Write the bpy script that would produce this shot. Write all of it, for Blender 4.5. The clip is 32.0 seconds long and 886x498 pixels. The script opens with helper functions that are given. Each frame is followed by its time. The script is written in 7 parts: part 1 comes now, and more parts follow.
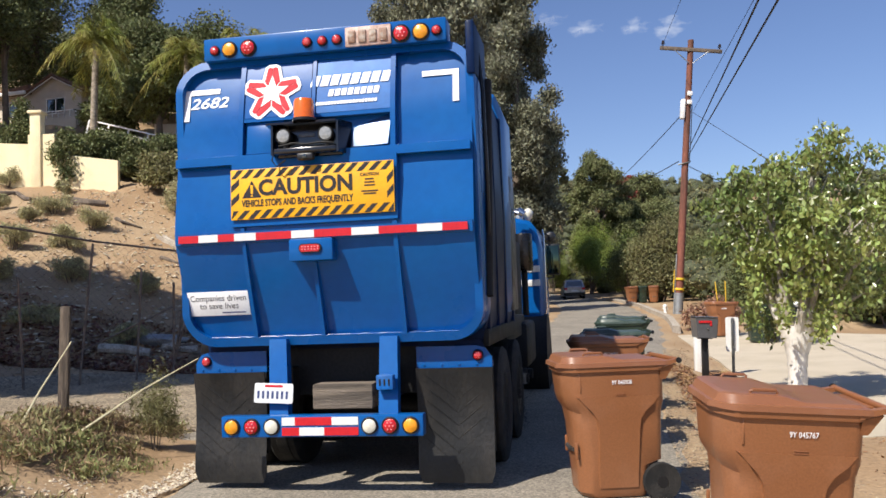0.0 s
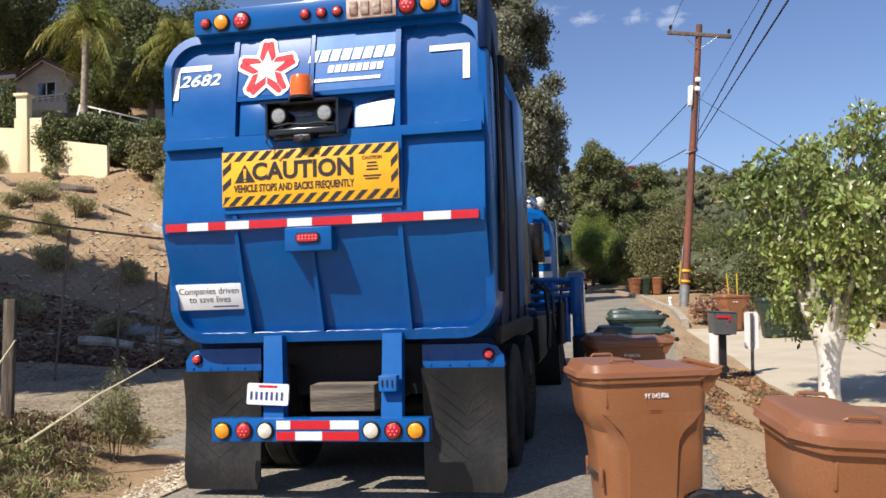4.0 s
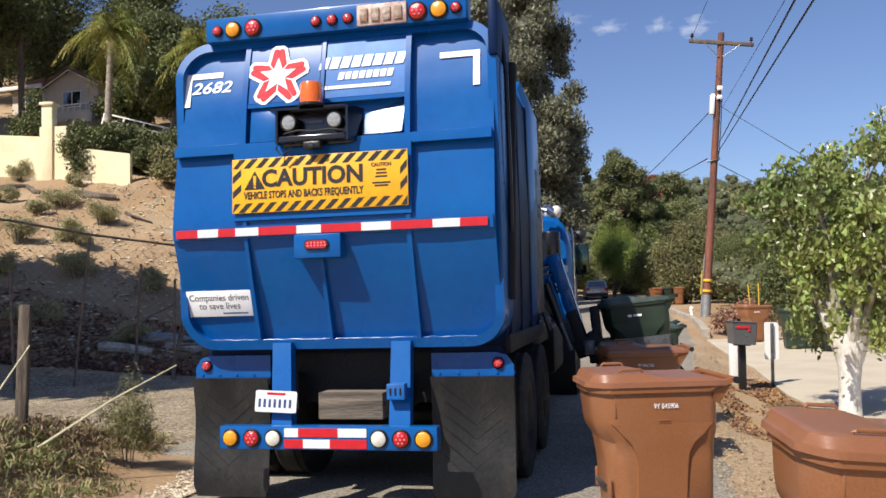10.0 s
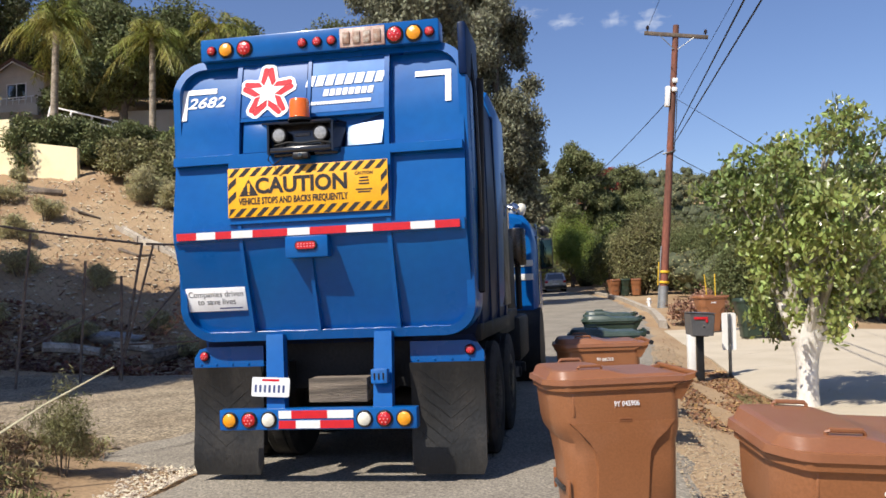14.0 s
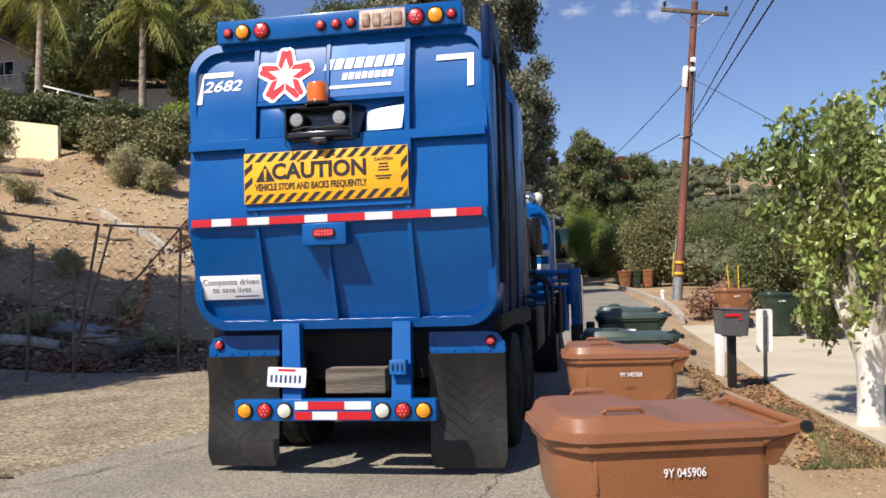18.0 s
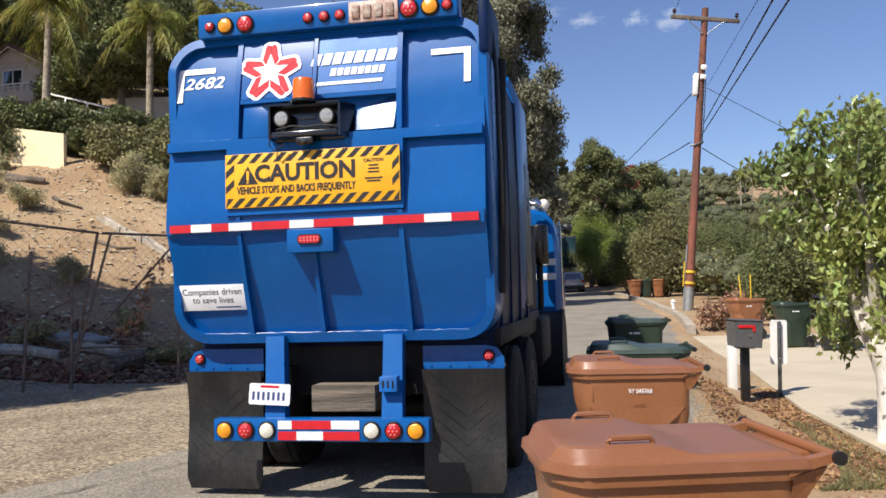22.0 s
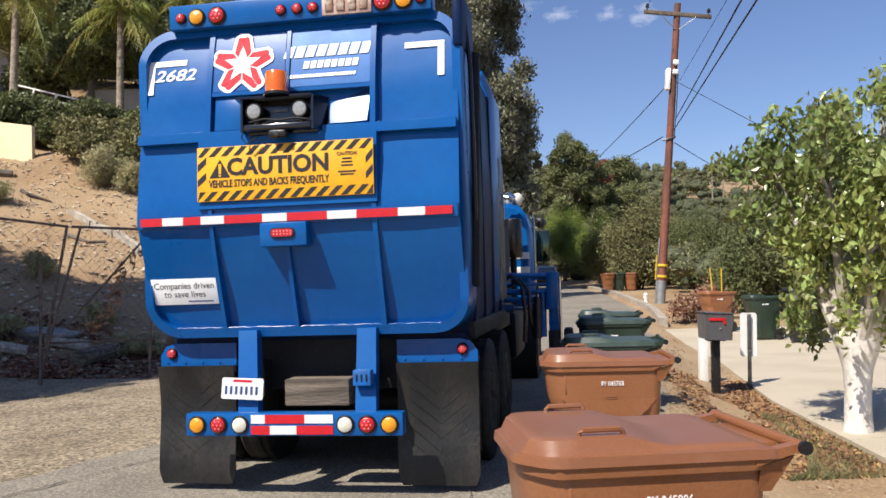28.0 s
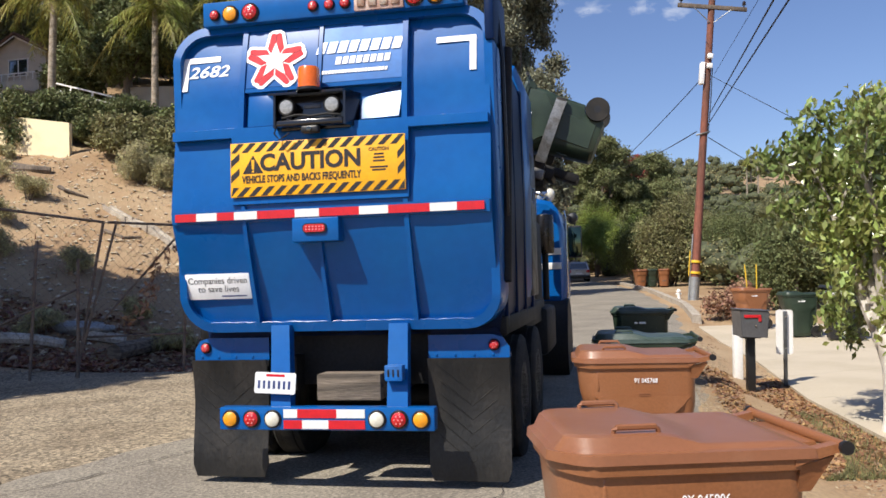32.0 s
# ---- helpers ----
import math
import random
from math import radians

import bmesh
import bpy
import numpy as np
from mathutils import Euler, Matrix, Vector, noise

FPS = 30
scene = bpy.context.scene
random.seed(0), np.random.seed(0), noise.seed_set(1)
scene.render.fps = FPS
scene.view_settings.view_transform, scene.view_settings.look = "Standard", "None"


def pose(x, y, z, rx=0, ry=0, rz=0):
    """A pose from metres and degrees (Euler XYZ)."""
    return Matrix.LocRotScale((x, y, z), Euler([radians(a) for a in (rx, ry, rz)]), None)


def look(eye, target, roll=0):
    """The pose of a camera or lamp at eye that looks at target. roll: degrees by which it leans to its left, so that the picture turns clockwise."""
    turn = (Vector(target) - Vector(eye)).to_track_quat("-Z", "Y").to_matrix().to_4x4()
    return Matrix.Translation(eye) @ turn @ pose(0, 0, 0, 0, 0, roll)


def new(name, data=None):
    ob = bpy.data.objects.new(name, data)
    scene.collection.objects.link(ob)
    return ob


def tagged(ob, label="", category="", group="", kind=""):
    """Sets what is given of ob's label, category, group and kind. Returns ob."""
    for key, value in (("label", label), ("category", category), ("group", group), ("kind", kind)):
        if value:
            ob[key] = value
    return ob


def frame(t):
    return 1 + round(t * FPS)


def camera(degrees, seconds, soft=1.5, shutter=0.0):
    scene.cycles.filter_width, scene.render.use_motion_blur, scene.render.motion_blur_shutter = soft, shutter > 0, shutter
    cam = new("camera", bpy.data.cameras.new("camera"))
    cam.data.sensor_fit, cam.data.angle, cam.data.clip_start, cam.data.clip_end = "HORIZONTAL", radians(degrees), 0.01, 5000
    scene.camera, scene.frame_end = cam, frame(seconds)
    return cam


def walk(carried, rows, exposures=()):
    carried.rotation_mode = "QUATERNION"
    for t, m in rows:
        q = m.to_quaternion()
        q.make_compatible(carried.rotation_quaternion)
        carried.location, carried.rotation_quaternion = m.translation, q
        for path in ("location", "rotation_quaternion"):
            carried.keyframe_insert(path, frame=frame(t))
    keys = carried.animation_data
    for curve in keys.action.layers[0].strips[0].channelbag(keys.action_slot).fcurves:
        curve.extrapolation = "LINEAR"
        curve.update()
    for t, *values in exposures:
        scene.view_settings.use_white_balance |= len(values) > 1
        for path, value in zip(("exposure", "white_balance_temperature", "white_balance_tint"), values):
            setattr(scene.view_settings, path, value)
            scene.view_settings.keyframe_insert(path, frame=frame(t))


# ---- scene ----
cam = camera(55.72, 32.0, 1.6)
ROWS = [
    (0.0, 0.000, 0.000, 1.481, 93.49, 2.15, 0.18),
    (0.5, -0.023, 0.166, 1.466, 93.61, 1.53, 0.29),
    (1.0, -0.065, 0.342, 1.493, 93.38, 1.28, 0.67),
    (1.5, -0.033, 0.480, 1.484, 92.91, 1.44, 0.54),
    (2.0, 0.070, 0.658, 1.493, 93.22, 1.41, 0.95),
    (2.5, 0.098, 0.754, 1.499, 93.48, 1.50, 0.72),
    (3.0, 0.040, 0.922, 1.506, 93.39, 1.53, 0.41),
    (3.5, -0.010, 0.995, 1.511, 92.76, 1.99, -0.22),
    (5.5, 0.079, 1.054, 1.510, 93.25, 1.23, 2.16),
    (6.0, 0.081, 1.053, 1.510, 93.22, 1.09, 1.90),
    (6.5, 0.085, 1.052, 1.508, 93.17, 0.96, 1.87),
    (7.0, 0.084, 1.049, 1.508, 93.16, 1.06, 1.83),
    (7.5, 0.084, 1.051, 1.508, 93.31, 1.37, 1.85),
    (8.0, 0.086, 1.053, 1.508, 93.62, 1.56, 1.85),
    (8.5, 0.082, 1.050, 1.509, 93.87, 1.60, 1.96),
    (9.0, 0.083, 1.052, 1.508, 93.71, 1.61, 1.92),
    (9.5, 0.075, 1.046, 1.508, 93.40, 1.53, 1.68),
    (10.0, 0.085, 1.051, 1.503, 93.47, 1.56, 1.60),
    (10.5, 0.069, 1.043, 1.515, 93.52, 1.48, 1.61),
    (11.0, 0.072, 1.049, 1.512, 93.29, 1.66, 1.63),
    (11.5, 0.072, 1.068, 1.507, 92.91, 1.75, 1.68),
    (12.0, 0.055, 1.068, 1.508, 92.81, 1.58, 1.84),
    (12.5, 0.019, 1.079, 1.509, 92.96, 1.87, 1.84),
    (13.0, -0.014, 1.081, 1.506, 92.66, 2.23, 0.88),
    (13.5, 0.030, 1.162, 1.497, 92.49, 2.43, -0.47),
    (14.0, 0.141, 1.340, 1.505, 92.97, 2.26, -1.14),
    (14.5, 0.172, 1.486, 1.490, 92.39, 1.78, -1.27),
    (16.5, 0.308, 2.455, 1.484, 92.11, 1.60, -1.35),
    (17.0, 0.290, 2.751, 1.507, 92.16, 1.55, -1.88),
    (17.5, 0.317, 2.963, 1.497, 92.30, 1.89, -1.54),
    (18.0, 0.414, 3.196, 1.509, 92.28, 1.77, -0.58),
    (18.5, 0.429, 3.340, 1.506, 92.09, 1.56, -0.41),
    (19.0, 0.398, 3.456, 1.521, 92.69, 1.63, -0.56),
    (19.5, 0.404, 3.503, 1.517, 92.66, 1.95, 0.16),
    (20.0, 0.495, 3.502, 1.513, 92.64, 1.73, 0.84),
    (20.5, 0.582, 3.499, 1.509, 92.93, 1.63, 0.87),
    (21.0, 0.537, 3.505, 1.509, 93.00, 1.45, 0.55),
    (21.5, 0.499, 3.504, 1.515, 92.99, 1.54, 0.26),
    (22.0, 0.494, 3.510, 1.514, 92.92, 1.67, 0.07),
    (22.5, 0.494, 3.513, 1.513, 93.36, 1.45, 0.03),
    (23.0, 0.497, 3.511, 1.514, 93.67, 1.30, 0.00),
    (23.5, 0.495, 3.502, 1.513, 93.36, 1.30, -0.16),
    (24.0, 0.503, 3.519, 1.511, 93.21, 1.57, -0.30),
    (24.5, 0.497, 3.501, 1.515, 93.34, 1.58, -0.37),
    (26.5, 0.489, 3.496, 1.517, 93.05, 1.62, -0.45),
    (27.0, 0.496, 3.507, 1.515, 92.83, 1.83, -0.64),
    (27.5, 0.501, 3.506, 1.513, 92.59, 1.89, -1.22),
    (28.0, 0.499, 3.504, 1.513, 92.44, 1.77, -1.68),
    (28.5, 0.501, 3.506, 1.514, 92.45, 1.79, -1.63),
    (29.0, 0.495, 3.506, 1.514, 92.46, 1.78, -1.08),
    (29.5, 0.493, 3.506, 1.514, 92.45, 1.76, -0.62),
    (30.0, 0.494, 3.509, 1.514, 92.51, 1.74, -0.42),
    (30.5, 0.498, 3.528, 1.511, 92.53, 1.52, 0.15),
    (31.0, 0.490, 3.513, 1.514, 92.48, 1.37, 0.51),
    (31.5, 0.491, 3.518, 1.514, 92.36, 1.52, 0.54),
    (32.0, 0.493, 3.520, 1.511, 92.22, 1.61, 0.42),
]
TRUCK_ROWS = [
    (0.0, -0.952, 6.406, -9.99),
    (0.5, -0.913, 6.746, -10.35),
    (1.0, -0.895, 6.888, -10.55),
    (1.5, -0.888, 6.930, -10.56),
    (2.0, -0.887, 6.937, -10.51),
    (12.0, -0.891, 6.919, -10.54),
    (12.5, -0.893, 6.933, -10.60),
    (13.0, -0.865, 7.096, -10.60),
    (13.5, -0.806, 7.424, -10.81),
    (14.0, -0.716, 7.910, -11.01),
    (14.5, -0.601, 8.474, -11.18),
    (16.5, -0.341, 9.655, -11.34),
    (17.0, -0.347, 9.628, -11.26),
    (17.5, -0.348, 9.620, -11.19),
    (18.0, -0.352, 9.602, -11.09),
    (18.5, -0.364, 9.561, -11.04),
    (19.0, -0.378, 9.500, -11.06),
    (19.5, -0.378, 9.483, -11.08),
    (20.0, -0.384, 9.474, -11.11),
    (32.0, -0.383, 9.474, -11.11),
]
walk(cam, [(t, pose(x, y, z, rx, ry, rz)) for t, x, y, z, rx, ry, rz in ROWS])

# ---- world, sun, exposure ----
SUN_FROM = Vector((-0.66, -0.71, 1.13)).normalized()
world = bpy.data.worlds.new("sky")
scene.world = world
world.use_nodes = True
wn = world.node_tree.nodes
sky = wn.new("ShaderNodeTexSky")
sky.sky_type = "NISHITA"
sky.sun_disc = False
sky.sun_elevation = math.asin(SUN_FROM.z)
sky.sun_rotation = math.atan2(SUN_FROM.x, SUN_FROM.y)
sky.altitude, sky.air_density, sky.dust_density, sky.ozone_density = 100, 1.0, 0.45, 3.5
wn["Background"].inputs["Strength"].default_value = 0.092
deep = wn.new("ShaderNodeMix")
deep.data_type, deep.blend_type = "RGBA", "MULTIPLY"
deep.inputs[0].default_value, deep.inputs[7].default_value = 1.0, (0.86, 0.85, 1.0, 1)
world.node_tree.links.new(sky.outputs[0], deep.inputs[6])
world.node_tree.links.new(deep.outputs[2], wn["Background"].inputs["Color"])
sun = new("sun", bpy.data.lights.new("sun", "SUN"))
sun.data.energy, sun.data.angle, sun.data.color = 4.9, radians(0.53), (1.0, 0.935, 0.835)
sun.matrix_basis = look(SUN_FROM * 60, (0, 0, 0))
scene.view_settings.exposure = 0.45


# ---- materials ----
def material(name, color, rough=0.6, metal=0.0, vary=0.18, scale=6.0, fine=60.0, bump=0.1, tint=None, spec=0.5, coat=0.0,
             stretch=(1, 1, 1), emit=0.0, island=0.0, alpha=1.0, through_light=0.0, thresh=(0.42, 0.62), each=0.0, coat_rough=0.12, speck=None):
    """A node material: base colour with broad stains, fine grain and bump; tint is the stain's colour."""
    m = bpy.data.materials.new(name)
    m.use_nodes = True
    nt = m.node_tree
    b = nt.nodes["Principled BSDF"]
    link, node = nt.links.new, nt.nodes.new
    tc = node("ShaderNodeTexCoord")
    mp = node("ShaderNodeMapping")
    mp.inputs["Scale"].default_value = stretch
    link(tc.outputs["Object"], mp.inputs["Vector"])
    n1, n2 = node("ShaderNodeTexNoise"), node("ShaderNodeTexNoise")
    n1.inputs["Scale"].default_value, n1.inputs["Detail"].default_value = scale, 5
    n2.inputs["Scale"].default_value, n2.inputs["Detail"].default_value = fine, 3
    for n in (n1, n2):
        link(mp.outputs[0], n.inputs["Vector"])
    rgb = [*color, 1]
    other = [*(tint or [c * (1 - vary) for c in color]), 1]
    mr = node("ShaderNodeMapRange")
    mr.inputs["From Min"].default_value, mr.inputs["From Max"].default_value = thresh
    link(n1.outputs[0], mr.inputs["Value"])
    mix = node("ShaderNodeMix")
    mix.data_type = "RGBA"
    mix.inputs[6].default_value, mix.inputs[7].default_value = rgb, other
    link(mr.outputs[0], mix.inputs[0])
    hsv = node("ShaderNodeHueSaturation")
    link(mix.outputs[2], hsv.inputs["Color"])
    val = node("ShaderNodeMapRange")
    val.inputs["From Min"].default_value, val.inputs["From Max"].default_value = 0.3, 0.7
    val.inputs["To Min"].default_value, val.inputs["To Max"].default_value = 1 - vary, 1 + vary
    link(n2.outputs[0], val.inputs["Value"])
    last = val.outputs[0]
    if island or each:
        src = node("ShaderNodeNewGeometry").outputs["Random Per Island"] if island else node("ShaderNodeObjectInfo").outputs["Random"]
        ir = node("ShaderNodeMapRange")
        ir.inputs["To Min"].default_value, ir.inputs["To Max"].default_value = 1 - (island or each), 1 + (island or each)
        link(src, ir.inputs["Value"])
        mu = node("ShaderNodeMath")
        mu.operation = "MULTIPLY"
        link(last, mu.inputs[0])
        link(ir.outputs[0], mu.inputs[1])
        last = mu.outputs[0]
        if island:
            hr = node("ShaderNodeMapRange")
            hr.inputs["To Min"].default_value, hr.inputs["To Max"].default_value = 0.5 - island * 0.06, 0.5 + island * 0.05
            link(src, hr.inputs["Value"])
            link(hr.outputs[0], hsv.inputs["Hue"])
    if speck:
        vo, vr, mu = node("ShaderNodeTexVoronoi"), node("ShaderNodeMapRange"), node("ShaderNodeMath")
        vo.inputs["Scale"].default_value = speck[0]
        link(mp.outputs[0], vo.inputs["Vector"])
        vr.inputs["To Min"].default_value, vr.inputs["To Max"].default_value = 1 - speck[1], 1 + speck[1]
        link(vo.outputs["Color"], vr.inputs["Value"])
        mu.operation = "MULTIPLY"
        link(last, mu.inputs[0])
        link(vr.outputs[0], mu.inputs[1])
        last = mu.outputs[0]
    link(last, hsv.inputs["Value"])
    link(hsv.outputs[0], b.inputs["Base Color"])
    rr = node("ShaderNodeMapRange")
    rr.inputs["To Min"].default_value, rr.inputs["To Max"].default_value = max(0.02, rough - 0.12), min(1, rough + 0.12)
    link(n1.outputs[0], rr.inputs["Value"])
    link(rr.outputs[0], b.inputs["Roughness"])
    b.inputs["Metallic"].default_value = metal
    b.inputs["Specular IOR Level"].default_value = spec
    b.inputs["Coat Weight"].default_value = coat
    b.inputs["Coat Roughness"].default_value = coat_rough
    if bump:
        bp = node("ShaderNodeBump")
        bp.inputs["Strength"].default_value, bp.inputs["Distance"].default_value = min(1, bump * 3), 0.01
        link(n2.outputs[0], bp.inputs["Height"])
        link(bp.outputs[0], b.inputs["Normal"])
    if emit:
        b.inputs["Emission Color"].default_value = rgb
        b.inputs["Emission Strength"].default_value = emit
    if through_light:
        tr = node("ShaderNodeBsdfTranslucent")
        link(hsv.outputs[0], tr.inputs["Color"])
        ms = node("ShaderNodeMixShader")
        ms.inputs[0].default_value = through_light
        link(b.outputs[0], ms.inputs[1])
        link(tr.outputs[0], ms.inputs[2])
        link(ms.outputs[0], nt.nodes["Material Output"].inputs["Surface"])
    return m


BLUE = material("truck_blue_paint", (0.002, 0.083, 0.305), 0.3, vary=0.06, scale=1.3, fine=14, bump=0.004, spec=0.2, coat=0.3, coat_rough=0.06, tint=(0.002, 0.091, 0.31))
# Pale metal in place of panel blue, to put sun glare into the sheet.
GLARE_BLUE = material("sun_glare_sheet", (0.30, 0.40, 0.58), 0.34, metal=1.0, vary=0.05, scale=3, fine=14, bump=0.004, spec=0.6, coat=1.0, coat_rough=0.33)
BLUE_BEAD = material("glossy_painted_weld", (0.003, 0.10, 0.35), 0.3, vary=0.1, scale=20, fine=40, bump=0.8, spec=0.25, coat=0.2, coat_rough=0.2)
BLUE_FILM = material("reflective_blue_film", (0.006, 0.105, 0.345), 0.42, metal=0.06, vary=0.1, scale=2.2, fine=20, bump=0.01, tint=(0.004, 0.09, 0.32), spec=0.3)
GLOSS_BLACK = material("glossy_black_housing", (0.006, 0.006, 0.007), 0.2, vary=0.2, scale=7, fine=40, bump=0.02, coat=0.6)
DARK_CHROME = material("dull_dark_chrome", (0.05, 0.045, 0.042), 0.28, metal=0.9, vary=0.2, scale=5, bump=0.02)
BLUE_DULL = material("worn_blue_paint", (0.004, 0.13, 0.46), 0.4, vary=0.2, scale=4, fine=30, bump=0.05, tint=(0.02, 0.06, 0.16))
# Darkened copy of the truck blue, painting in shade on body and wing plates.
BLUE_SHADED = material("shaded_truck_blue_paint", (0.002, 0.014, 0.062), 0.5, vary=0.15, scale=2, fine=18, bump=0.02, tint=(0.002, 0.012, 0.045), spec=0.12, coat=0.05)
CHASSIS = material("black_chassis_steel", (0.007, 0.007, 0.008), 0.6, vary=0.4, scale=5, fine=40, bump=0.1, tint=(0.012, 0.011, 0.01), spec=0.3)
GREY_STEEL = material("grey_steel", (0.16, 0.165, 0.17), 0.45, metal=0.7, vary=0.25, scale=6, fine=50, bump=0.05, tint=(0.09, 0.085, 0.08))
CHROME = material("bright_metal", (0.7, 0.7, 0.7), 0.22, metal=1.0, vary=0.1, scale=8, bump=0.0)
RUBBER = material("tyre_rubber", (0.0065, 0.0065, 0.0065), 0.85, vary=0.3, scale=7, fine=70, bump=0.15, tint=(0.026, 0.023, 0.02))
FLAP = material("mud_flap_rubber", (0.008, 0.008, 0.008), 0.5, vary=0.35, scale=5, fine=45, bump=0.12, tint=(0.018, 0.016, 0.014), stretch=(1, 1, 0.6))
RED_TAPE = material("red_reflective_tape", (0.55, 0.012, 0.02), 0.35, vary=0.1, scale=20, fine=200, bump=0.02)
WHITE_TAPE = material("white_reflective_tape", (0.72, 0.72, 0.7), 0.35, vary=0.08, scale=20, fine=200, bump=0.02)
WHITE_DECAL = material("white_decal", (0.86, 0.86, 0.86), 0.35, vary=0.04, scale=10, bump=0.0)
RED_DECAL = material("red_decal", (0.5, 0.01, 0.025), 0.5, vary=0.05, scale=10, bump=0.0, spec=0.2)
YELLOW = material("yellow_warning_sheet", (0.85, 0.42, 0.008), 0.4, vary=0.06, scale=9, fine=60, bump=0.01, tint=(0.80, 0.38, 0.01))
BLACK_DECAL = material("black_decal", (0.02, 0.016, 0.014), 0.4, vary=0.1, scale=10, bump=0.0)
LENS_RED = material("red_lamp_lens", (0.55, 0.01, 0.012), 0.18, vary=0.25, scale=60, fine=160, bump=0.1, coat=0.6)
LENS_AMBER = material("amber_lamp_lens", (0.85, 0.33, 0.01), 0.2, vary=0.12, scale=60, fine=160, bump=0.08, coat=0.6)
LENS_DIM = material("dim_lamp_glass", (0.3, 0.31, 0.31), 0.12, vary=0.25, scale=50, fine=120, bump=0.05, coat=0.8)
LENS_WHITE = material("clear_lamp_lens", (0.72, 0.69, 0.58), 0.2, vary=0.1, scale=40, fine=140, bump=0.06, coat=0.6)
BEACON = material("orange_beacon_plastic", (0.75, 0.14, 0.01), 0.22, vary=0.1, scale=30, bump=0.02, coat=0.5)
BLACK_PLASTIC = material("black_plastic", (0.012, 0.012, 0.013), 0.38, vary=0.25, scale=9, fine=80, bump=0.05)
WEATHERED = material("weathered_timber", (0.2, 0.16, 0.12), 0.85, vary=0.3, scale=4, fine=40, bump=0.4, tint=(0.08, 0.065, 0.05), stretch=(0.3, 3, 6))
GLASS = material("dark_window_glass", (0.02, 0.03, 0.03), 0.06, vary=0.05, bump=0.0, spec=0.8, coat=1.0)
PLATE = material("white_plate_paint", (0.7, 0.71, 0.72), 0.35, vary=0.05, scale=12, bump=0.0)
PLATE_BLUE = material("plate_blue_ink", (0.03, 0.05, 0.16), 0.5, vary=0.05, bump=0.0)
BROWN_BIN = material("brown_cart_plastic", (0.255, 0.102, 0.042), 0.36, vary=0.1, scale=3.2, fine=90, bump=0.03, tint=(0.285, 0.124, 0.06), thresh=(0.5, 0.75))
BROWN_LID = material("sun_faded_brown_lid", (0.235, 0.094, 0.043), 0.36, vary=0.05, scale=3.0, fine=80, bump=0.015, tint=(0.265, 0.125, 0.068), thresh=(0.52, 0.74))
GREEN_BIN = material("dark_green_cart_plastic", (0.020, 0.034, 0.022), 0.42, vary=0.15, scale=3, fine=90, bump=0.03, tint=(0.028, 0.048, 0.03))
GREEN_LID = material("sun_faded_green_lid", (0.04, 0.062, 0.05), 0.42, vary=0.15, scale=3.5, fine=80, bump=0.04, tint=(0.07, 0.095, 0.082))
BLACK_BIN = material("black_cart_plastic", (0.012, 0.013, 0.014), 0.45, vary=0.2, scale=4, fine=80, bump=0.03)


# ---- mesh helpers ----
def finish(name, bm, mat, smooth=40):
    me = bpy.data.meshes.new(name)
    bmesh.ops.recalc_face_normals(bm, faces=bm.faces[:])
    if smooth:
        for e in bm.edges:
            e.smooth = len(e.link_faces) == 2 and e.calc_face_angle(4) < radians(smooth)
        for f in bm.faces:
            f.smooth = True
    bm.to_mesh(me)
    bm.free()
    me.materials.append(mat)
    return me


def part(name, bm, mat, parent=None, label="", smooth=40, at=None):
    """Links a bmesh (or mesh) as one object under a thing or part."""
    me = bm if isinstance(bm, bpy.types.Mesh) else finish(name, bm, mat, smooth)
    if isinstance(bm, bpy.types.Mesh) and not me.materials:
        me.materials.append(mat)
    ob = new(name, me)
    if parent:
        ob.parent = parent
    if at is not None:
        ob.matrix_basis = at
    if label:
        ob["label"] = label
    return ob


def thing(name, label, category, group="", kind="", at=None, bm=None, mat=None, smooth=40):
    ob = new(name, finish(name, bm, mat, smooth) if bm is not None else None)
    if bm is None:
        ob.empty_display_size = 0.2
    if at is not None:
        ob.matrix_basis = at
    return tagged(ob, label, category, group, kind)


def box(bm, lo, hi, bevel=0.0, m=None, seg=2):
    vs = bmesh.ops.create_cube(bm, size=1)["verts"]
    for v in vs:
        v.co = Vector([lo[i] + (v.co[i] + 0.5) * (hi[i] - lo[i]) for i in range(3)])
    if bevel:
        es = list({e for v in vs for e in v.link_edges})
        r = bmesh.ops.bevel(bm, geom=es, offset=bevel, segments=seg, affect="EDGES", profile=0.5)
        vs = list({v for f in r["faces"] for v in f.verts} | {v for v in vs if v.is_valid})
    if m is not None:
        bmesh.ops.transform(bm, matrix=m, verts=[v for v in vs if v.is_valid])
    return vs


def new_box(lo, hi, bevel=0.0, m=None):
    bm = bmesh.new()
    box(bm, lo, hi, bevel, m)
    return bm


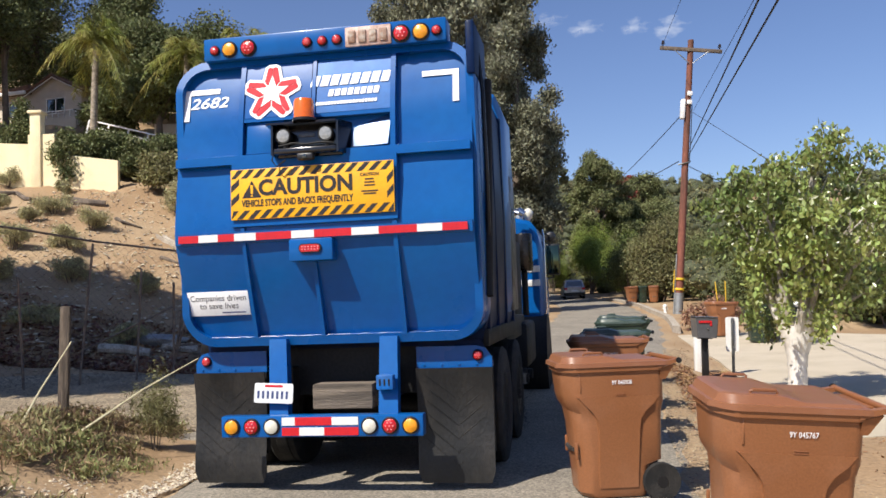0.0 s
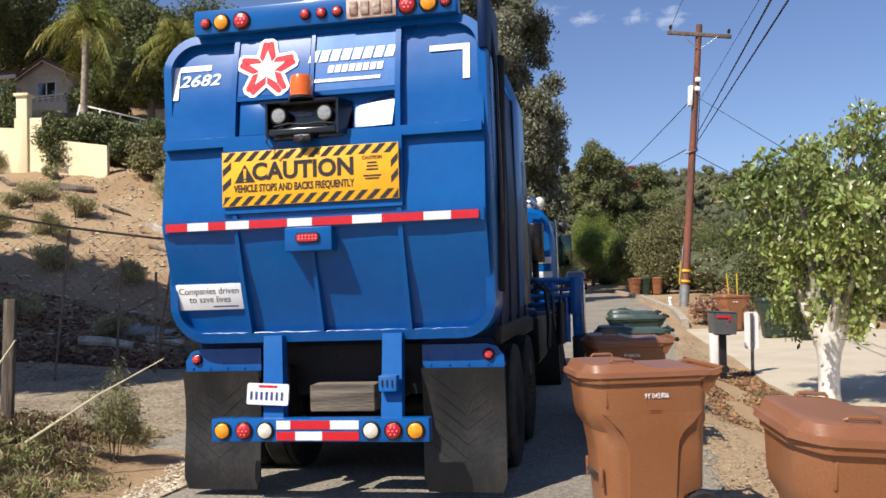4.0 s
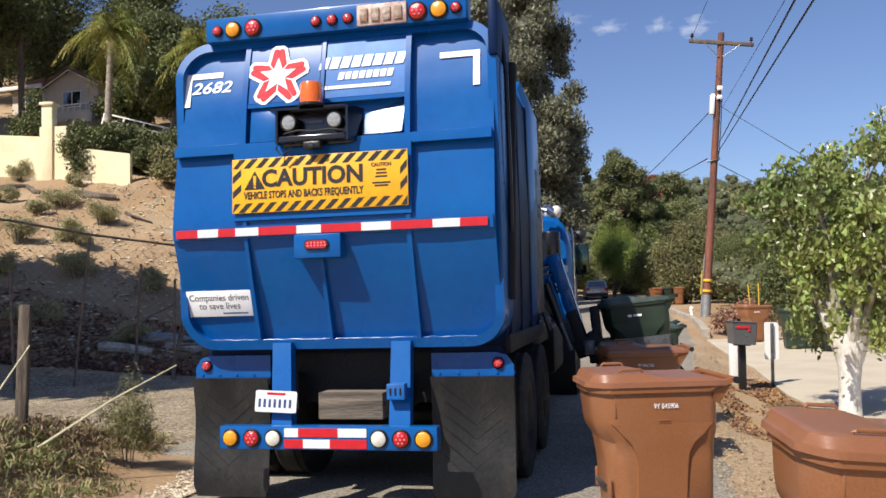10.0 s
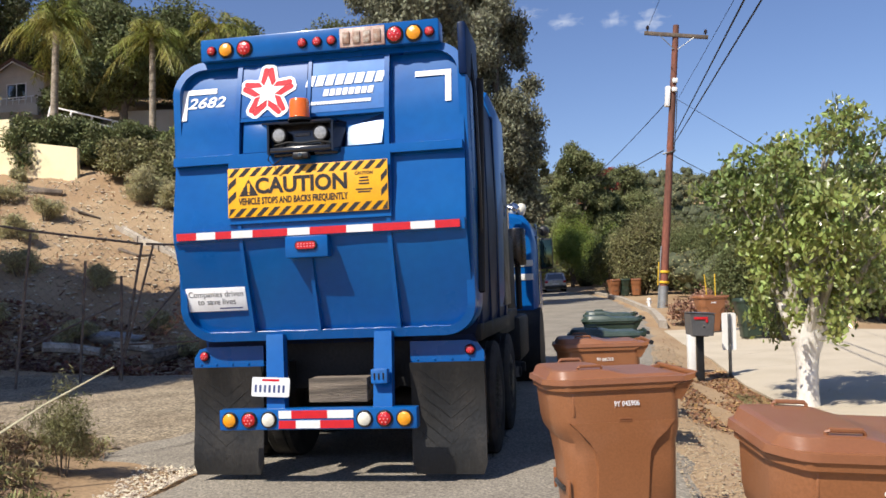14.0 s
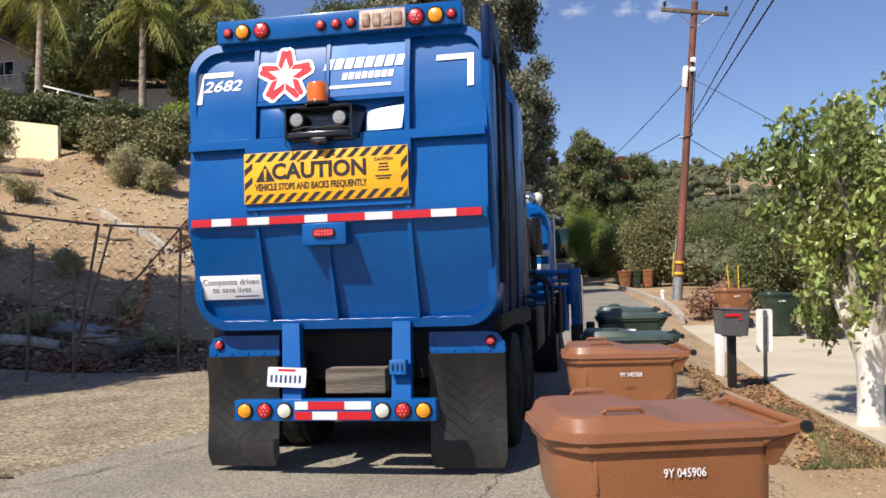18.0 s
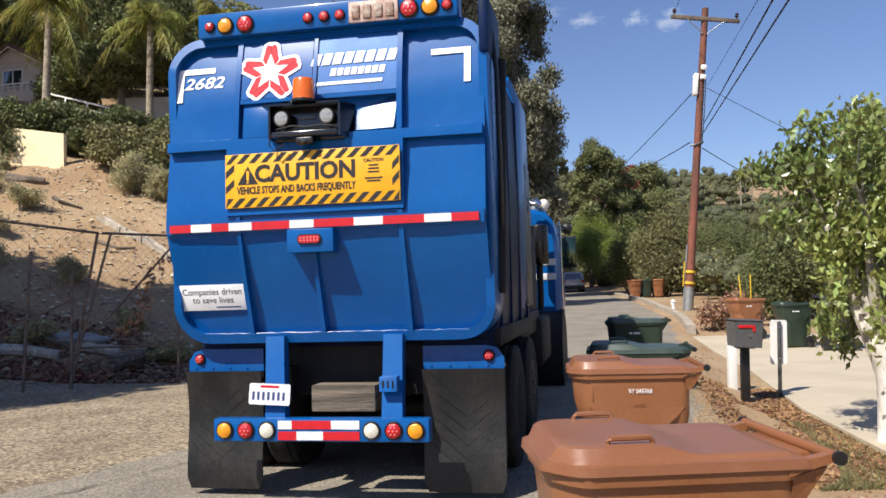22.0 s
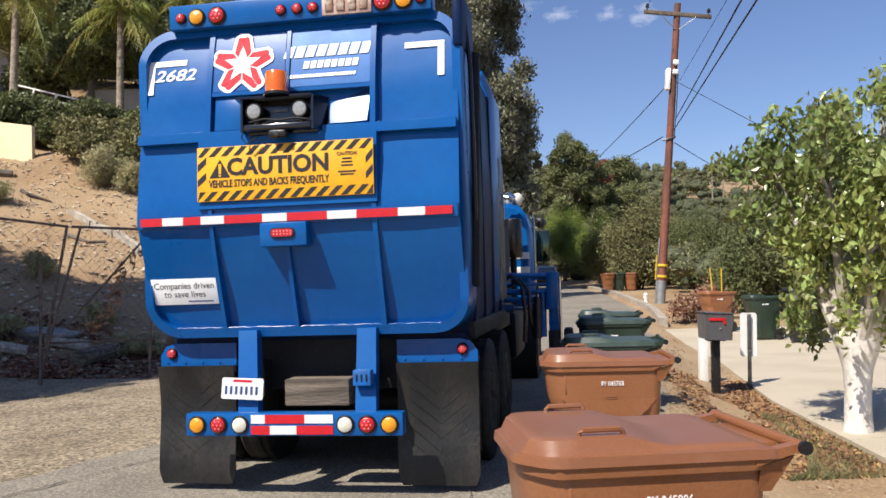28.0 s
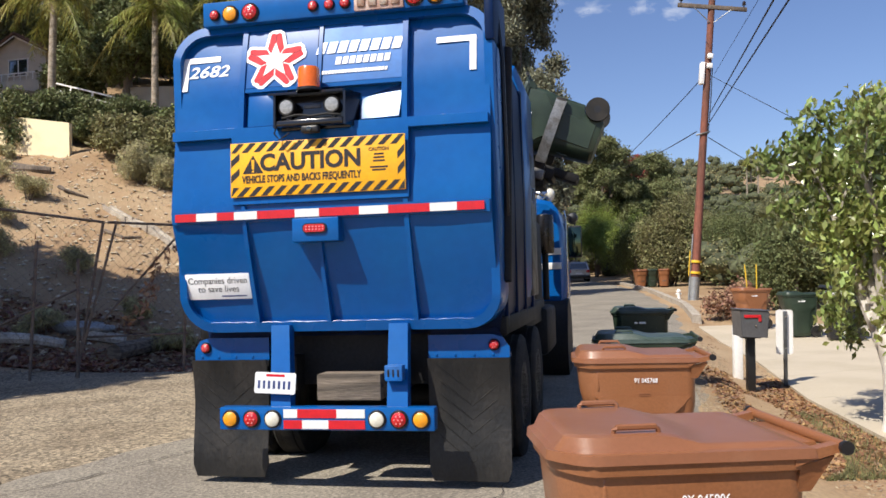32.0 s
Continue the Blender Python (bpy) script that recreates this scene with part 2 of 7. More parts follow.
def tube(bm, pts, r, seg=8, r1=None, caps=True):
    """A round bar through the points, tapering from r to r1."""
    pts = [Vector(p) for p in pts]
    r1 = r if r1 is None else r1
    rings = []
    ref = Vector((0, 0, 1))
    for i, p in enumerate(pts):
        d = (pts[min(i + 1, len(pts) - 1)] - pts[max(i - 1, 0)]).normalized()
        if abs(d.dot(ref)) > 0.95:
            ref = Vector((1, 0, 0)) if abs(d.x) < 0.9 else Vector((0, 1, 0))
        u = d.cross(ref).normalized()
        w = u.cross(d).normalized()
        rad = r + (r1 - r) * i / max(1, len(pts) - 1)
        rings.append([bm.verts.new(p + rad * (math.cos(a) * u + math.sin(a) * w)) for a in [2 * math.pi * k / seg for k in range(seg)]])
    for a, b in zip(rings, rings[1:]):
        for k in range(seg):
            bm.faces.new((a[k], a[(k + 1) % seg], b[(k + 1) % seg], b[k]))
    if caps:
        bm.faces.new(rings[0][::-1])
        bm.faces.new(rings[-1])
    return bm


def new_tube(pts, r, seg=8, r1=None):
    return tube(bmesh.new(), pts, r, seg, r1)


def lathe(profile, seg=20, axis="y", m=None):
    """A turned shape: profile of (radius, height along axis)."""
    bm = bmesh.new()
    rings = []
    for r, h in profile:
        ring = []
        for k in range(seg):
            a = 2 * math.pi * k / seg
            c, s = r * math.cos(a), r * math.sin(a)
            ring.append(bm.verts.new({"y": (c, h, s), "z": (c, s, h), "x": (h, c, s)}[axis]))
        rings.append(ring)
    for a, b in zip(rings, rings[1:]):
        for k in range(seg):
            bm.faces.new((a[k], a[(k + 1) % seg], b[(k + 1) % seg], b[k]))
    bm.faces.new(rings[0])
    bm.faces.new(rings[-1])
    if m is not None:
        bm.transform(m)
    return bm


def sheet(bm, poly, y0, y1):
    """A flat plate: polygon in x and z, from y0 to y1."""
    a = [bm.verts.new((x, y0, z)) for x, z in poly]
    b = [bm.verts.new((x, y1, z)) for x, z in poly]
    bm.faces.new(a)
    bm.faces.new(b[::-1])
    n = len(poly)
    for i in range(n):
        bm.faces.new((a[i], a[(i + 1) % n], b[(i + 1) % n], b[i]))
    return bm


def loft(bm, loops, close=True, cap=True):
    rings = [[bm.verts.new(p) for p in lp] for lp in loops]
    n = len(rings[0])
    for a, b in zip(rings, rings[1:]):
        for k in range(n if close else n - 1):
            bm.faces.new((a[k], a[(k + 1) % n], b[(k + 1) % n], b[k]))
    if cap:
        bm.faces.new(rings[0][::-1])
        bm.faces.new(rings[-1])
    return rings


def rounded(x0, x1, z0, z1, r, seg=6):
    """A rounded rectangle as a list of (x, z)."""
    out = []
    for cx, cz, a0 in ((x1 - r, z1 - r, 0), (x0 + r, z1 - r, 90), (x0 + r, z0 + r, 180), (x1 - r, z0 + r, 270)):
        for k in range(seg + 1):
            a = radians(a0 + 90 * k / seg)
            out.append((cx + r * math.cos(a), cz + r * math.sin(a)))
    return out


def text_mesh(words, size, depth=0.002, width=None, shear=0.0, bold=0.0, align="CENTER"):
    """Raised lettering in the built-in font, lying in x and z, facing -y."""
    cu = bpy.data.curves.new("lettering", "FONT")
    cu.body, cu.size, cu.extrude, cu.align_x, cu.align_y, cu.shear, cu.offset = words, size, depth, align, "CENTER", shear, bold
    cu.resolution_u = 3
    ob = bpy.data.objects.new("lettering", cu)
    scene.collection.objects.link(ob)
    dg = bpy.context.evaluated_depsgraph_get()
    me = bpy.data.meshes.new_from_object(ob.evaluated_get(dg))
    bpy.data.objects.remove(ob)
    if width:
        xs = [v.co.x for v in me.vertices]
        k = width / (max(xs) - min(xs))
        me.transform(Matrix.Diagonal((k, 1, 1, 1)))
    me.transform(pose(0, 0, 0, 90, 0, 0))
    me.materials.clear()
    return me

SUNK = 0.05  # how far the tailgate's panels lie behind its frame and ribs


# ---- refuse truck (x across, y forward from the tailgate's crest, z up) ----
def face_y(z):
    return float(np.interp(z, (1.15, 1.3, 1.7, 2.0, 2.1, 2.65, 3.0, 3.25, 3.6), (0.255, 0.21, 0.085, 0.008, 0.0, 0.038, 0.075, 0.125, 0.215)))


def on_face(ob, x, z, lift=0.0):
    """Lays a flat piece on the tailgate, tilted with its face."""
    slope = math.degrees(math.atan2(face_y(z + 0.05) - face_y(z - 0.05), 0.1))
    ob.matrix_basis = pose(x, face_y(z) - lift, z, -slope, 0, 0)
    return ob


def strip_on_face(x0, x1, z0, z1, lift, thick, n=8):
    """A bar that follows the tailgate's bent face."""
    bm = bmesh.new()
    loops = []
    for k in range(n + 1):
        z = z0 + (z1 - z0) * k / n
        y = face_y(z)
        loops.append([(x0, y - lift, z), (x1, y - lift, z), (x1, y - lift + thick, z), (x0, y - lift + thick, z)])
    loft(bm, loops)
    return bm


def lamp(parent, name, x, z, r, lens, y=0.0, label="", deep=0.02):
    rim = part(name, lathe([(r * 1.2, 0.012), (r * 1.22, -0.006), (r * 1.05, -deep * 0.8), (r * 0.98, -deep * 0.7), (r * 0.98, 0.0)], 18), BLACK_PLASTIC, parent, label, at=pose(x, y, z))
    part("lens", lathe([(r * 0.97, -0.004), (r * 0.94, -deep), (r * 0.6, -deep * 1.5), (0.001, -deep * 1.7)], 18), lens, rim)
    if lens is LENS_RED and r > 0.03:
        bm = bmesh.new()
        for k in range(7):
            a = k * math.pi / 3
            q = 0.0 if k == 6 else r * 0.52
            box(bm, (q * math.cos(a) - r * 0.1, -deep * 1.75, q * math.sin(a) - r * 0.1), (q * math.cos(a) + r * 0.1, -deep * 1.2, q * math.sin(a) + r * 0.1), r * 0.03)
        part("led", bm, LED, rim)
    return rim


LED = material("pink_led_dots", (0.8, 0.25, 0.25), 0.2, vary=0.05, bump=0.0, coat=0.5)


def wheel(parent, x, y, r=0.52, w=0.27, name="wheel", dual=False):
    hub = part(name, lathe([(r * 0.56, -w * 0.5), (r * 0.5, -w * 0.42), (r * 0.42, -w * 0.2), (r * 0.2, -w * 0.16), (r * 0.18, w * 0.25), (r * 0.3, w * 0.3), (r * 0.56, w * 0.5)], 24, "x"), GREY_STEEL, parent, at=pose(x, y, r))
    part("tyre", lathe([(r * 0.57, -w * 0.5), (r * 0.8, -w * 0.54), (r * 0.96, -w * 0.48), (r, -w * 0.4), (r * 0.985, -w * 0.2), (r, -w * 0.18), (r, w * 0.18), (r * 0.985, w * 0.2), (r, w * 0.4), (r * 0.96, w * 0.48), (r * 0.8, w * 0.54), (r * 0.57, w * 0.5)], 32, "x"), RUBBER, hub)
    bm = bmesh.new()
    for k in range(8):
        a = k * math.pi / 4
        box(bm, (w * 0.1, -0.02, -0.02), (w * 0.36, 0.02, 0.02), 0.005, pose(0, 0.29 * r * math.cos(a), 0.29 * r * math.sin(a)))
    part("wheel_nut", bm, CHROME, hub)
    return hub


def build_truck():
    tk = thing("refuse_truck", "blue side-loading refuse truck with yellow caution sign on its tailgate", "truck")
    # tailgate shell
    out = rounded(-1.235, 1.235, 1.17, 3.5, 0.26, 7)
    inn = rounded(-1.165, 1.165, 1.24, 3.43, 0.2, 7)
    bm = bmesh.new()
    loft(bm, [[(x, 0.55, z) for x, z in out], [(x, face_y(z) + 0.03, z) for x, z in out], [(x * 0.992, face_y(z), z) for x, z in out],
              [(x, face_y(z), z) for x, z in inn], [(x, face_y(z) + 0.1, z) for x, z in inn]], cap=False)
    gate = part("tailgate", bm, BLUE, tk, "glossy blue tailgate with a rounded frame")
    bm = bmesh.new()
    rows = []
    for k in range(25):
        z = 1.207 + (3.463 - 1.207) * k / 24
        dz = max(0, 1.435 - z, z - 3.235)
        hw = 1.2 - 0.23 + math.sqrt(max(0, 0.23 ** 2 - min(dz, 0.23) ** 2))
        rows.append([bm.verts.new((hw * (i / 8 - 1), face_y(z) + 0.016 + SUNK * min(1.0, abs(z - 2.03) / 0.7) + 0.003 * math.sin(i * 1.3 + k * 0.4), z)) for i in range(17)])
    for a, b in zip(rows, rows[1:]):
        for i in range(16):
            bm.faces.new((a[i], a[i + 1], b[i + 1], b[i]))
    part("panel", bm, BLUE, gate)
    for x0, x1, z0, z1 in ((-0.665, -0.625, 2.62, 3.45), (-0.06, -0.03, 2.9, 3.52), (0.575, 0.615, 2.62, 3.45),
                           (-0.635, -0.605, 1.22, 2.1), (-0.075, -0.045, 1.22, 2.0), (0.58, 0.615, 1.22, 2.1)):
        part("rib", strip_on_face(x0, x1, z0, z1, 0.002, 0.1), BLUE, gate)
    for x0, x1, z0, z1 in ((-1.19, 1.19, 2.61, 2.68), (-1.19, 1.19, 1.985, 2.075)):
        part("rib", strip_on_face(x0, x1, z0, z1, 0.003, 0.1, 3), BLUE, gate)
    for xa, xb, z in ((-1.02, -0.64, 1.243), (-0.6, -0.08, 1.243), (-0.04, 0.57, 1.243), (0.62, 1.02, 1.243), (-1.15, -0.68, 2.68), (0.63, 1.15, 2.68)):
        rw = random.Random(int(xa * 100) + 900)
        n = int((xb - xa) / 0.03)
        bm = bmesh.new()
        tube(bm, [(xa + (xb - xa) * k / n, face_y(z) + 0.014 + rw.uniform(-0.003, 0.003), z + rw.uniform(-0.003, 0.003)) for k in range(n + 1)], 0.0045, 6)
        part("weld_bead", bm, BLUE_BEAD, gate)
    # backing box under the upper decals and the sign
    part("cover_plate", strip_on_face(-0.655, -0.07, 2.98, 3.44, -0.012, 0.08, 6), BLUE, gate)
    part("cover_plate", strip_on_face(-0.025, 0.572, 2.98, 3.44, -0.012, 0.08, 6), BLUE_FILM, gate, "reflective blue sheet")
    part("sign_backing", strip_on_face(-0.71, 0.625, 2.11, 2.62, 0.012, 0.11, 4), BLUE, gate)
    # caution sign
    sg = part("caution_sign", new_box((-0.655, -0.004, -0.197), (0.655, 0.004, 0.197), 0.002), YELLOW, tk, "yellow warning sheet with black slanted bars", at=pose(-0.045, -0.022, 2.358, -1.5))
    bm = bmesh.new()

    def bar(x, z0, z1, w, lean):
        lo, hi = -0.65, 0.65
        p = [(x, z0), (x + w, z0), (x + w + lean, z1), (x + lean, z1)]
        p = [(min(max(a, lo), hi), b) for a, b in p]
        if abs(p[0][0] - p[1][0]) + abs(p[2][0] - p[3][0]) > 0.01:
            part("slanted_bar", sheet(bmesh.new(), p, -0.0056, -0.0042), BLACK_DECAL, sg, smooth=0)
    for k in range(-1, 15):
        bar(-0.66 + k * 0.093, 0.127, 0.193, 0.046, 0.066)
        bar(-0.70 + k * 0.093, -0.193, -0.127, 0.046, 0.066)
    for zz in (-0.09, 0.02):
        part("slanted_bar", sheet(bmesh.new(), [(-0.65, zz), (-0.65, zz + 0.05), (-0.585, zz + 0.105), (-0.585, zz + 0.055)], -0.0056, -0.0042), BLACK_DECAL, sg, smooth=0)
        part("slanted_bar", sheet(bmesh.new(), [(0.65, zz + 0.055), (0.65, zz + 0.105), (0.60, zz + 0.05), (0.60, zz)], -0.0056, -0.0042), BLACK_DECAL, sg, smooth=0)
    bm = bmesh.new()
    sheet(bm, [(-0.56, -0.03), (-0.40, -0.03), (-0.48, 0.105)], -0.0056, -0.0042)
    part("warning_triangle", bm, BLACK_DECAL, sg, smooth=0)
    bm = bmesh.new()
    sheet(bm, [(-0.488, 0.0), (-0.472, 0.0), (-0.468, 0.07), (-0.492, 0.07)], -0.0066, -0.0056)
    sheet(bm, [(-0.488, -0.02), (-0.472, -0.02), (-0.472, -0.008), (-0.488, -0.008)], -0.0066, -0.0056)
    part("exclamation_mark", bm, YELLOW, sg, smooth=0)
    part("lettering", text_mesh("CAUTION", 0.17, 0.001, 0.755, bold=0.006), BLACK_DECAL, sg, at=pose(-0.045, -0.006, 0.04), smooth=0)
    part("lettering", text_mesh("VEHICLE STOPS AND BACKS FREQUENTLY", 0.074, 0.001, 0.9, bold=0.0022), BLACK_DECAL, sg, at=pose(-0.115, -0.006, -0.075), smooth=0)
    part("lettering", text_mesh("CAUTION", 0.035, 0.001, 0.145, bold=0.0008), BLACK_DECAL, sg, at=pose(0.465, -0.006, 0.097), smooth=0)
    bm = bmesh.new()
    for z, w in ((0.062, 0.07), (0.038, 0.08), (0.014, 0.085), (-0.03, 0.13), (-0.05, 0.1)):
        sheet(bm, [(0.465 - w / 2, z - 0.006), (0.465 + w / 2, z - 0.006), (0.465 + w / 2, z + 0.006), (0.465 - w / 2, z + 0.006)], -0.0056, -0.0042)
    part("small_print", bm, BLACK_DECAL, sg, smooth=0)
    # red and white tape across the waist
    edges = [305, 345, 383, 415, 457, 525, 568, 638, 688, 758, 803, 848]
    for k in range(11):
        a, b = [-1.155 + 2.31 * (e - 305) / 543 for e in edges[k:k + 2]]
        part("reflective_tape", new_box((a, -0.0125, 2.0), (b, -0.006, 2.058)), WHITE_TAPE if k % 2 else RED_TAPE, tk, "white tape" if k % 2 else "red tape", smooth=0)
    # work lamp with box under the tape
    lb = part("stop_lamp_box", new_box((-0.235, -0.035, 1.82), (0.115, 0.14, 1.992), 0.012), BLUE, tk)
    lm = part("stop_lamp", sheet(bmesh.new(), rounded(-0.15, 0.03, 1.88, 1.95, 0.03), -0.05, -0.033), BLACK_PLASTIC, lb)
    part("lens", sheet(bmesh.new(), rounded(-0.14, 0.02, 1.888, 1.942, 0.025), -0.057, -0.049), LENS_RED, lm)
    bm = bmesh.new()
    for i in range(6):
        for j in range(2):
            box(bm, (-0.125 + i * 0.025, -0.0595, 1.901 + j * 0.02), (-0.113 + i * 0.025, -0.0565, 1.911 + j * 0.02), 0.002)
    part("led", bm, LED, lm)
    # camera and lamp box: a tray with slanting cheeks under a wide roof plate
    bm = bmesh.new()
    loft(bm, [[(-0.345, -0.06, 2.895), (0.225, -0.06, 2.895), (0.30, 0.12, 2.895), (-0.37, 0.12, 2.895)],
              [(-0.335, -0.075, 2.875), (0.225, -0.075, 2.875), (0.30, 0.12, 2.875), (-0.36, 0.12, 2.875)]])
    cb = part("lamp_housing", bm, GLOSS_BLACK, tk, "black hooded lamp and camera housing")
    cb.matrix_basis = pose(-0.045, 0, 0)
    part("back_plate", new_box((-0.28, 0.02, 2.63), (0.25, 0.1, 2.88), 0.01), GLOSS_BLACK, cb)
    part("tray", new_box((-0.275, -0.08, 2.645), (0.225, 0.06, 2.69), 0.012), GLOSS_BLACK, cb)
    for x, lean in ((-0.30, -0.02), (0.225, 0.055)):
        bm = bmesh.new()
        loft(bm, [[(x, -0.07, 2.64), (x + 0.016, -0.07, 2.64), (x + 0.016 + lean, 0.12, 2.64), (x + lean, 0.12, 2.64)],
                  [(x, -0.06, 2.88), (x + 0.016, -0.06, 2.88), (x + 0.016 + lean, 0.12, 2.88), (x + lean, 0.12, 2.88)]])
        part("cheek", bm, GLOSS_BLACK, cb)
    part("camera", new_box((-0.085, -0.095, 2.59), (0.045, -0.03, 2.64), 0.012), BLACK_PLASTIC, cb)
    part("camera_lens", lathe([(0.018, 0.0), (0.018, -0.012), (0.001, -0.016)], 12, "y", pose(-0.02, -0.094, 2.614)), GLASS, cb)
    for x in (-0.205, 0.135):
        w = part("work_lamp", lathe([(0.05, 0.08), (0.06, 0.03), (0.064, 0), (0.06, -0.014), (0.053, -0.01), (0.053, 0.01)], 20), CHASSIS, cb, at=pose(x, -0.045, 2.79))
        part("reflector", lathe([(0.052, 0.0), (0.03, 0.02), (0.001, 0.024)], 18), CHROME, w)
        part("lens", lathe([(0.052, 0.0), (0.049, -0.012), (0.001, -0.02)], 18), LENS_DIM, w)
        part("lamp_bracket", new_box((x - 0.012, -0.02, 2.70), (x + 0.012, 0.03, 2.735), 0.003), GREY_STEEL, cb)
    part("label_strip", new_box((-0.10, 0.012, 2.785), (0.03, 0.02, 2.81), 0.002), GREY_STEEL, cb)
    part("cable", new_tube([(-0.24, -0.05, 2.71), (-0.12, -0.07, 2.725), (-0.02, -0.05, 2.715), (0.1, -0.07, 2.72), (0.2, -0.05, 2.71)], 0.008, 6), CHASSIS, cb)
    part("cable", new_tube([(-0.27, -0.06, 2.68), (-0.29, -0.08, 2.6), (-0.25, -0.08, 2.55), (-0.18, -0.07, 2.6)], 0.006, 6), CHASSIS, cb)
    bc = part("beacon", lathe([(0.085, 2.895), (0.088, 2.915), (0.08, 2.92), (0.078, 3.045), (0.07, 3.062), (0.001, 3.067)], 20, "z", pose(-0.075, -0.05, 0)), BEACON, tk, "orange warning beacon")
    part("base_ring", lathe([(0.092, 2.893), (0.092, 2.912), (0.001, 2.913)], 20, "z", pose(-0.075, -0.05, 0)), BLACK_PLASTIC, bc)
    # window-like recesses beside the housing
    part("recess_plate", new_box((-0.15, -0.006, -0.13), (0.15, 0.006, 0.13), 0.002), BLUE, gate, at=pose(-0.45, face_y(2.8) + 0.03, 2.815, -8, 0, 0))
    # Tilt chosen so that this sheet shows the panel's sun glare.
    part("bright_plate", new_box((-0.15, -0.006, -0.135), (0.15, 0.006, 0.135), 0.002), GLARE_BLUE, gate, "sloping glossy sheet that mirrors the sun", at=pose(0.415, face_y(2.8) + 0.05, 2.815, -22, 0, -6))
    part("plate_frame", strip_on_face(-0.62, 0.6, 2.945, 2.975, -0.004, 0.07, 2), BLUE, gate)
    # light bar on top
    tb = part("light_bar", new_box((-0.97, 0.115, 3.48), (1.03, 0.3, 3.665), 0.012), BLUE, tk, "blue light bar along the roof edge")
    for x, r, l in ((-0.87, 0.035, LENS_RED), (-0.745, 0.055, LENS_AMBER), (-0.585, 0.058, LENS_RED), (-0.09, 0.035, LENS_RED), (0.035, 0.035, LENS_RED),
                    (0.155, 0.035, LENS_RED), (0.675, 0.06, LENS_RED), (0.83, 0.058, LENS_AMBER), (0.955, 0.035, LENS_RED)):
        lamp(tb, "marker_lamp", x, 3.56, r, l, 0.113)
    np_ = part("name_plate", new_box((0.225, 0.10, 3.49), (0.595, 0.12, 3.645), 0.004), PLATE_PALE, tb, "pale plate with raised blocks")
    for k in range(4):
        x = 0.25 + k * 0.085
        part("raised_block", new_box((x, 0.087, 3.515), (x + 0.06, 0.105, 3.615), 0.006), BLACK_RUST, np_)
    # decals: star badge, plain letter blocks, corner brackets, fleet number
    bm = bmesh.new()

    def star(r0, r1, y0, y1, cx, cz, turn=0):
        sheet(bm, [(cx + (r0 if k % 2 == 0 else r1) * math.cos(math.pi / 2 + turn + k * math.pi / 5), cz + (r0 if k % 2 == 0 else r1) * math.sin(math.pi / 2 + turn + k * math.pi / 5)) for k in range(10)], y0, y1)
    yb = -0.004
    edge_pts = []
    for k in range(5):
        a = math.pi / 2 + k * 2 * math.pi / 5
        for s, r in ((-0.035, 0.285), (0.035, 0.285)):
            edge_pts.append((r * math.cos(a) - s * math.sin(a), r * math.sin(a) + s * math.cos(a)))
            if s > 0:
                edge_pts.insert(len(edge_pts) - 0, (0.262 * math.cos(a) - 0.072 * math.sin(a), 0.262 * math.sin(a) + 0.072 * math.cos(a)))
        edge_pts.insert(len(edge_pts) - 3, (0.262 * math.cos(a) + 0.072 * math.sin(a), 0.262 * math.sin(a) - 0.072 * math.cos(a)))
        b = a + math.pi / 5
        edge_pts.append((0.168 * math.cos(b), 0.168 * math.sin(b)))
    sheet(bm, edge_pts, yb, yb + 0.012)
    badge = part("star_badge", bm, WHITE_DECAL, tk, "white star with red ribbon outline", smooth=0, at=pose(-0.395, face_y(3.18) + 0.008, 3.18, -11.3) @ Matrix.Diagonal((0.86, 1, 0.86, 1)))
    bm = bmesh.new()
    for k in range(5):
        for sgn in (-1, 1):
            a = math.pi / 2 + k * 2 * math.pi / 5
            tip = Vector((0.245 * math.cos(a), 0.245 * math.sin(a)))
            b = a + sgn * math.pi / 5
            q = Vector((0.15 * math.cos(b), 0.15 * math.sin(b)))
            side = Vector((math.cos(a + sgn * math.pi / 2), math.sin(a + sgn * math.pi / 2)))
            out = Vector((math.cos(a), math.sin(a)))
            nq = Vector((-math.sin(b), math.cos(b))) * -sgn * 0.006
            p = [out * 0.248 + side * 0.0015, out * 0.258 + side * 0.03, out * 0.245 + side * 0.048, q * 0.9 + nq, q * 0.46 + nq, out * 0.165 + side * 0.0015]
            part("ribbon", sheet(bmesh.new(), [(v.x, v.y) for v in p], yb - 0.003, yb - 0.0005), RED_DECAL, badge, smooth=0)
    bm = bmesh.new()
    star(0.17, 0.07, yb - 0.006, yb - 0.0035, 0, 0)
    part("inner_star", bm, WHITE_DECAL, badge, smooth=0)

    for n, x0, x1, z, h, lean in ((8, -0.08, 0.575, 3.245, 0.09, 0.025), (8, 0.07, 0.49, 3.14, 0.058, 0.012), (20, -0.03, 0.47, 3.055, 0.026, 0.005)):
        w = (x1 - x0) / n
        for k in range(n):
            block = sheet(bmesh.new(), [(0, -h / 2), (w * 0.78, -h / 2), (w * 0.78 + lean, h / 2), (lean, h / 2)], -0.002, 0.0)
            on_face(part("letter_block", block, WHITE_DECAL, tk, smooth=0), x0 + k * w, z, -0.008)
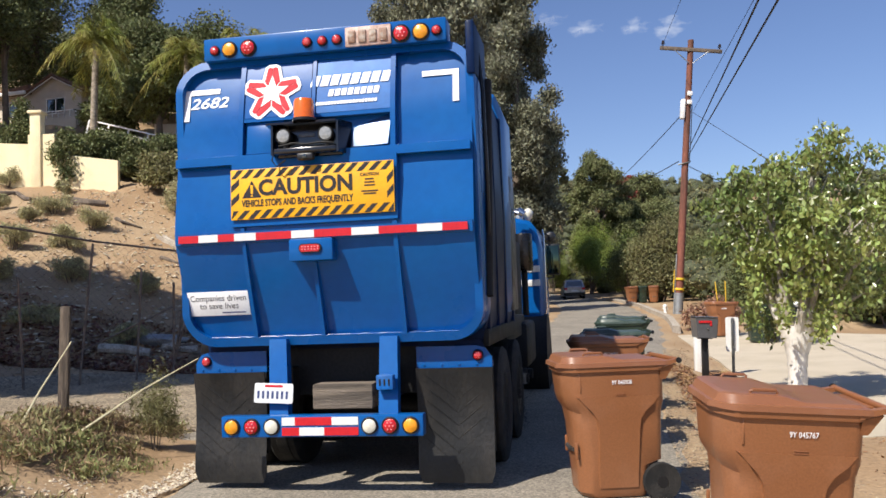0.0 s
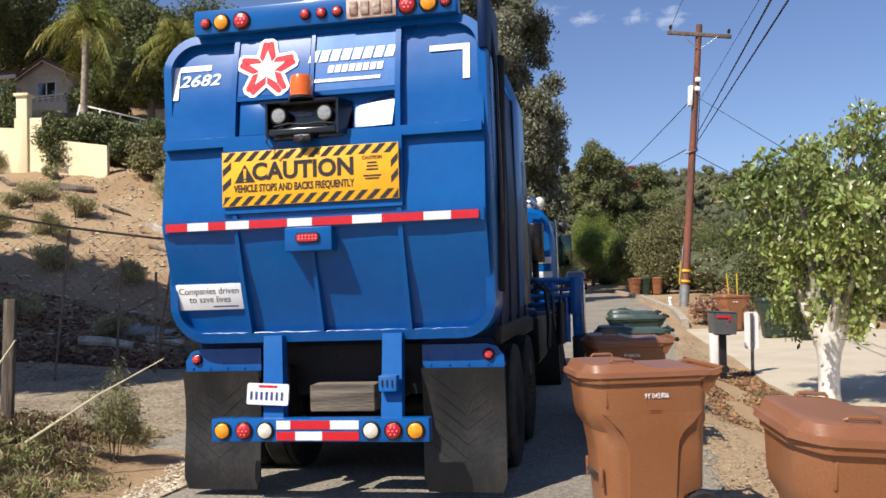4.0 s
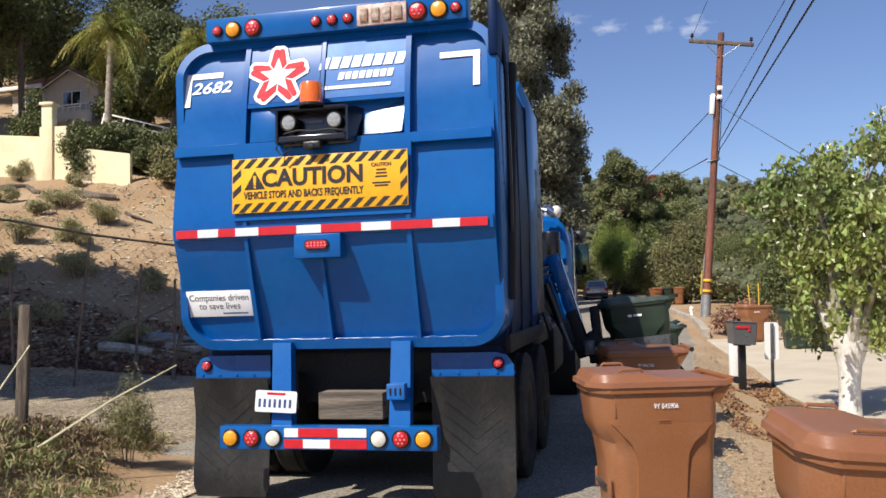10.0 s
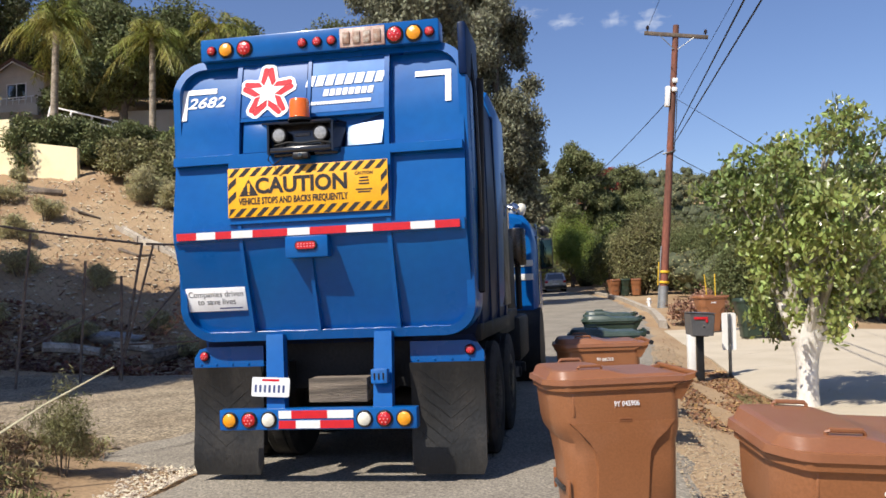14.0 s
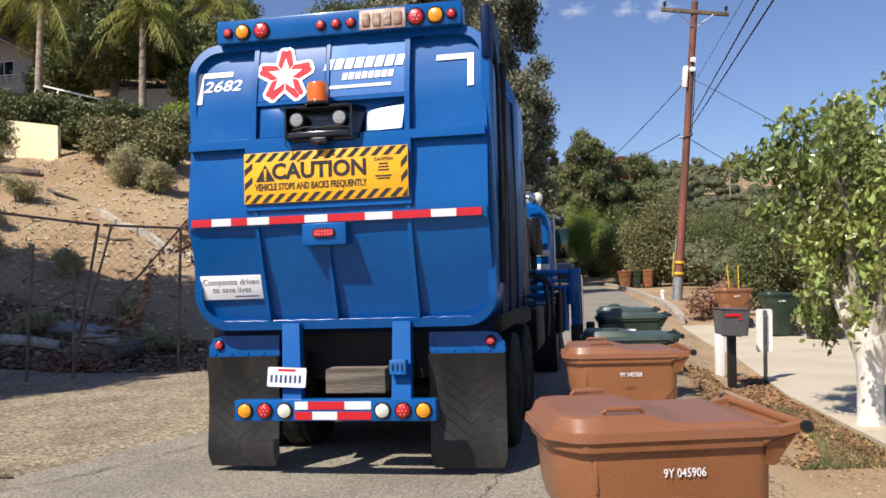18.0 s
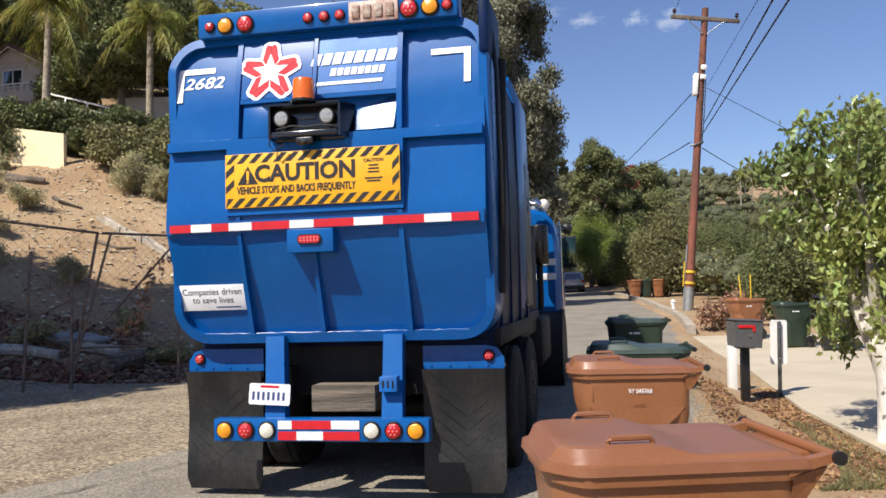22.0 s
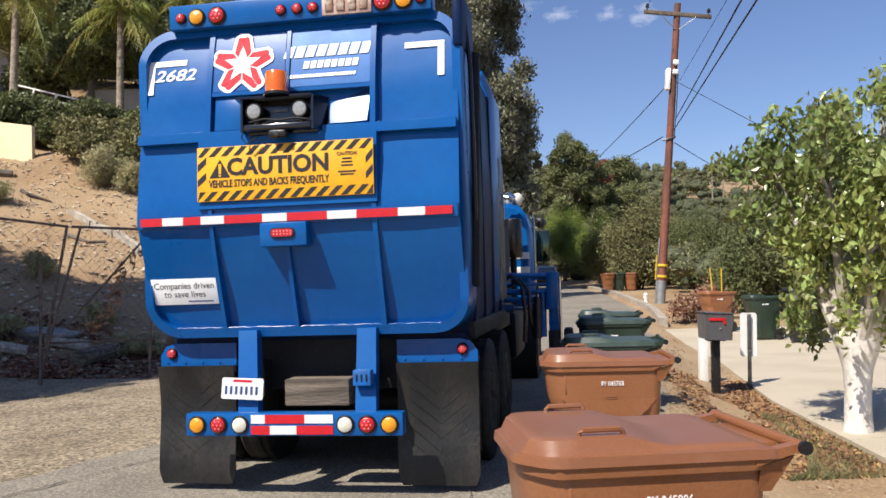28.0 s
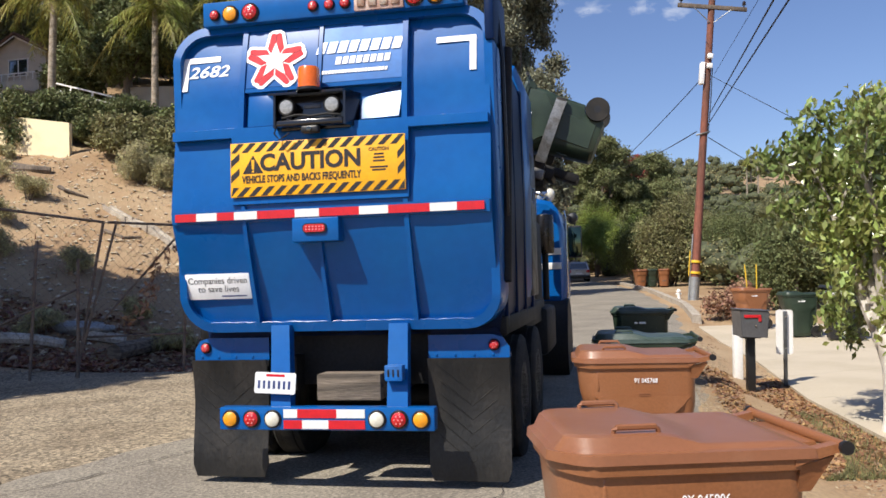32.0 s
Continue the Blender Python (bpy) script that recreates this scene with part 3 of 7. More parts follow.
    for xa, xb, xv in ((-1.165, -0.865, -1.165), (0.815, 1.105, 1.057)):
        flat = sheet(bmesh.new(), [(xa, -0.022), (xb, -0.022), (xb, 0.023), (xa, 0.023)], -0.002, 0)
        on_face(part("corner_bracket", flat, WHITE_DECAL, tk, smooth=0), 0, 3.247, -0.0605)
        for z in (3.115, 3.005):
            down = sheet(bmesh.new(), [(xv, -0.0001), (xv + 0.048, -0.0001), (xv + 0.048, 0.11), (xv, 0.11)], -0.002, 0)
            for v in down.verts:
                v.co.y += face_y(z + v.co.z) + 0.0605
                v.co.z += z
            part("corner_bracket", down, WHITE_DECAL, tk, smooth=0)
    on_face(part("lettering", text_mesh("2682", 0.128, 0.001, 0.33, shear=0.25, bold=0.0018), WHITE_DECAL, tk, smooth=0), -0.955, 3.145, -0.0605)
    cs = on_face(part("slogan_plate", new_box((-0.258, -0.003, -0.1), (0.258, 0.003, 0.1), 0.001), WHITE_DECAL, tk, "white slogan plate"), -0.915, 1.52, -0.042)
    part("lettering", text_mesh("Companies driven", 0.072, 0.0008, 0.475), INK_GREY, cs, at=pose(0, -0.004, 0.045), smooth=0)
    part("lettering", text_mesh("to save lives", 0.072, 0.0008, 0.33), INK_GREY, cs, at=pose(0, -0.004, -0.02), smooth=0)
    part("logo_bar", new_box((0.02, -0.0045, -0.08), (0.22, -0.0035, -0.07)), PLATE_BLUE, cs, smooth=0)
    # bumper
    bp = part("bumper", new_box((-0.81, -0.05, 0.49), (0.775, 0.06, 0.652), 0.012), BLUE, tk, "blue rear bumper with lamps and tape")
    for x, l in ((-0.72, LENS_AMBER), (-0.56, LENS_RED), (-0.40, LENS_WHITE), (0.368, LENS_WHITE), (0.525, LENS_RED), (0.68, LENS_AMBER)):
        lamp(bp, "tail_lamp", x, 0.571, 0.054, l, -0.052)
    for z, pat in ((0.609, (-0.318, -0.215, 0.075, 0.28)), (0.533, (-0.318, -0.18, 0.015, 0.28))):
        for k in range(3):
            white = (k % 2 == 0) == (z > 0.57)
            part("reflective_tape", new_box((pat[k], -0.056, z - 0.03), (pat[k + 1], -0.0495, z + 0.03)), WHITE_TAPE if white else RED_TAPE, bp, smooth=0)
    for xc, xt in ((-0.36, -0.425), (0.50, 0.475)):
        bm = bmesh.new()
        loft(bm, [[(xc - 0.075, 0.0, 0.64), (xc + 0.075, 0.0, 0.64), (xc + 0.075, 0.09, 0.64), (xc - 0.075, 0.09, 0.64)],
                  [(xt - 0.07, 0.18, 1.22), (xt + 0.07, 0.18, 1.22), (xt + 0.07, 0.27, 1.22), (xt - 0.07, 0.27, 1.22)]])
        part("bumper_post", bm, BLUE, tk)
    part("tow_bracket", new_box((0.42, -0.03, 0.83), (0.55, 0.06, 0.94), 0.01), BLUE_DULL, tk)
    for x in (0.45, 0.485, 0.52):
        part("bracket_slot", new_box((x - 0.006, -0.034, 0.86), (x + 0.006, -0.026, 0.91)), CHASSIS, tk, smooth=0)
    pl = part("registration_plate", sheet(bmesh.new(), rounded(-0.155, 0.155, -0.075, 0.075, 0.015), -0.003, 0.003), PLATE, tk, "white registration plate with dark bars", at=pose(-0.39, -0.02, 0.82, -6, 2.5))
    for k in range(7):
        part("plate_bar", new_box((-0.13 + k * 0.038, -0.0045, -0.042), (-0.112 + k * 0.038, -0.0028, 0.016)), PLATE_BLUE, pl, smooth=0)
    part("plate_bar", new_box((-0.07, -0.0045, 0.045), (0.07, -0.0028, 0.062)), RED_DECAL, pl, smooth=0)
    part("timber_block", new_box((-0.13, 0.12, 0.675), (0.35, 0.32, 0.865), 0.012), WEATHERED, tk, "weathered timber block")
    # rear wings, flaps
    for s in (-1, 1):
        a, b = (-1.215, -0.6) if s < 0 else (0.65, 1.25)
        bm = sheet(bmesh.new(), [(a, 0.95), (b, 0.95), (b, 1.0 if s > 0 else 1.16), (b - 0.1, 1.16), (a + 0.1, 1.16), (a, 1.0 if s < 0 else 1.16)], 0.455, 0.475)
        wg = part("wing_plate", bm, BLUE_SHADED, tk)
        part("wing_lip", new_box((a, 0.383, 0.955), (b, 0.456, 0.985), 0.006), BLUE, wg)
        skirt = [(-1.215, 0.95), (-0.6, 0.95), (-0.6, 1.12), (-1.1, 1.12), (-1.17, 1.1), (-1.215, 1.03)] if s < 0 else [(0.65, 0.95), (1.25, 0.95), (1.25, 1.03), (1.2, 1.1), (1.13, 1.12), (0.65, 1.12)]
        part("wing_skirt", sheet(bmesh.new(), skirt, 0.372, 0.382), BLUE, wg, smooth=0)
        for x in (0.06, 0.2, 0.34, 0.48):
            part("rivet", lathe([(0.011, 0.0), (0.009, -0.006), (0.001, -0.008)], 8, "y", pose(a + x, 0.371, 0.975)), BLUE, wg)
        lamp(wg, "marker_lamp", -1.12 if s < 0 else 1.14, 1.045, 0.036, LENS_RED, 0.37)
        bm = bmesh.new()
        loops = []
        for k in range(11):
            z = 0.955 - 0.885 * k / 10
            c = 0.03 if k == 10 else 0.0
            yy = 0.315 + 0.03 * math.sin(k * 0.5) + 0.012 * k * 0.3
            loops.append([(a + c, yy, z), (b - c, yy - 0.006, z), (b - c, yy + 0.008, z), (a + c, yy + 0.012, z)])
        loft(bm, loops)
        fl = part("mud_flap", bm, FLAP, tk, "scuffed black mud flap")
        yf = lambda zz: 0.312 + 0.03 * math.sin((0.955 - zz) / 0.0885 * 0.5) + 0.0036 * (0.955 - zz) / 0.0885
        bm = bmesh.new()
        for k in range(6):
            z = 0.2 + k * 0.1
            x0 = (a + b) / 2 + s * 0.02
            for d in (-1, 1):
                loft(bm, [[(x0, yf(z) - 0.0005, z), (x0, yf(z) - 0.0018, z + 0.006), (x0, yf(z) + 0.004, z + 0.012)], [(x0 + d * 0.25, yf(z + 0.2) - 0.0005, z + 0.2), (x0 + d * 0.25, yf(z + 0.2) - 0.0018, z + 0.206), (x0 + d * 0.25, yf(z + 0.2) + 0.004, z + 0.212)]])
        part("tread_rib", bm, FLAP, fl)
        part("flap_frame", new_box((a, 0.36, 0.3), (b, 0.42, 0.945)), CHASSIS, tk)
    # body
    prof = [(1.16, 1.12), (1.2, 1.3), (1.215, 2.2), (1.2, 3.2), (1.12, 3.42), (0.9, 3.5)]
    loop = lambda y, k=1.0, dz=0.0: [(x * k, y, z + dz) for x, z in prof] + [(-x * k, y, z + dz) for x, z in prof[::-1]]
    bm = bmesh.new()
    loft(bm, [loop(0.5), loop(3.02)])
    body = part("packer_body", bm, BLUE_SHADED, tk, "blue ribbed packer body")
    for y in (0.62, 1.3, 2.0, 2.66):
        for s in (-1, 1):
            part("side_rib", new_box((s * 1.19 - 0.05, y, 1.15), (s * 1.19 + 0.03, y + 0.07, 3.25), 0.012), BLUE_SHADED, body)
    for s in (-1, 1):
        # Rail in chassis black, painting in the shade low on the body.
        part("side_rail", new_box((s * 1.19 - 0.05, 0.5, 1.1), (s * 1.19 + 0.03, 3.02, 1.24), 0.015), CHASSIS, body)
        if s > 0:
            part("hinge_arm", new_box((s * 1.21 - 0.035, 0.1, 3.2), (s * 1.21 + 0.035, 0.75, 3.62), 0.02), BLUE_SHADED, body)
        part("cylinder", new_tube([(s * 1.24, 0.35, 1.5), (s * 1.25, 0.75, 3.3)], 0.045, 10), CHASSIS, body)
        part("hose", new_tube([(s * 1.23, 0.4, 3.45), (s * 1.27, 0.3, 3.1), (s * 1.27, 0.36, 2.4), (s * 1.25, 0.5, 1.6)], 0.018, 6), BLACK_PLASTIC, body)
    bm = bmesh.new()
    loft(bm, [loop(2.2, 1.0, 0.05), loop(2.3, 1.02, 0.14), loop(2.98, 1.02, 0.14), loop(3.04, 1.0, 0.1)])
    part("body_hood", bm, BLUE, body)
    part("side_panel", new_box((1.2, 2.5, 1.35), (1.238, 3.03, 2.75), 0.012), GREY_STEEL, body, "bare grey panel")
    # chassis, hopper, cab
    for x in (-0.42, 0.42):
        part("chassis_rail", new_box((x - 0.05, 0.35, 0.72), (x + 0.05, 9.3, 0.98)), CHASSIS, tk)
    part("cross_member", new_box((-0.9, 0.5, 0.75), (0.9, 0.62, 1.15)), CHASSIS, tk)
    part("axle", new_tube([(-1.0, 1.55, 0.52), (1.0, 1.55, 0.52)], 0.1, 12), CHASSIS, tk)
    part("axle", new_tube([(-1.0, 2.85, 0.52), (1.0, 2.85, 0.52)], 0.1, 12), CHASSIS, tk)
    part("under_tray", new_box((-0.85, 0.7, 0.98), (0.85, 3.5, 1.14)), CHASSIS, tk)
    part("hopper", new_box((-1.2, 3.05, 1.1), (0.3, 5.4, 2.3), 0.03), BLUE_SHADED, tk)
    part("hopper_floor", new_box((0.28, 3.05, 0.98), (1.1, 5.4, 1.25), 0.02), CHASSIS, tk)
    # Black here stands for the shade between body and cab.
    part("front_bulkhead", new_box((-1.15, 5.35, 0.95), (1.0, 6.4, 2.3), 0.04), CHASSIS, tk)
    part("tank", new_box((0.55, 4.9, 0.55), (1.18, 6.3, 1.15), 0.06), CHASSIS, tk)
    for y in (1.55, 2.85):
        for s in (-1, 1):
            wheel(tk, s * 1.09, y)
            wheel(tk, s * 0.77, y)
    for s in (-1, 1):
        wheel(tk, s * 1.12, 7.35, 0.53, 0.31)
        part("front_wing", lathe([(0.66, -0.2), (0.70, -0.2), (0.70, 0.2), (0.66, 0.2)], 20, "x", pose(s * 1.12, 7.35, 0.53) @ Matrix.Diagonal((1, 1, 0.96, 1))), CHASSIS, tk)
    bm = bmesh.new()
    cp = [(1.24, 1.0), (1.27, 1.3), (1.26, 2.25), (1.2, 2.56), (1.1, 2.69), (0.8, 2.76)]
    cl = lambda y, k, dz: [(x * k, y, z + dz) for x, z in cp] + [(-x * k, y, z + dz) for x, z in cp[::-1]]
    loft(bm, [cl(7.15, 0.96, -0.06), cl(7.22, 1.0, 0), cl(8.9, 1.0, 0), cl(9.3, 0.95, -0.12)])
    cab = part("cab", bm, BLUE, tk, "blue cab")
    part("rear_window", new_box((-0.55, 7.12, 1.9), (0.55, 7.2, 2.45), 0.02), GLASS, cab)
    part("side_window", new_box((1.2, 7.9, 1.8), (1.285, 8.7, 2.4), 0.02), GLASS, cab)
    for z in (1.87, 1.65):
        part("white_band", new_box((0.85, 7.135, z), (1.23, 7.175, z + 0.1), 0.004), WHITE_TAPE, cab)
    part("exhaust_muffler", lathe([(0.02, 1.86), (0.13, 1.88), (0.14, 1.91), (0.14, 2.42), (0.13, 2.45), (0.02, 2.47)], 18, "z", pose(1.02, 6.75, 0)), DARK_CHROME, tk, "dull metal exhaust muffler")
    part("stack_pipe", new_tube([(1.02, 6.75, 1.2), (1.02, 6.75, 1.97)], 0.05, 10), CHASSIS, tk)
    part("intake_pipe", new_tube([(0.84, 6.9, 2.3), (0.84, 6.9, 2.72), (0.88, 6.9, 2.80), (0.97, 6.9, 2.82), (1.04, 6.9, 2.76)], 0.065, 12), CHROME, tk, "bright intake pipe")
    mir = part("mirror_arm", new_tube([(1.2, 8.9, 2.6), (1.36, 9.1, 2.56), (1.36, 9.1, 1.82), (1.2, 8.9, 1.77)], 0.018, 6), BLACK_PLASTIC, tk)
    part("mirror", new_box((1.22, 9.06, 1.86), (1.48, 9.14, 2.42), 0.02), BLACK_PLASTIC, mir)
    part("mirror_glass", new_box((1.235, 9.052, 1.89), (1.465, 9.066, 2.39), 0.004), MIRROR, mir)
    part("spot_mirror", lathe([(0.001, -0.08), (0.08, -0.05), (0.1, 0.0), (0.06, 0.03)], 16, "y", pose(1.33, 9.1, 2.55)), BLACK_PLASTIC, mir)
    part("grab_rail", new_tube([(1.29, 7.3, 1.2), (1.31, 7.3, 1.3), (1.31, 7.3, 2.45), (1.29, 7.3, 2.55)], 0.015, 6), CHROME, cab)
    for x, y in ((0.93, 7.35), (1.06, 7.5)):
        part("roof_globe", lathe([(0.03, 2.72), (0.06, 2.76), (0.085, 2.82), (0.075, 2.88), (0.04, 2.915), (0.001, 2.925)], 16, "z", pose(x, y, 0)), LENS_WHITE, cab, "white round roof lamp")
    part("light_hood", new_box((-0.6, 7.6, 2.86), (0.6, 8.0, 2.93), 0.02), BLUE, cab)
    return tk


PLATE_PALE = material("pale_plate", (0.55, 0.42, 0.36), 0.5, vary=0.2, scale=14, fine=60, bump=0.05, tint=(0.4, 0.25, 0.2))
BLACK_RUST = material("rusted_block", (0.25, 0.14, 0.09), 0.6, vary=0.3, scale=20, bump=0.1, tint=(0.42, 0.36, 0.3))
INK_GREY = material("grey_ink", (0.06, 0.06, 0.065), 0.5, vary=0.05, bump=0.0)
# Dark green tint paints in the greenery that this mirror would reflect.
MIRROR = material("mirror_glass", (0.09, 0.12, 0.08), 0.05, metal=1.0, vary=0.02, bump=0.0)
truck = build_truck()


# ---- lifting arm: parts of the truck ----
def build_arm():
    """The telescopic carriage, the boom and the gripper, each keyed in the truck's own space."""
    boom = part("lift_boom", new_box((-1.25, -0.1, -0.03), (-0.05, 0.1, 0.02), 0.012), BLUE_DULL, truck, "blue telescopic boom with rams")
    for dy, dz, r in ((-0.25, 0.02, 0.03), (0.25, 0.02, 0.03), (-0.25, -0.09, 0.02), (-0.24, -0.17, 0.024), (0.22, -0.2, 0.022), (-0.23, -0.26, 0.018), (0.2, -0.3, 0.018)):
        part("boom_rail", new_tube([(-1.2, dy, dz), (-0.02, dy, dz * 0.9)], r, 8), BLUE_DULL, boom)
    for x in (-0.95, -0.62, -0.28):
        part("boom_tie", new_box((x, -0.265, -0.3), (x + 0.035, -0.235, 0.03), 0.006), BLUE_DULL, boom)
    part("ram", new_tube([(-1.1, -0.05, -0.36), (-0.45, -0.05, -0.36)], 0.045, 10), BLUE_DULL, boom)
    part("ram_rod", new_tube([(-0.45, -0.05, -0.36), (-0.05, -0.05, -0.34)], 0.024, 8), CHROME, boom)
    part("hose", new_tube([(-0.62, -0.27, -0.1), (-0.46, -0.3, 0.02), (-0.34, -0.3, -0.1), (-0.3, -0.29, -0.4), (-0.31, -0.27, -0.72)], 0.026, 6), BLACK_PLASTIC, boom)
    part("hose", new_tube([(-0.5, -0.27, -0.12), (-0.36, -0.31, -0.02), (-0.26, -0.31, -0.16), (-0.25, -0.29, -0.45), (-0.2, -0.2, -0.7)], 0.018, 6), BLACK_PLASTIC, boom)
    part("boom_head", new_box((-0.07, -0.3, -0.36), (0.06, -0.2, 0.06), 0.014), BLUE, boom)
    part("boom_head", new_box((-0.07, 0.2, -0.36), (0.06, 0.3, 0.06), 0.014), BLUE, boom)
    part("head_plate", new_box((-0.05, -0.2, -0.02), (0.03, 0.2, 0.05), 0.01), BLUE, boom)
    ram = part("knuckle", new_tube([(-0.17, -0.25, -0.22), (-0.17, -0.25, -0.68)], 0.05, 10), BLACK_PLASTIC, boom)
    part("knuckle_rod", new_tube([(-0.17, -0.25, -0.68), (-0.16, -0.25, -1.0)], 0.022, 8), GREY_STEEL, ram)
    leg = part("lift_leg", new_box((-0.06, -0.24, 0.42), (0.05, -0.14, 1.02), 0.014), BLUE, truck, "blue twin-beam lifting leg, lower half blackened as shade")
    part("beam", new_box((-0.06, 0.14, 0.42), (0.05, 0.24, 1.02), 0.014), BLUE, leg)
    # Lower beams are black: the shade on them is put into the colour.
    for dy in (-0.19, 0.19):
        part("lower_beam", new_box((-0.07, dy - 0.06, 0.0), (0.05, dy + 0.06, 0.43), 0.016), CHASSIS, leg)
    part("lift_ram", new_tube([(-0.13, -0.22, 0.36), (-0.12, -0.22, 0.86)], 0.045, 10), BLUE, leg)
    part("ram_rod", new_tube([(0.07, -0.24, 0.3), (0.075, -0.24, 1.0)], 0.014, 8), CHROME, leg)
    part("foot", new_box((-0.1, -0.26, -0.1), (0.2, 0.26, 0.1), 0.03), CHASSIS, leg)
    part("hose", new_tube([(-0.16, -0.24, 1.0), (-0.22, -0.26, 0.6), (-0.16, -0.22, 0.1)], 0.016, 6), BLACK_PLASTIC, leg)
    grip = part("gripper", new_box((-0.58, -0.24, 0.36), (-0.46, 0.24, 0.7), 0.02), CHASSIS, truck, "black gripper with two curved fingers")
    part("carrier_post", new_box((-0.52, -0.16, 0.1), (-0.42, 0.16, 0.98), 0.02), CHASSIS, grip)
    part("pivot_block", new_box((-0.62, -0.3, 0.46), (-0.5, -0.2, 0.62), 0.015), GREY_STEEL, grip)
    part("pivot_block", new_box((-0.62, 0.2, 0.46), (-0.5, 0.3, 0.62), 0.015), GREY_STEEL, grip)
    for s in (-1, 1):
        bm = bmesh.new()
        pts = [(-0.56, s * 0.2), (-0.44, s * 0.34), (-0.2, s * 0.37), (0.10, s * 0.36), (0.30, s * 0.31)]
        loft(bm, [[(x, y - s * 0.012, 0.48), (x, y + s * 0.022, 0.48), (x, y + s * 0.022, 0.6), (x, y - s * 0.012, 0.6)] for x, y in pts])
        part("finger", bm, GREY_STEEL, grip, "scraped steel finger")
        part("finger_pad", new_box((0.26, s * 0.31 - 0.025, 0.48), (0.32, s * 0.31 + 0.025, 0.6), 0.012), RUBBER, grip)
    return boom, leg, grip


boom, leg, gripper = build_arm()


# ---- wheeled carts ----
make_part = part
WHEEL_GREY = material("grey_wheel_plastic", (0.085, 0.09, 0.09), 0.5, vary=0.15, scale=8, bump=0.02)


def wheeled_cart(label, body_mat, lid_mat, at, group="carts along the road", number="", bars=False, open_lid=0.0):
    """A two-wheeled cart: hinge and wheels towards +x, number on the -y side."""
    c = thing("wheeled_cart", label, "cart", group, at=at)
    size = Matrix.Diagonal((0.875, 0.93, 1.0, 1.0))

    def part(name, bm, mat, parent=None, label="", smooth=40, at=None):
        if name not in ("wheel", "tyre", "spoke", "bar_cap"):
            bm.transform(size)
        if at is not None and parent is c:
            at = Matrix.Translation(size @ at.translation) @ at.to_3x3().to_4x4()
        return make_part(name, bm, mat, parent, label, smooth, at)

    def loop(z, x0, x1, hy, r=0.06, cut=0.40):
        """A ring of the cart at the height z, narrowing towards the front at x0."""
        out = []
        for x, y in rounded(x0, x1, -hy, hy, r, 4):
            out.append((x, y * (1 - cut * max(0.0, (x0 + 0.13 - x) / 0.13) ** 1.5), z))
        for s in (-1, 1):
            for d in (0.02, 0.05, 0.08):
                x = x0 + d + r * 0.9
                out.append((x, s * hy * (1 - cut * max(0.0, (x0 + 0.13 - x) / 0.13) ** 1.5), z))
        cx = (x0 + x1) / 2
        return sorted(out, key=lambda p: math.atan2(p[1], p[0] - cx))
    bm = bmesh.new()
    loft(bm, [loop(0.03, -0.26, 0.25, 0.235), loop(0.06, -0.285, 0.27, 0.25), loop(0.25, -0.30, 0.285, 0.262), loop(0.285, -0.303, 0.388, 0.265), loop(0.55, -0.325, 0.398, 0.28), loop(0.63, -0.332, 0.402, 0.284),
              loop(0.70, -0.385, 0.412, 0.312), loop(0.76, -0.402, 0.415, 0.32, 0.07), loop(0.93, -0.42, 0.42, 0.328, 0.07), loop(0.93, -0.40, 0.40, 0.308, 0.06), loop(0.5, -0.32, 0.25, 0.25)])
    part("body", bm, body_mat, c, smooth=30)
    bm = bmesh.new()
    loft(bm, [loop(0.925, -0.422, 0.422, 0.33, 0.07), loop(0.93, -0.44, 0.43, 0.346, 0.08), loop(0.968, -0.444, 0.435, 0.35, 0.08), loop(0.972, -0.43, 0.42, 0.335, 0.07)])
    part("rim", bm, body_mat, c)
    # raised middle panels below the band, seams and small ribs
    for s in (-1, 1):
        bm = bmesh.new()
        rows = []
        for z, a, w, y in ((0.1, -0.14, 0.19, 0.262), (0.5, -0.13, 0.215, 0.296), (0.58, -0.14, 0.225, 0.304), (0.64, -0.18, 0.265, 0.311), (0.69, -0.235, 0.33, 0.317), (0.75, -0.30, 0.385, 0.321)):
            rows.append([(a - 0.014, s * (y - 0.035), z), (a, s * y, z), (w - 0.014, s * y, z), (w, s * (y - 0.035), z)])
        loft(bm, rows)
        part("side_panel", bm, body_mat, c)
        part("rib", new_box((-0.288, s * 0.315 - 0.012, 0.79), (-0.272, s * 0.315 + 0.012, 0.925), 0.005), body_mat, c)
        part("grip_recess", new_box((-0.318, s * 0.205 - 0.012, 0.30), (-0.296, s * 0.205 + 0.012, 0.42), 0.006), body_mat, c)
    part("front_bar", new_tube([(-0.318, -0.12, 0.36), (-0.325, 0, 0.36), (-0.318, 0.12, 0.36)], 0.016, 8), GREY_STEEL, c)
    # lid: a flat flange, a domed front part and a lower rear part
    xs = [-0.452, -0.448, -0.44, -0.425, -0.41, -0.395, -0.375, -0.35, -0.31, -0.24, -0.16, -0.08, -0.03, 0.01, 0.05, 0.09, 0.13, 0.17, 0.22, 0.28, 0.34, 0.375, 0.40, 0.425, 0.43]
    ys = [-1.0, -0.995, -0.97, -0.93, -0.9, -0.865, -0.82, -0.75, -0.6, -0.4, -0.2, 0.0, 0.2, 0.4, 0.6, 0.75, 0.82, 0.865, 0.9, 0.93, 0.97, 0.995, 1.0]
    ease = lambda a, b, v: (lambda k: k * k * (3 - 2 * k))(min(1.0, max(0.0, (v - a) / (b - a))))
    bm = bmesh.new()
    grid = []
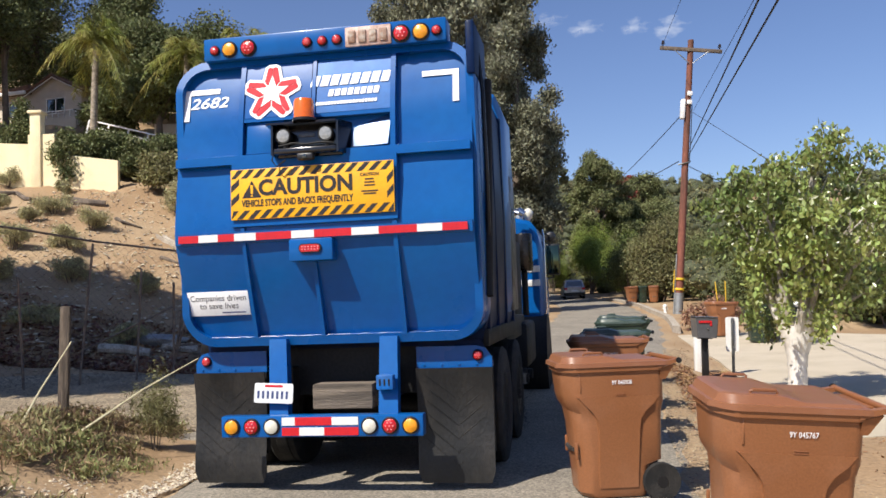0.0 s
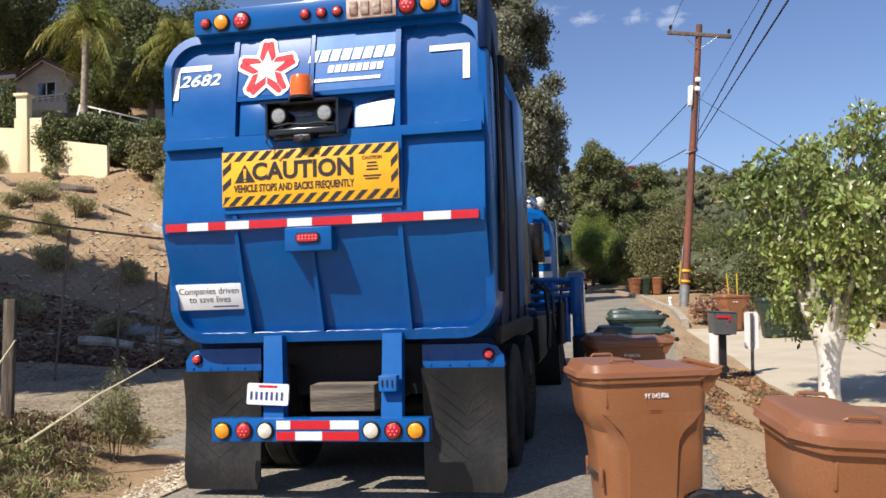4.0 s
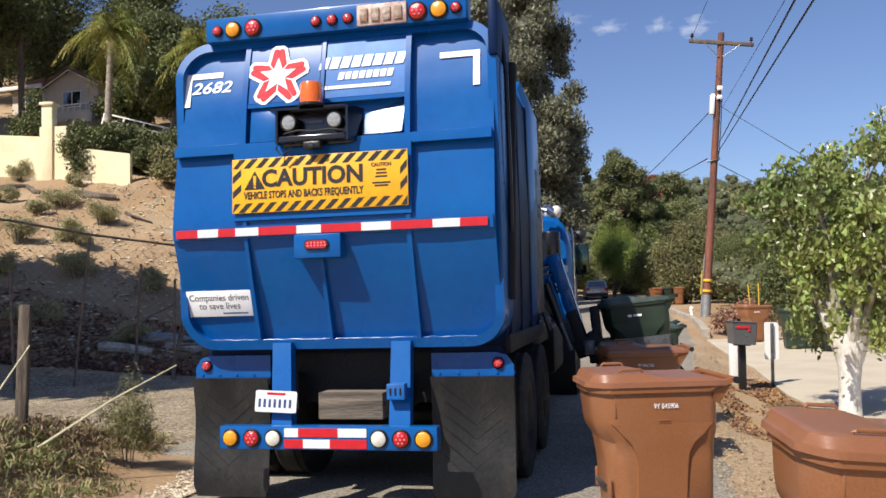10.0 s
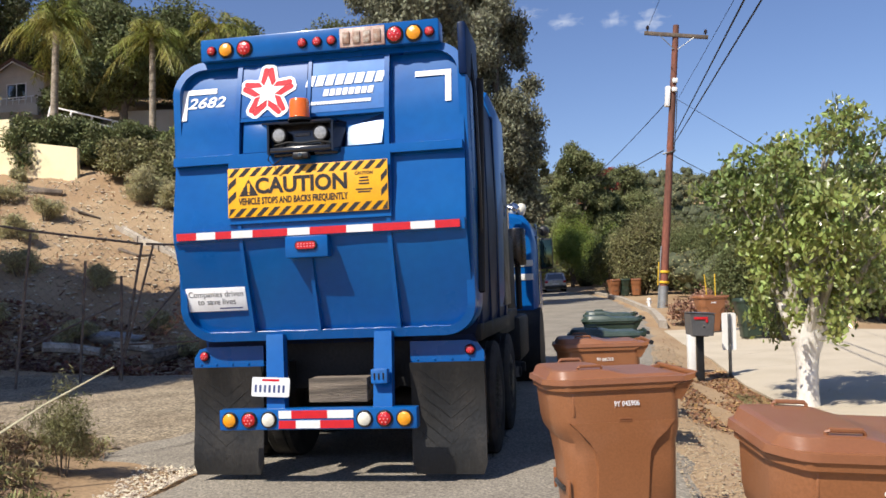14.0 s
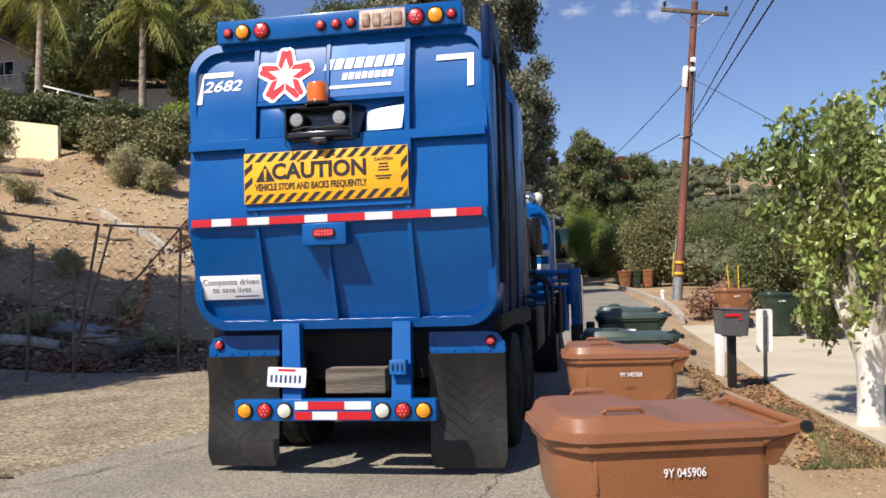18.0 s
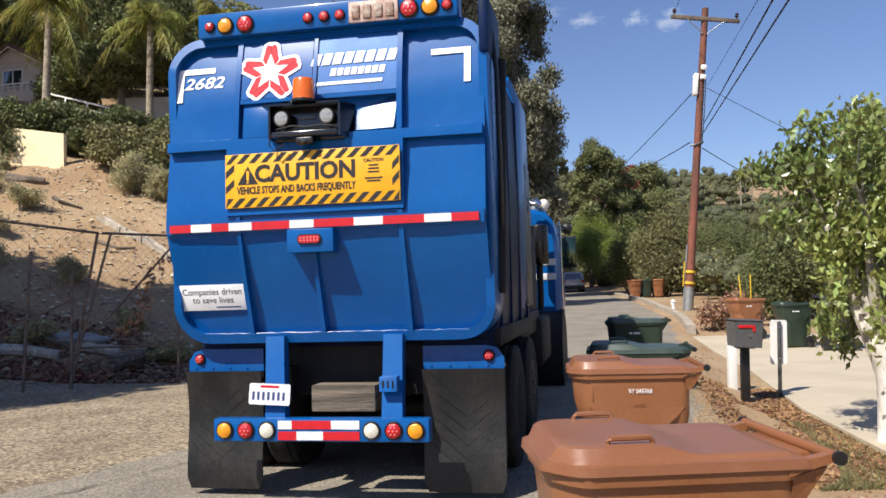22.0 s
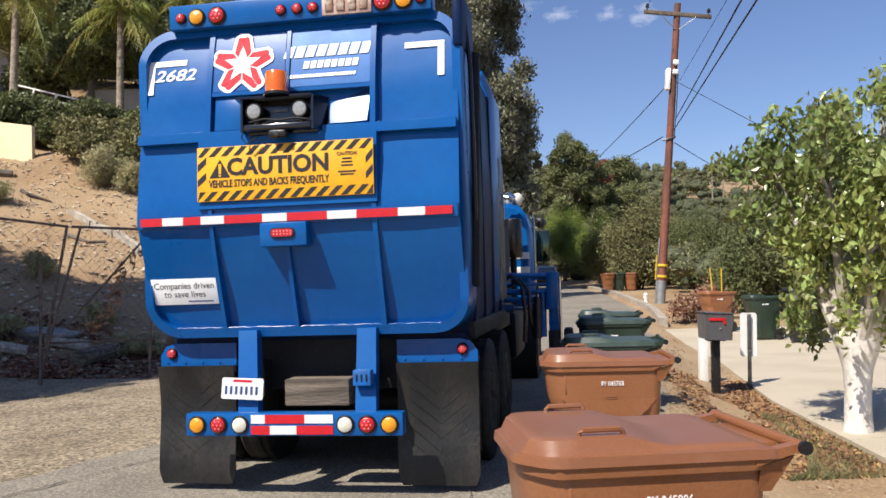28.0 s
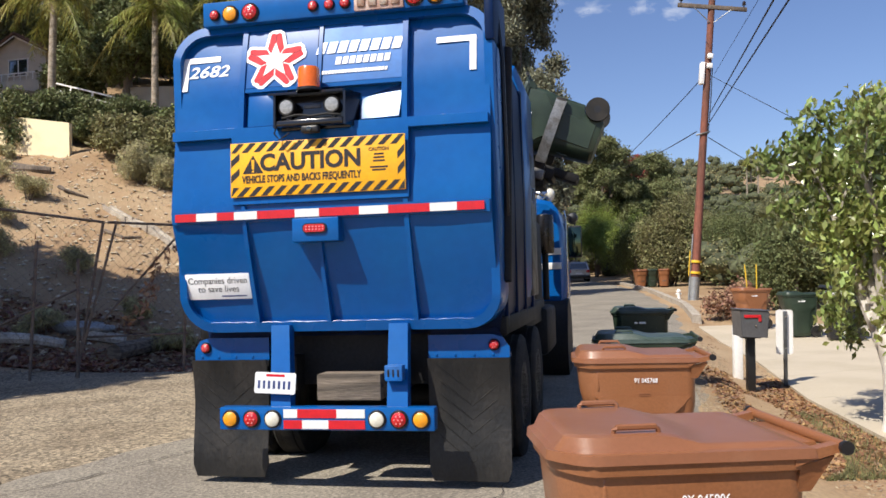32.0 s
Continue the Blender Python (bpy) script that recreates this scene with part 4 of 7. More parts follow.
    for x in xs:
        row = []
        half = 0.352 * (1 - 0.40 * max(0.0, (-0.322 - x) / 0.13) ** 1.5)
        for v in ys:
            top = 0.014 + 0.034 * ease(0.14, -0.05, x + 0.05 * v * v)
            h = top * ease(-0.43, -0.385, x) * ease(0.42, 0.38, x) * ease(0.935, 0.85, abs(v))
            z = 0.004 + h if -0.45 < x < 0.428 and abs(v) < 0.999 else -0.022
            row.append(bm.verts.new((x - 0.43, v * half, z)))
        grid.append(row)
    for a, b in zip(grid, grid[1:]):
        for k in range(len(ys) - 1):
            bm.faces.new((a[k], a[k + 1], b[k + 1], b[k]))
    lid = part("lid", bm, lid_mat, c, "sun-faded lid", at=pose(0.43, 0, 0.985, 0, open_lid, 0), smooth=32)
    md = lid.modifiers.new("thickness", "SOLIDIFY")
    md.thickness = 0.006
    for s in (-1, 1):
        y = s * 0.262
        part("handle", new_tube([(-0.66, y, 0.03), (-0.66, y + s * 0.006, 0.066), (-0.65, y + s * 0.008, 0.075), (-0.515, y + s * 0.008, 0.075), (-0.505, y + s * 0.006, 0.066), (-0.505, y, 0.03)], 0.009, 6), lid_mat, lid)
        bm = bmesh.new()
        loft(bm, [[(0.36, s * 0.35, 0.94), (0.36, s * 0.30, 0.94), (0.36, s * 0.30, 0.978), (0.36, s * 0.35, 0.978)],
                  [(0.52, s * 0.35, 0.98), (0.52, s * 0.305, 0.98), (0.52, s * 0.305, 1.005), (0.52, s * 0.35, 1.005)]])
        part("hinge_arm", bm, body_mat, c)
        bm = bmesh.new()
        loft(bm, [[(0.38, s * 0.315, 0.86), (0.425, s * 0.315, 0.86), (0.425, s * 0.3, 0.86), (0.38, s * 0.3, 0.86)], [(0.38, s * 0.34, 0.94), (0.50, s * 0.34, 0.966), (0.50, s * 0.32, 0.966), (0.38, s * 0.32, 0.94)]])
        part("gusset", bm, body_mat, c)
        hub = part("wheel", lathe([(0.04, -0.03), (0.045, 0.03), (0.02, 0.035)], 14, "y", pose(0, 0, 0)), BLACK_PLASTIC, c, at=pose(0.365, s * 0.275, 0.135))
        part("tyre", lathe([(0.1, -0.028), (0.13, -0.03), (0.135, -0.015), (0.135, 0.015), (0.13, 0.03), (0.1, 0.028)], 22, "y"), RUBBER, hub)
        bm = bmesh.new()
        for k in range(10):
            a = k * math.pi / 5
            box(bm, (0.03, -0.02, -0.008), (0.108, 0.02, 0.008), 0, pose(0, 0, 0, 0, math.degrees(a), 0))
        part("spoke", bm, WHEEL_GREY, hub)
    part("hinge_deck", new_box((0.39, -0.2, 0.945), (0.515, 0.2, 0.985), 0.008), body_mat, c)
    part("hinge_bar", new_tube([(0.525, -0.365, 0.994), (0.525, 0.365, 0.994)], 0.018, 10), body_mat, c)
    for s in (-1, 1):
        part("bar_cap", lathe([(0.021, -0.008), (0.021, 0.008), (0.01, 0.012)], 12, "y"), BLACK_PLASTIC, c, at=pose(0.525, s * 0.37, 0.994))
    part("axle", new_tube([(0.365, -0.26, 0.135), (0.365, 0.26, 0.135)], 0.014, 8), GREY_STEEL, c)
    if number:
        part("lettering", text_mesh(number, 0.042, 0.0006, 0.165, bold=0.0003), WHITE_DECAL, c, at=pose(0.06, -0.331, 0.85, 2.0), smooth=0)
        bm = bmesh.new()
        for z in (0.765, 0.752):
            box(bm, (0.01, -0.3245, z), (0.09, -0.318, z + 0.005))
        part("small_print", bm, lid_mat, c)
    if bars:
        bm = bmesh.new()
        for x, w in ((-0.09, 0.05), (-0.02, 0.1)):
            box(bm, (x, -0.333, 0.815), (x + w, -0.325, 0.84))
        part("number_bar", bm, WHITE_DECAL, c, smooth=0)
    return c


D_HOME = pose(2.10, 10.7, 0, 0, 0, -7)
E_HOME = pose(2.74, 13.3, 0.05, 0, 0, -10)
wheeled_cart("brown cart with a sun-faded lid and white number on its side", BROWN_BIN, BROWN_LID, pose(1.16, 6.31, 0, 0, 0, 3), number="9Y 045906")
wheeled_cart("brown cart standing askew on the dirt shoulder", BROWN_BIN, BROWN_LID, pose(1.66, 4.6, -0.08, 4, 4.2, -2), number="9Y 045767")
wheeled_cart("brown cart with white number in the row at the road edge", BROWN_BIN, BROWN_LID, pose(1.70, 9.15, 0, 0, 0, -7), number="9Y 045768")
cart_d = wheeled_cart("dark green cart emptied by the truck's arm", GREEN_BIN, GREEN_LID, D_HOME, bars=True)
cart_e = wheeled_cart("dark green cart lifted by the truck's arm", GREEN_BIN, GREEN_LID, E_HOME, bars=True)
wheeled_cart("dark green cart at the end of the row", GREEN_BIN, GREEN_LID, pose(3.12, 15.2, 0.05, 0, 0, -11), bars=True)

# ---- ground ----
RIGHT_EDGE = ((-30, -3.6), (-10, -1.2), (0, 0.5), (4, 1.2), (5, 1.5), (6, 1.95), (9, 2.55), (12, 3.3), (15, 4.0), (18, 4.85), (25.8, 6.8), (33.6, 8.6), (46, 10.3), (58, 11.6), (70, 12.2), (85, 11), (100, 7.5), (130, -6))
LEFT_EDGE = ((-30, -10), (-10, -5.9), (0, -3.9), (10, -1.9), (18, -0.3), (26, 1.9), (34, 4.0), (46, 6.2), (58, 7.4), (70, 7.6), (85, 6.2), (100, 2.5), (130, -12))


def edge(table, y):
    return np.interp(y, [a for a, b in table], [b for a, b in table])


def smooth(a, b, v):
    k = np.clip((v - a) / (b - a), 0, 1)
    return k * k * (3 - 2 * k)


def height(x, y):
    x, y = np.asarray(x, float), np.asarray(y, float)
    road = np.interp(y, (-40, 10, 13, 18, 33, 46, 70, 100, 160), (0, 0, 0.05, 0.08, 0.35, 0.72, 1.15, 2.2, 3))
    foot = np.interp(x, (-60, -25, -12, -8, -5, -2, 1, 4, 7, 12), (6, 10, 14, 16.2, 18.3, 22, 34, 50, 74, 140))
    d = np.maximum(0, y - foot)
    hill = 0.10 * np.minimum(d, 3) + 0.37 * np.clip(d - 3, 0, 17) * 0.95 + 0.34 * np.clip(d - 20, 0, 60) + 0.1 * np.clip(d - 80, 0, 300)
    hill = hill * (1 - 0.3 * smooth(10, 40, x))
    bank = 0.38 * smooth(-2.6, -4.0, x) * smooth(10.5, 8.3, y) * smooth(-6, 2, y)
    edge_r = edge(RIGHT_EDGE, y)
    off = np.maximum(0, x - edge_r)
    dip = -0.22 * smooth(0.1, 0.9, off) * smooth(9, 6, y) * smooth(14, 3, off)
    dip = dip - 0.2 * smooth(0.0, 0.6, off) * smooth(7, 10, y) * smooth(28.5, 26.5, y)
    fall = -0.16 * np.maximum(0, off - 7) * smooth(10, 26, y)
    fall = np.maximum(fall, -6)
    far = 10 * smooth(70, 190, y + 0.25 * x) + 12 * smooth(200, 420, y)
    far = far * smooth(2, 30, off) * smooth(300, 60, np.maximum(0, x - 60)) + 4 * smooth(130, 300, y) * smooth(30, 8, off)
    rough = 0.05 * np.sin(x * 1.7 + 0.6 * y) * np.cos(y * 1.3 - 0.4 * x) * smooth(0.5, 4, d)
    rough = rough + (0.10 * np.sin(2.3 * x + 1.1 * y + 2) * np.sin(1.9 * y - 0.9 * x) + 0.06 * np.sin(4.7 * x - 2.9 * y) * np.sin(3.9 * y + 1.7 * x)) * smooth(4, 9, d) * smooth(60, 30, y)
    return road + hill + bank + dip + fall + far + rough + 0.25 * np.sin(x * 0.31 + 1) * np.cos(y * 0.27) * smooth(4, 12, d)


def spread(lo, hi, fine_lo, fine_hi, step, grow=1.18):
    mid = list(np.arange(fine_lo, fine_hi + 1e-6, step))
    s, a, left = step, fine_lo, []
    while a > lo:
        s *= grow
        a -= s
        left.append(max(a, lo))
    s, a, right = step, mid[-1], []
    while a < hi:
        s *= grow
        a += s
        right.append(min(a, hi))
    return np.array(left[::-1] + mid + right)


DIRT = material("dry_dirt", (0.36, 0.255, 0.148), 0.95, vary=0.2, scale=0.3, fine=22, bump=0.7, tint=(0.30, 0.195, 0.105), thresh=(0.4, 0.58))
ROAD = material("worn_grey_asphalt", (0.25, 0.22, 0.174), 0.9, vary=0.35, scale=0.8, fine=44, bump=0.8, tint=(0.205, 0.178, 0.142), speck=(50, 0.4))
APRON = material("coarse_sandy_asphalt", (0.27, 0.216, 0.145), 0.95, vary=0.4, scale=1.1, fine=30, bump=1.0, tint=(0.205, 0.16, 0.105), speck=(32, 0.8))
CONCRETE = material("pale_concrete", (0.50, 0.43, 0.325), 0.85, vary=0.07, scale=0.8, fine=45, bump=0.12, tint=(0.45, 0.385, 0.285))


def ground_sheet():
    xs, ys = spread(-700, 700, -24, 26, 0.5), spread(-120, 1500, -4, 60, 0.5)
    X, Y = np.meshgrid(xs, ys)
    Z = height(X, Y)
    on = (X > edge(LEFT_EDGE, Y) - 0.1) & (X < edge(RIGHT_EDGE, Y) + 0.1)
    Z = np.where(on, Z - 0.03, Z)
    nx, ny = len(xs), len(ys)
    v = np.stack([X.ravel(), Y.ravel(), Z.ravel()], 1)
    i = np.arange(nx * ny).reshape(ny, nx)
    f = np.stack([i[:-1, :-1].ravel(), i[:-1, 1:].ravel(), i[1:, 1:].ravel(), i[1:, :-1].ravel()], 1)
    me = fast_mesh("ground", v, f, DIRT, smooth=True)
    return tagged(new("ground", me), "dry tan dirt hillside and shoulder", "ground", kind="structure")


def fast_mesh(name, v, f, mat, smooth=False):
    """A mesh of quads (or triangles) from arrays."""
    me = bpy.data.meshes.new(name)
    k = f.shape[1]
    me.vertices.add(len(v))
    me.vertices.foreach_set("co", np.ascontiguousarray(v, np.float32).ravel())
    me.loops.add(f.size)
    me.loops.foreach_set("vertex_index", np.ascontiguousarray(f, np.int32).ravel())
    me.polygons.add(len(f))
    me.polygons.foreach_set("loop_start", np.arange(0, f.size, k, dtype=np.int32))
    me.polygons.foreach_set("use_smooth", np.full(len(f), smooth))
    me.update(calc_edges=True)
    me.materials.append(mat)
    return me


def ribbon(name, left, right, y0, y1, mat, label, category, lift=0.012, step=0.6, n=8, skirt=0.08):
    ys = np.arange(y0, y1 + 1e-6, step)
    v, f = [], []
    for y in ys:
        a, b = float(left(y)), float(right(y))
        for k in range(n + 1):
            x = a + (b - a) * k / n
            z = float(height(x, y)) + lift
            v.append((x, y, z - skirt if k in (0, n) else z))
    v = np.array(v)
    i = np.arange(len(ys) * (n + 1)).reshape(len(ys), n + 1)
    f = np.stack([i[:-1, :-1].ravel(), i[:-1, 1:].ravel(), i[1:, 1:].ravel(), i[1:, :-1].ravel()], 1)
    return tagged(new(name, fast_mesh(name, v, f, mat, True)), label, category, kind="structure")


ground_sheet()
rag = lambda y, a: 0.10 * math.sin(y * 2.1 + a) + 0.05 * math.sin(y * 5.3 + 2 * a)
road = ribbon("road", lambda y: edge(LEFT_EDGE, y) + rag(y, 1) - 1.7 * smooth(8.9, 9.6, y) * smooth(13, 11.5, y), lambda y: edge(RIGHT_EDGE, y) + rag(y, 3), -30, 128, ROAD, "narrow worn grey road with dusty edges", "road", 0.02, 0.5, 10)


def apron_sheet():
    """The side drive that meets the road from the hill's foot."""
    xs = np.arange(-26, 1.01, 0.5)
    v, n = [], 8
    for x in xs:
        near = float(np.interp(x, (-26, -12, -6, -3.7, -2.9, -2.49, -1.88, 1), (10, 13.4, 11.4, 9.5, 9.6, 10.14, 11.09, 15))) + 0.3 * rag(x, 2)
        farr = float(np.interp(x, (-26, -12, -6.3, -3, -0.4, 1), (15, 17.0, 18.4, 19.8, 21.5, 23))) + rag(x, 5)
        for k in range(n + 1):
            y = near + (farr - near) * k / n
            z = float(height(x, y)) + 0.027 - (0.05 if k in (0, n) else 0)
            v.append((x, y, z))
    i = np.arange(len(xs) * (n + 1)).reshape(len(xs), n + 1)
    f = np.stack([i[:-1, :-1].ravel(), i[1:, :-1].ravel(), i[1:, 1:].ravel(), i[:-1, 1:].ravel()], 1)
    return tagged(new("side_drive", fast_mesh("side_drive", np.array(v), f, APRON, True)), "coarse sandy asphalt side drive", "driveway", kind="structure")


apron_sheet()


def driveway():
    """Pale concrete drive on the far side of the tree, in slabs with joints."""
    bm = bmesh.new()
    near = [(4.3, 9.0), (4.98, 14.2), (5.95, 18.6), (7.0, 25.7)]
    far = [(24, 13.0), (20, 19.0), (13.4, 23.0), (9.8, 25.8)]
    nj = [(float(np.interp(t, (0, 1, 2, 3), [p[0] for p in near])), float(np.interp(t, (0, 1, 2, 3), [p[1] for p in near]))) for t in np.linspace(0, 3, 7)]
    fj = [(float(np.interp(t, (0, 1, 2, 3), [p[0] for p in far])), float(np.interp(t, (0, 1, 2, 3), [p[1] for p in far]))) for t in np.linspace(0, 3, 7)]
    drv = tagged(new("driveway"), "pale concrete driveway in broad slabs", "driveway", kind="structure")
    for k in range(6):
        for j in range(3):
            q = []
            for (a, b), s in (((nj[k], fj[k]), j / 3), ((nj[k], fj[k]), (j + 1) / 3), ((nj[k + 1], fj[k + 1]), (j + 1) / 3), ((nj[k + 1], fj[k + 1]), j / 3)):
                q.append((a[0] + (b[0] - a[0]) * s, a[1] + (b[1] - a[1]) * s))
            cx, cy = sum(p[0] for p in q) / 4, sum(p[1] for p in q) / 4
            q = [(cx + (x - cx) * 0.997, cy + (y - cy) * 0.997) for x, y in q]
            b2 = bmesh.new()
            top = [b2.verts.new((x, y, drive_z(x, y))) for x, y in q]
            low = [b2.verts.new((x, y, drive_z(x, y) - 0.14)) for x, y in q]
            b2.faces.new(top)
            for i in range(4):
                b2.faces.new((top[i], top[(i + 1) % 4], low[(i + 1) % 4], low[i]))
            part("slab", b2, CONCRETE, drv, smooth=0)
    return drv


def drive_z(x, y):
    return float(np.interp(y, (9, 14, 18, 23, 26), (-0.14, -0.1, -0.08, 0.01, 0.16)))


driveway()


# ---- foliage ----
def leaf_cloud(name, blobs, count, size, mat, long=1.8, droop=0.0, shell=0.45, seed=1, flat=0.0):
    """Many small pointed leaves spread through ellipsoid clumps (x, y, z, rx, ry, rz)."""
    rng = np.random.default_rng(seed)
    B = np.array(blobs, float)
    wgt = (B[:, 3] * B[:, 4] * B[:, 5]) ** 0.7
    pick = rng.choice(len(B), count, p=wgt / wgt.sum())
    d = rng.normal(size=(count, 3))
    d /= np.linalg.norm(d, axis=1)[:, None]
    r = rng.random(count) ** shell * (0.65 + 0.7 * rng.random(count))
    c = B[pick, :3] + d * B[pick, 3:] * r[:, None]
    a = rng.normal(size=(count, 3))
    a[:, 2] = a[:, 2] * (1 - flat) - droop * np.abs(rng.normal(size=count)) * 2
    a /= np.linalg.norm(a, axis=1)[:, None]
    b = np.cross(a, rng.normal(size=(count, 3)))
    b /= np.linalg.norm(b, axis=1)[:, None]
    s = size * (0.6 + 0.8 * rng.random(count))[:, None]
    n = np.cross(a, b)
    v = np.stack([c - a * s * long / 2, c + b * s / 2 + n * s * 0.08, c + a * s * long / 2, c - b * s / 2 + n * s * 0.08], 1).reshape(-1, 3)
    f = np.arange(count * 4).reshape(-1, 4)
    return fast_mesh(name, v, f, mat)


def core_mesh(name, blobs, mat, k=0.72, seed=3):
    """Rough inner masses that close a crown's middle; their dark green paints shade."""
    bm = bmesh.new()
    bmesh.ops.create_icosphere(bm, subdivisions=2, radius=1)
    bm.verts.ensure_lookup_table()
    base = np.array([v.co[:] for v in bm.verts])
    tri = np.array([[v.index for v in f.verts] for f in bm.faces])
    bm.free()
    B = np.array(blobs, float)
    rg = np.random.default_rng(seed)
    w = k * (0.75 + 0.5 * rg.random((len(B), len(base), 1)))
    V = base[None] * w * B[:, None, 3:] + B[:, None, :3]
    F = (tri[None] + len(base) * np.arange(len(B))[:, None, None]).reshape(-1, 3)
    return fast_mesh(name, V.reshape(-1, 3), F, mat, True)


def leaf_mat(name, color, tint, island=0.35, thru=0.25, rough=0.55, spec=0.2):
    return material(name, color, rough, vary=0.12, scale=0.7, fine=9, bump=0.0, tint=tint, island=island, through_light=thru, spec=spec)


LEAF_NEAR = leaf_mat("fresh_ficus_leaf", (0.33, 0.37, 0.11), (0.2, 0.25, 0.08), 0.55, 0.36, 0.3, 0.8)
LEAF_EUC = leaf_mat("grey_green_eucalyptus_leaf", (0.24, 0.24, 0.16), (0.17, 0.172, 0.112), 0.5, 0.22)
LEAF_OAK = leaf_mat("dark_green_leaf", (0.15, 0.165, 0.068), (0.105, 0.122, 0.05), 0.5, 0.2)
LEAF_MID = leaf_mat("mid_green_leaf", (0.215, 0.225, 0.10), (0.15, 0.165, 0.07), 0.5, 0.22)
LEAF_OLIVE = leaf_mat("olive_green_leaf", (0.23, 0.215, 0.10), (0.165, 0.162, 0.074), 0.45, 0.22)
LEAF_BRIGHT = leaf_mat("bright_green_leaf", (0.26, 0.31, 0.07), (0.17, 0.23, 0.055), 0.35, 0.28)
LEAF_DRY = leaf_mat("dry_brown_leaf", (0.33, 0.19, 0.12), (0.23, 0.125, 0.085), 0.4, 0.1)
LEAF_RED = leaf_mat("red_leaf", (0.26, 0.06, 0.045), (0.18, 0.05, 0.04), 0.3, 0.2)
LEAF_SAGE = leaf_mat("sage_hillside_leaf", (0.31, 0.285, 0.15), (0.235, 0.225, 0.115), 0.4, 0.15)
LEAF_SCRUB = leaf_mat("dry_sage_scrub_leaf", (0.40, 0.365, 0.20), (0.31, 0.29, 0.155), 0.4, 0.15)
LEAF_ICE = leaf_mat("succulent_groundcover_leaf", (0.24, 0.255, 0.10), (0.28, 0.205, 0.12), 0.5, 0.2)
PALM_LEAF = leaf_mat("palm_frond_leaf", (0.22, 0.25, 0.06), (0.30, 0.26, 0.07), 0.4, 0.3, 0.4)
# Filler colour, darker than the leaves to stand for shade between them.
CORE = material("shaded_green_core", (0.085, 0.095, 0.048), 0.9, vary=0.4, scale=1.2, fine=6, bump=0.3)
BARK = material("grey_brown_bark", (0.16, 0.125, 0.095), 0.95, vary=0.35, scale=3, fine=25, bump=0.6, stretch=(1, 1, 0.25), tint=(0.09, 0.07, 0.055))
WHITEWASH = material("whitewashed_bark", (0.72, 0.69, 0.64), 0.85, vary=0.12, scale=4, fine=35, bump=0.3, tint=(0.58, 0.53, 0.46), stretch=(1, 1, 0.4))
PALE_BARK = material("pale_grey_bark", (0.46, 0.42, 0.36), 0.9, vary=0.25, scale=5, fine=30, bump=0.4, tint=(0.30, 0.26, 0.21), stretch=(1, 1, 0.3))


def tree(label, x, y, blobs, count, size, mat, trunk_r, group="", bark=None, core=0.0, seed=1, droop=0.2, long=1.9, name="tree", base=None):
    z0 = float(height(x, y)) if base is None else base
    t = thing(name, label, "tree", group, at=pose(x, y, z0))
    bm = bmesh.new()
    top = max(blobs, key=lambda b: b[2])
    tube(bm, [(0, 0, -0.15), (0.02, 0, 0.1), (top[0] * 0.3, top[1] * 0.3, top[2] * 0.5), (top[0] * 0.8, top[1] * 0.8, top[2])], trunk_r * 1.2, 10, trunk_r * 0.25)
    part("trunk", bm, bark or BARK, t)
    rnd = random.Random(seed)
    for b in blobs[:9]:
        s = rnd.uniform(0.25, 0.5) * top[2]
        p0 = Vector((top[0] * 0.3 * s / (0.5 * top[2]), top[1] * 0.3 * s / (0.5 * top[2]), s))
        p2 = Vector(b[:3])
        mid = (p0 + p2) / 2 + Vector((rnd.uniform(-0.1, 0.1), rnd.uniform(-0.1, 0.1), rnd.uniform(0, 0.2))) * (p2 - p0).length
        part("limb", new_tube([p0, mid, p2], trunk_r * 0.4, 6, trunk_r * 0.08), bark or BARK, t)
    part("crown", leaf_cloud("crown", blobs, count, size, mat, long, droop, seed=seed), mat, t)
    if core:
        part("shade_core", core_mesh("shade_core", blobs, CORE, core, seed), CORE, t)
    return t


def blobs_for(rnd, w, h0, h1, n, r, flat=0.8):
    """Clumps for a crown of half-width w between the heights h0 and h1."""
    out = []
    for k in range(n):
        f = (k + 0.5) / n
        z = h0 + (h1 - h0) * f
        half = w * (0.55 + 0.45 * math.sin(math.pi * min(1, f * 1.05 + 0.05)))
        a = rnd.uniform(0, 2 * math.pi)
        q = half * math.sqrt(rnd.random()) * 0.85
        rr = r * rnd.uniform(0.7, 1.3)
        out.append((q * math.cos(a), q * math.sin(a), z, rr, rr, rr * flat))
    return out


def round_crown(rnd, w, h0, h1, n, r):
    """Clumps filling an uneven egg-shaped crown of half-width w between the heights h0 and h1."""
    out = []
    while len(out) < n:
        p = Vector((rnd.uniform(-1, 1), rnd.uniform(-1, 1), rnd.uniform(-1, 1)))
        if p.length > 1 or p.length < 0.35:
            continue
        squeeze = 1.0 - 0.35 * max(0.0, p.z)
        rr = r * rnd.uniform(0.6, 1.25)
        out.append((p.x * w * squeeze * rnd.uniform(0.85, 1.1), p.y * w * squeeze, (h0 + h1) / 2 + p.z * (h1 - h0) / 2, rr, rr, rr * 0.8))
    return out


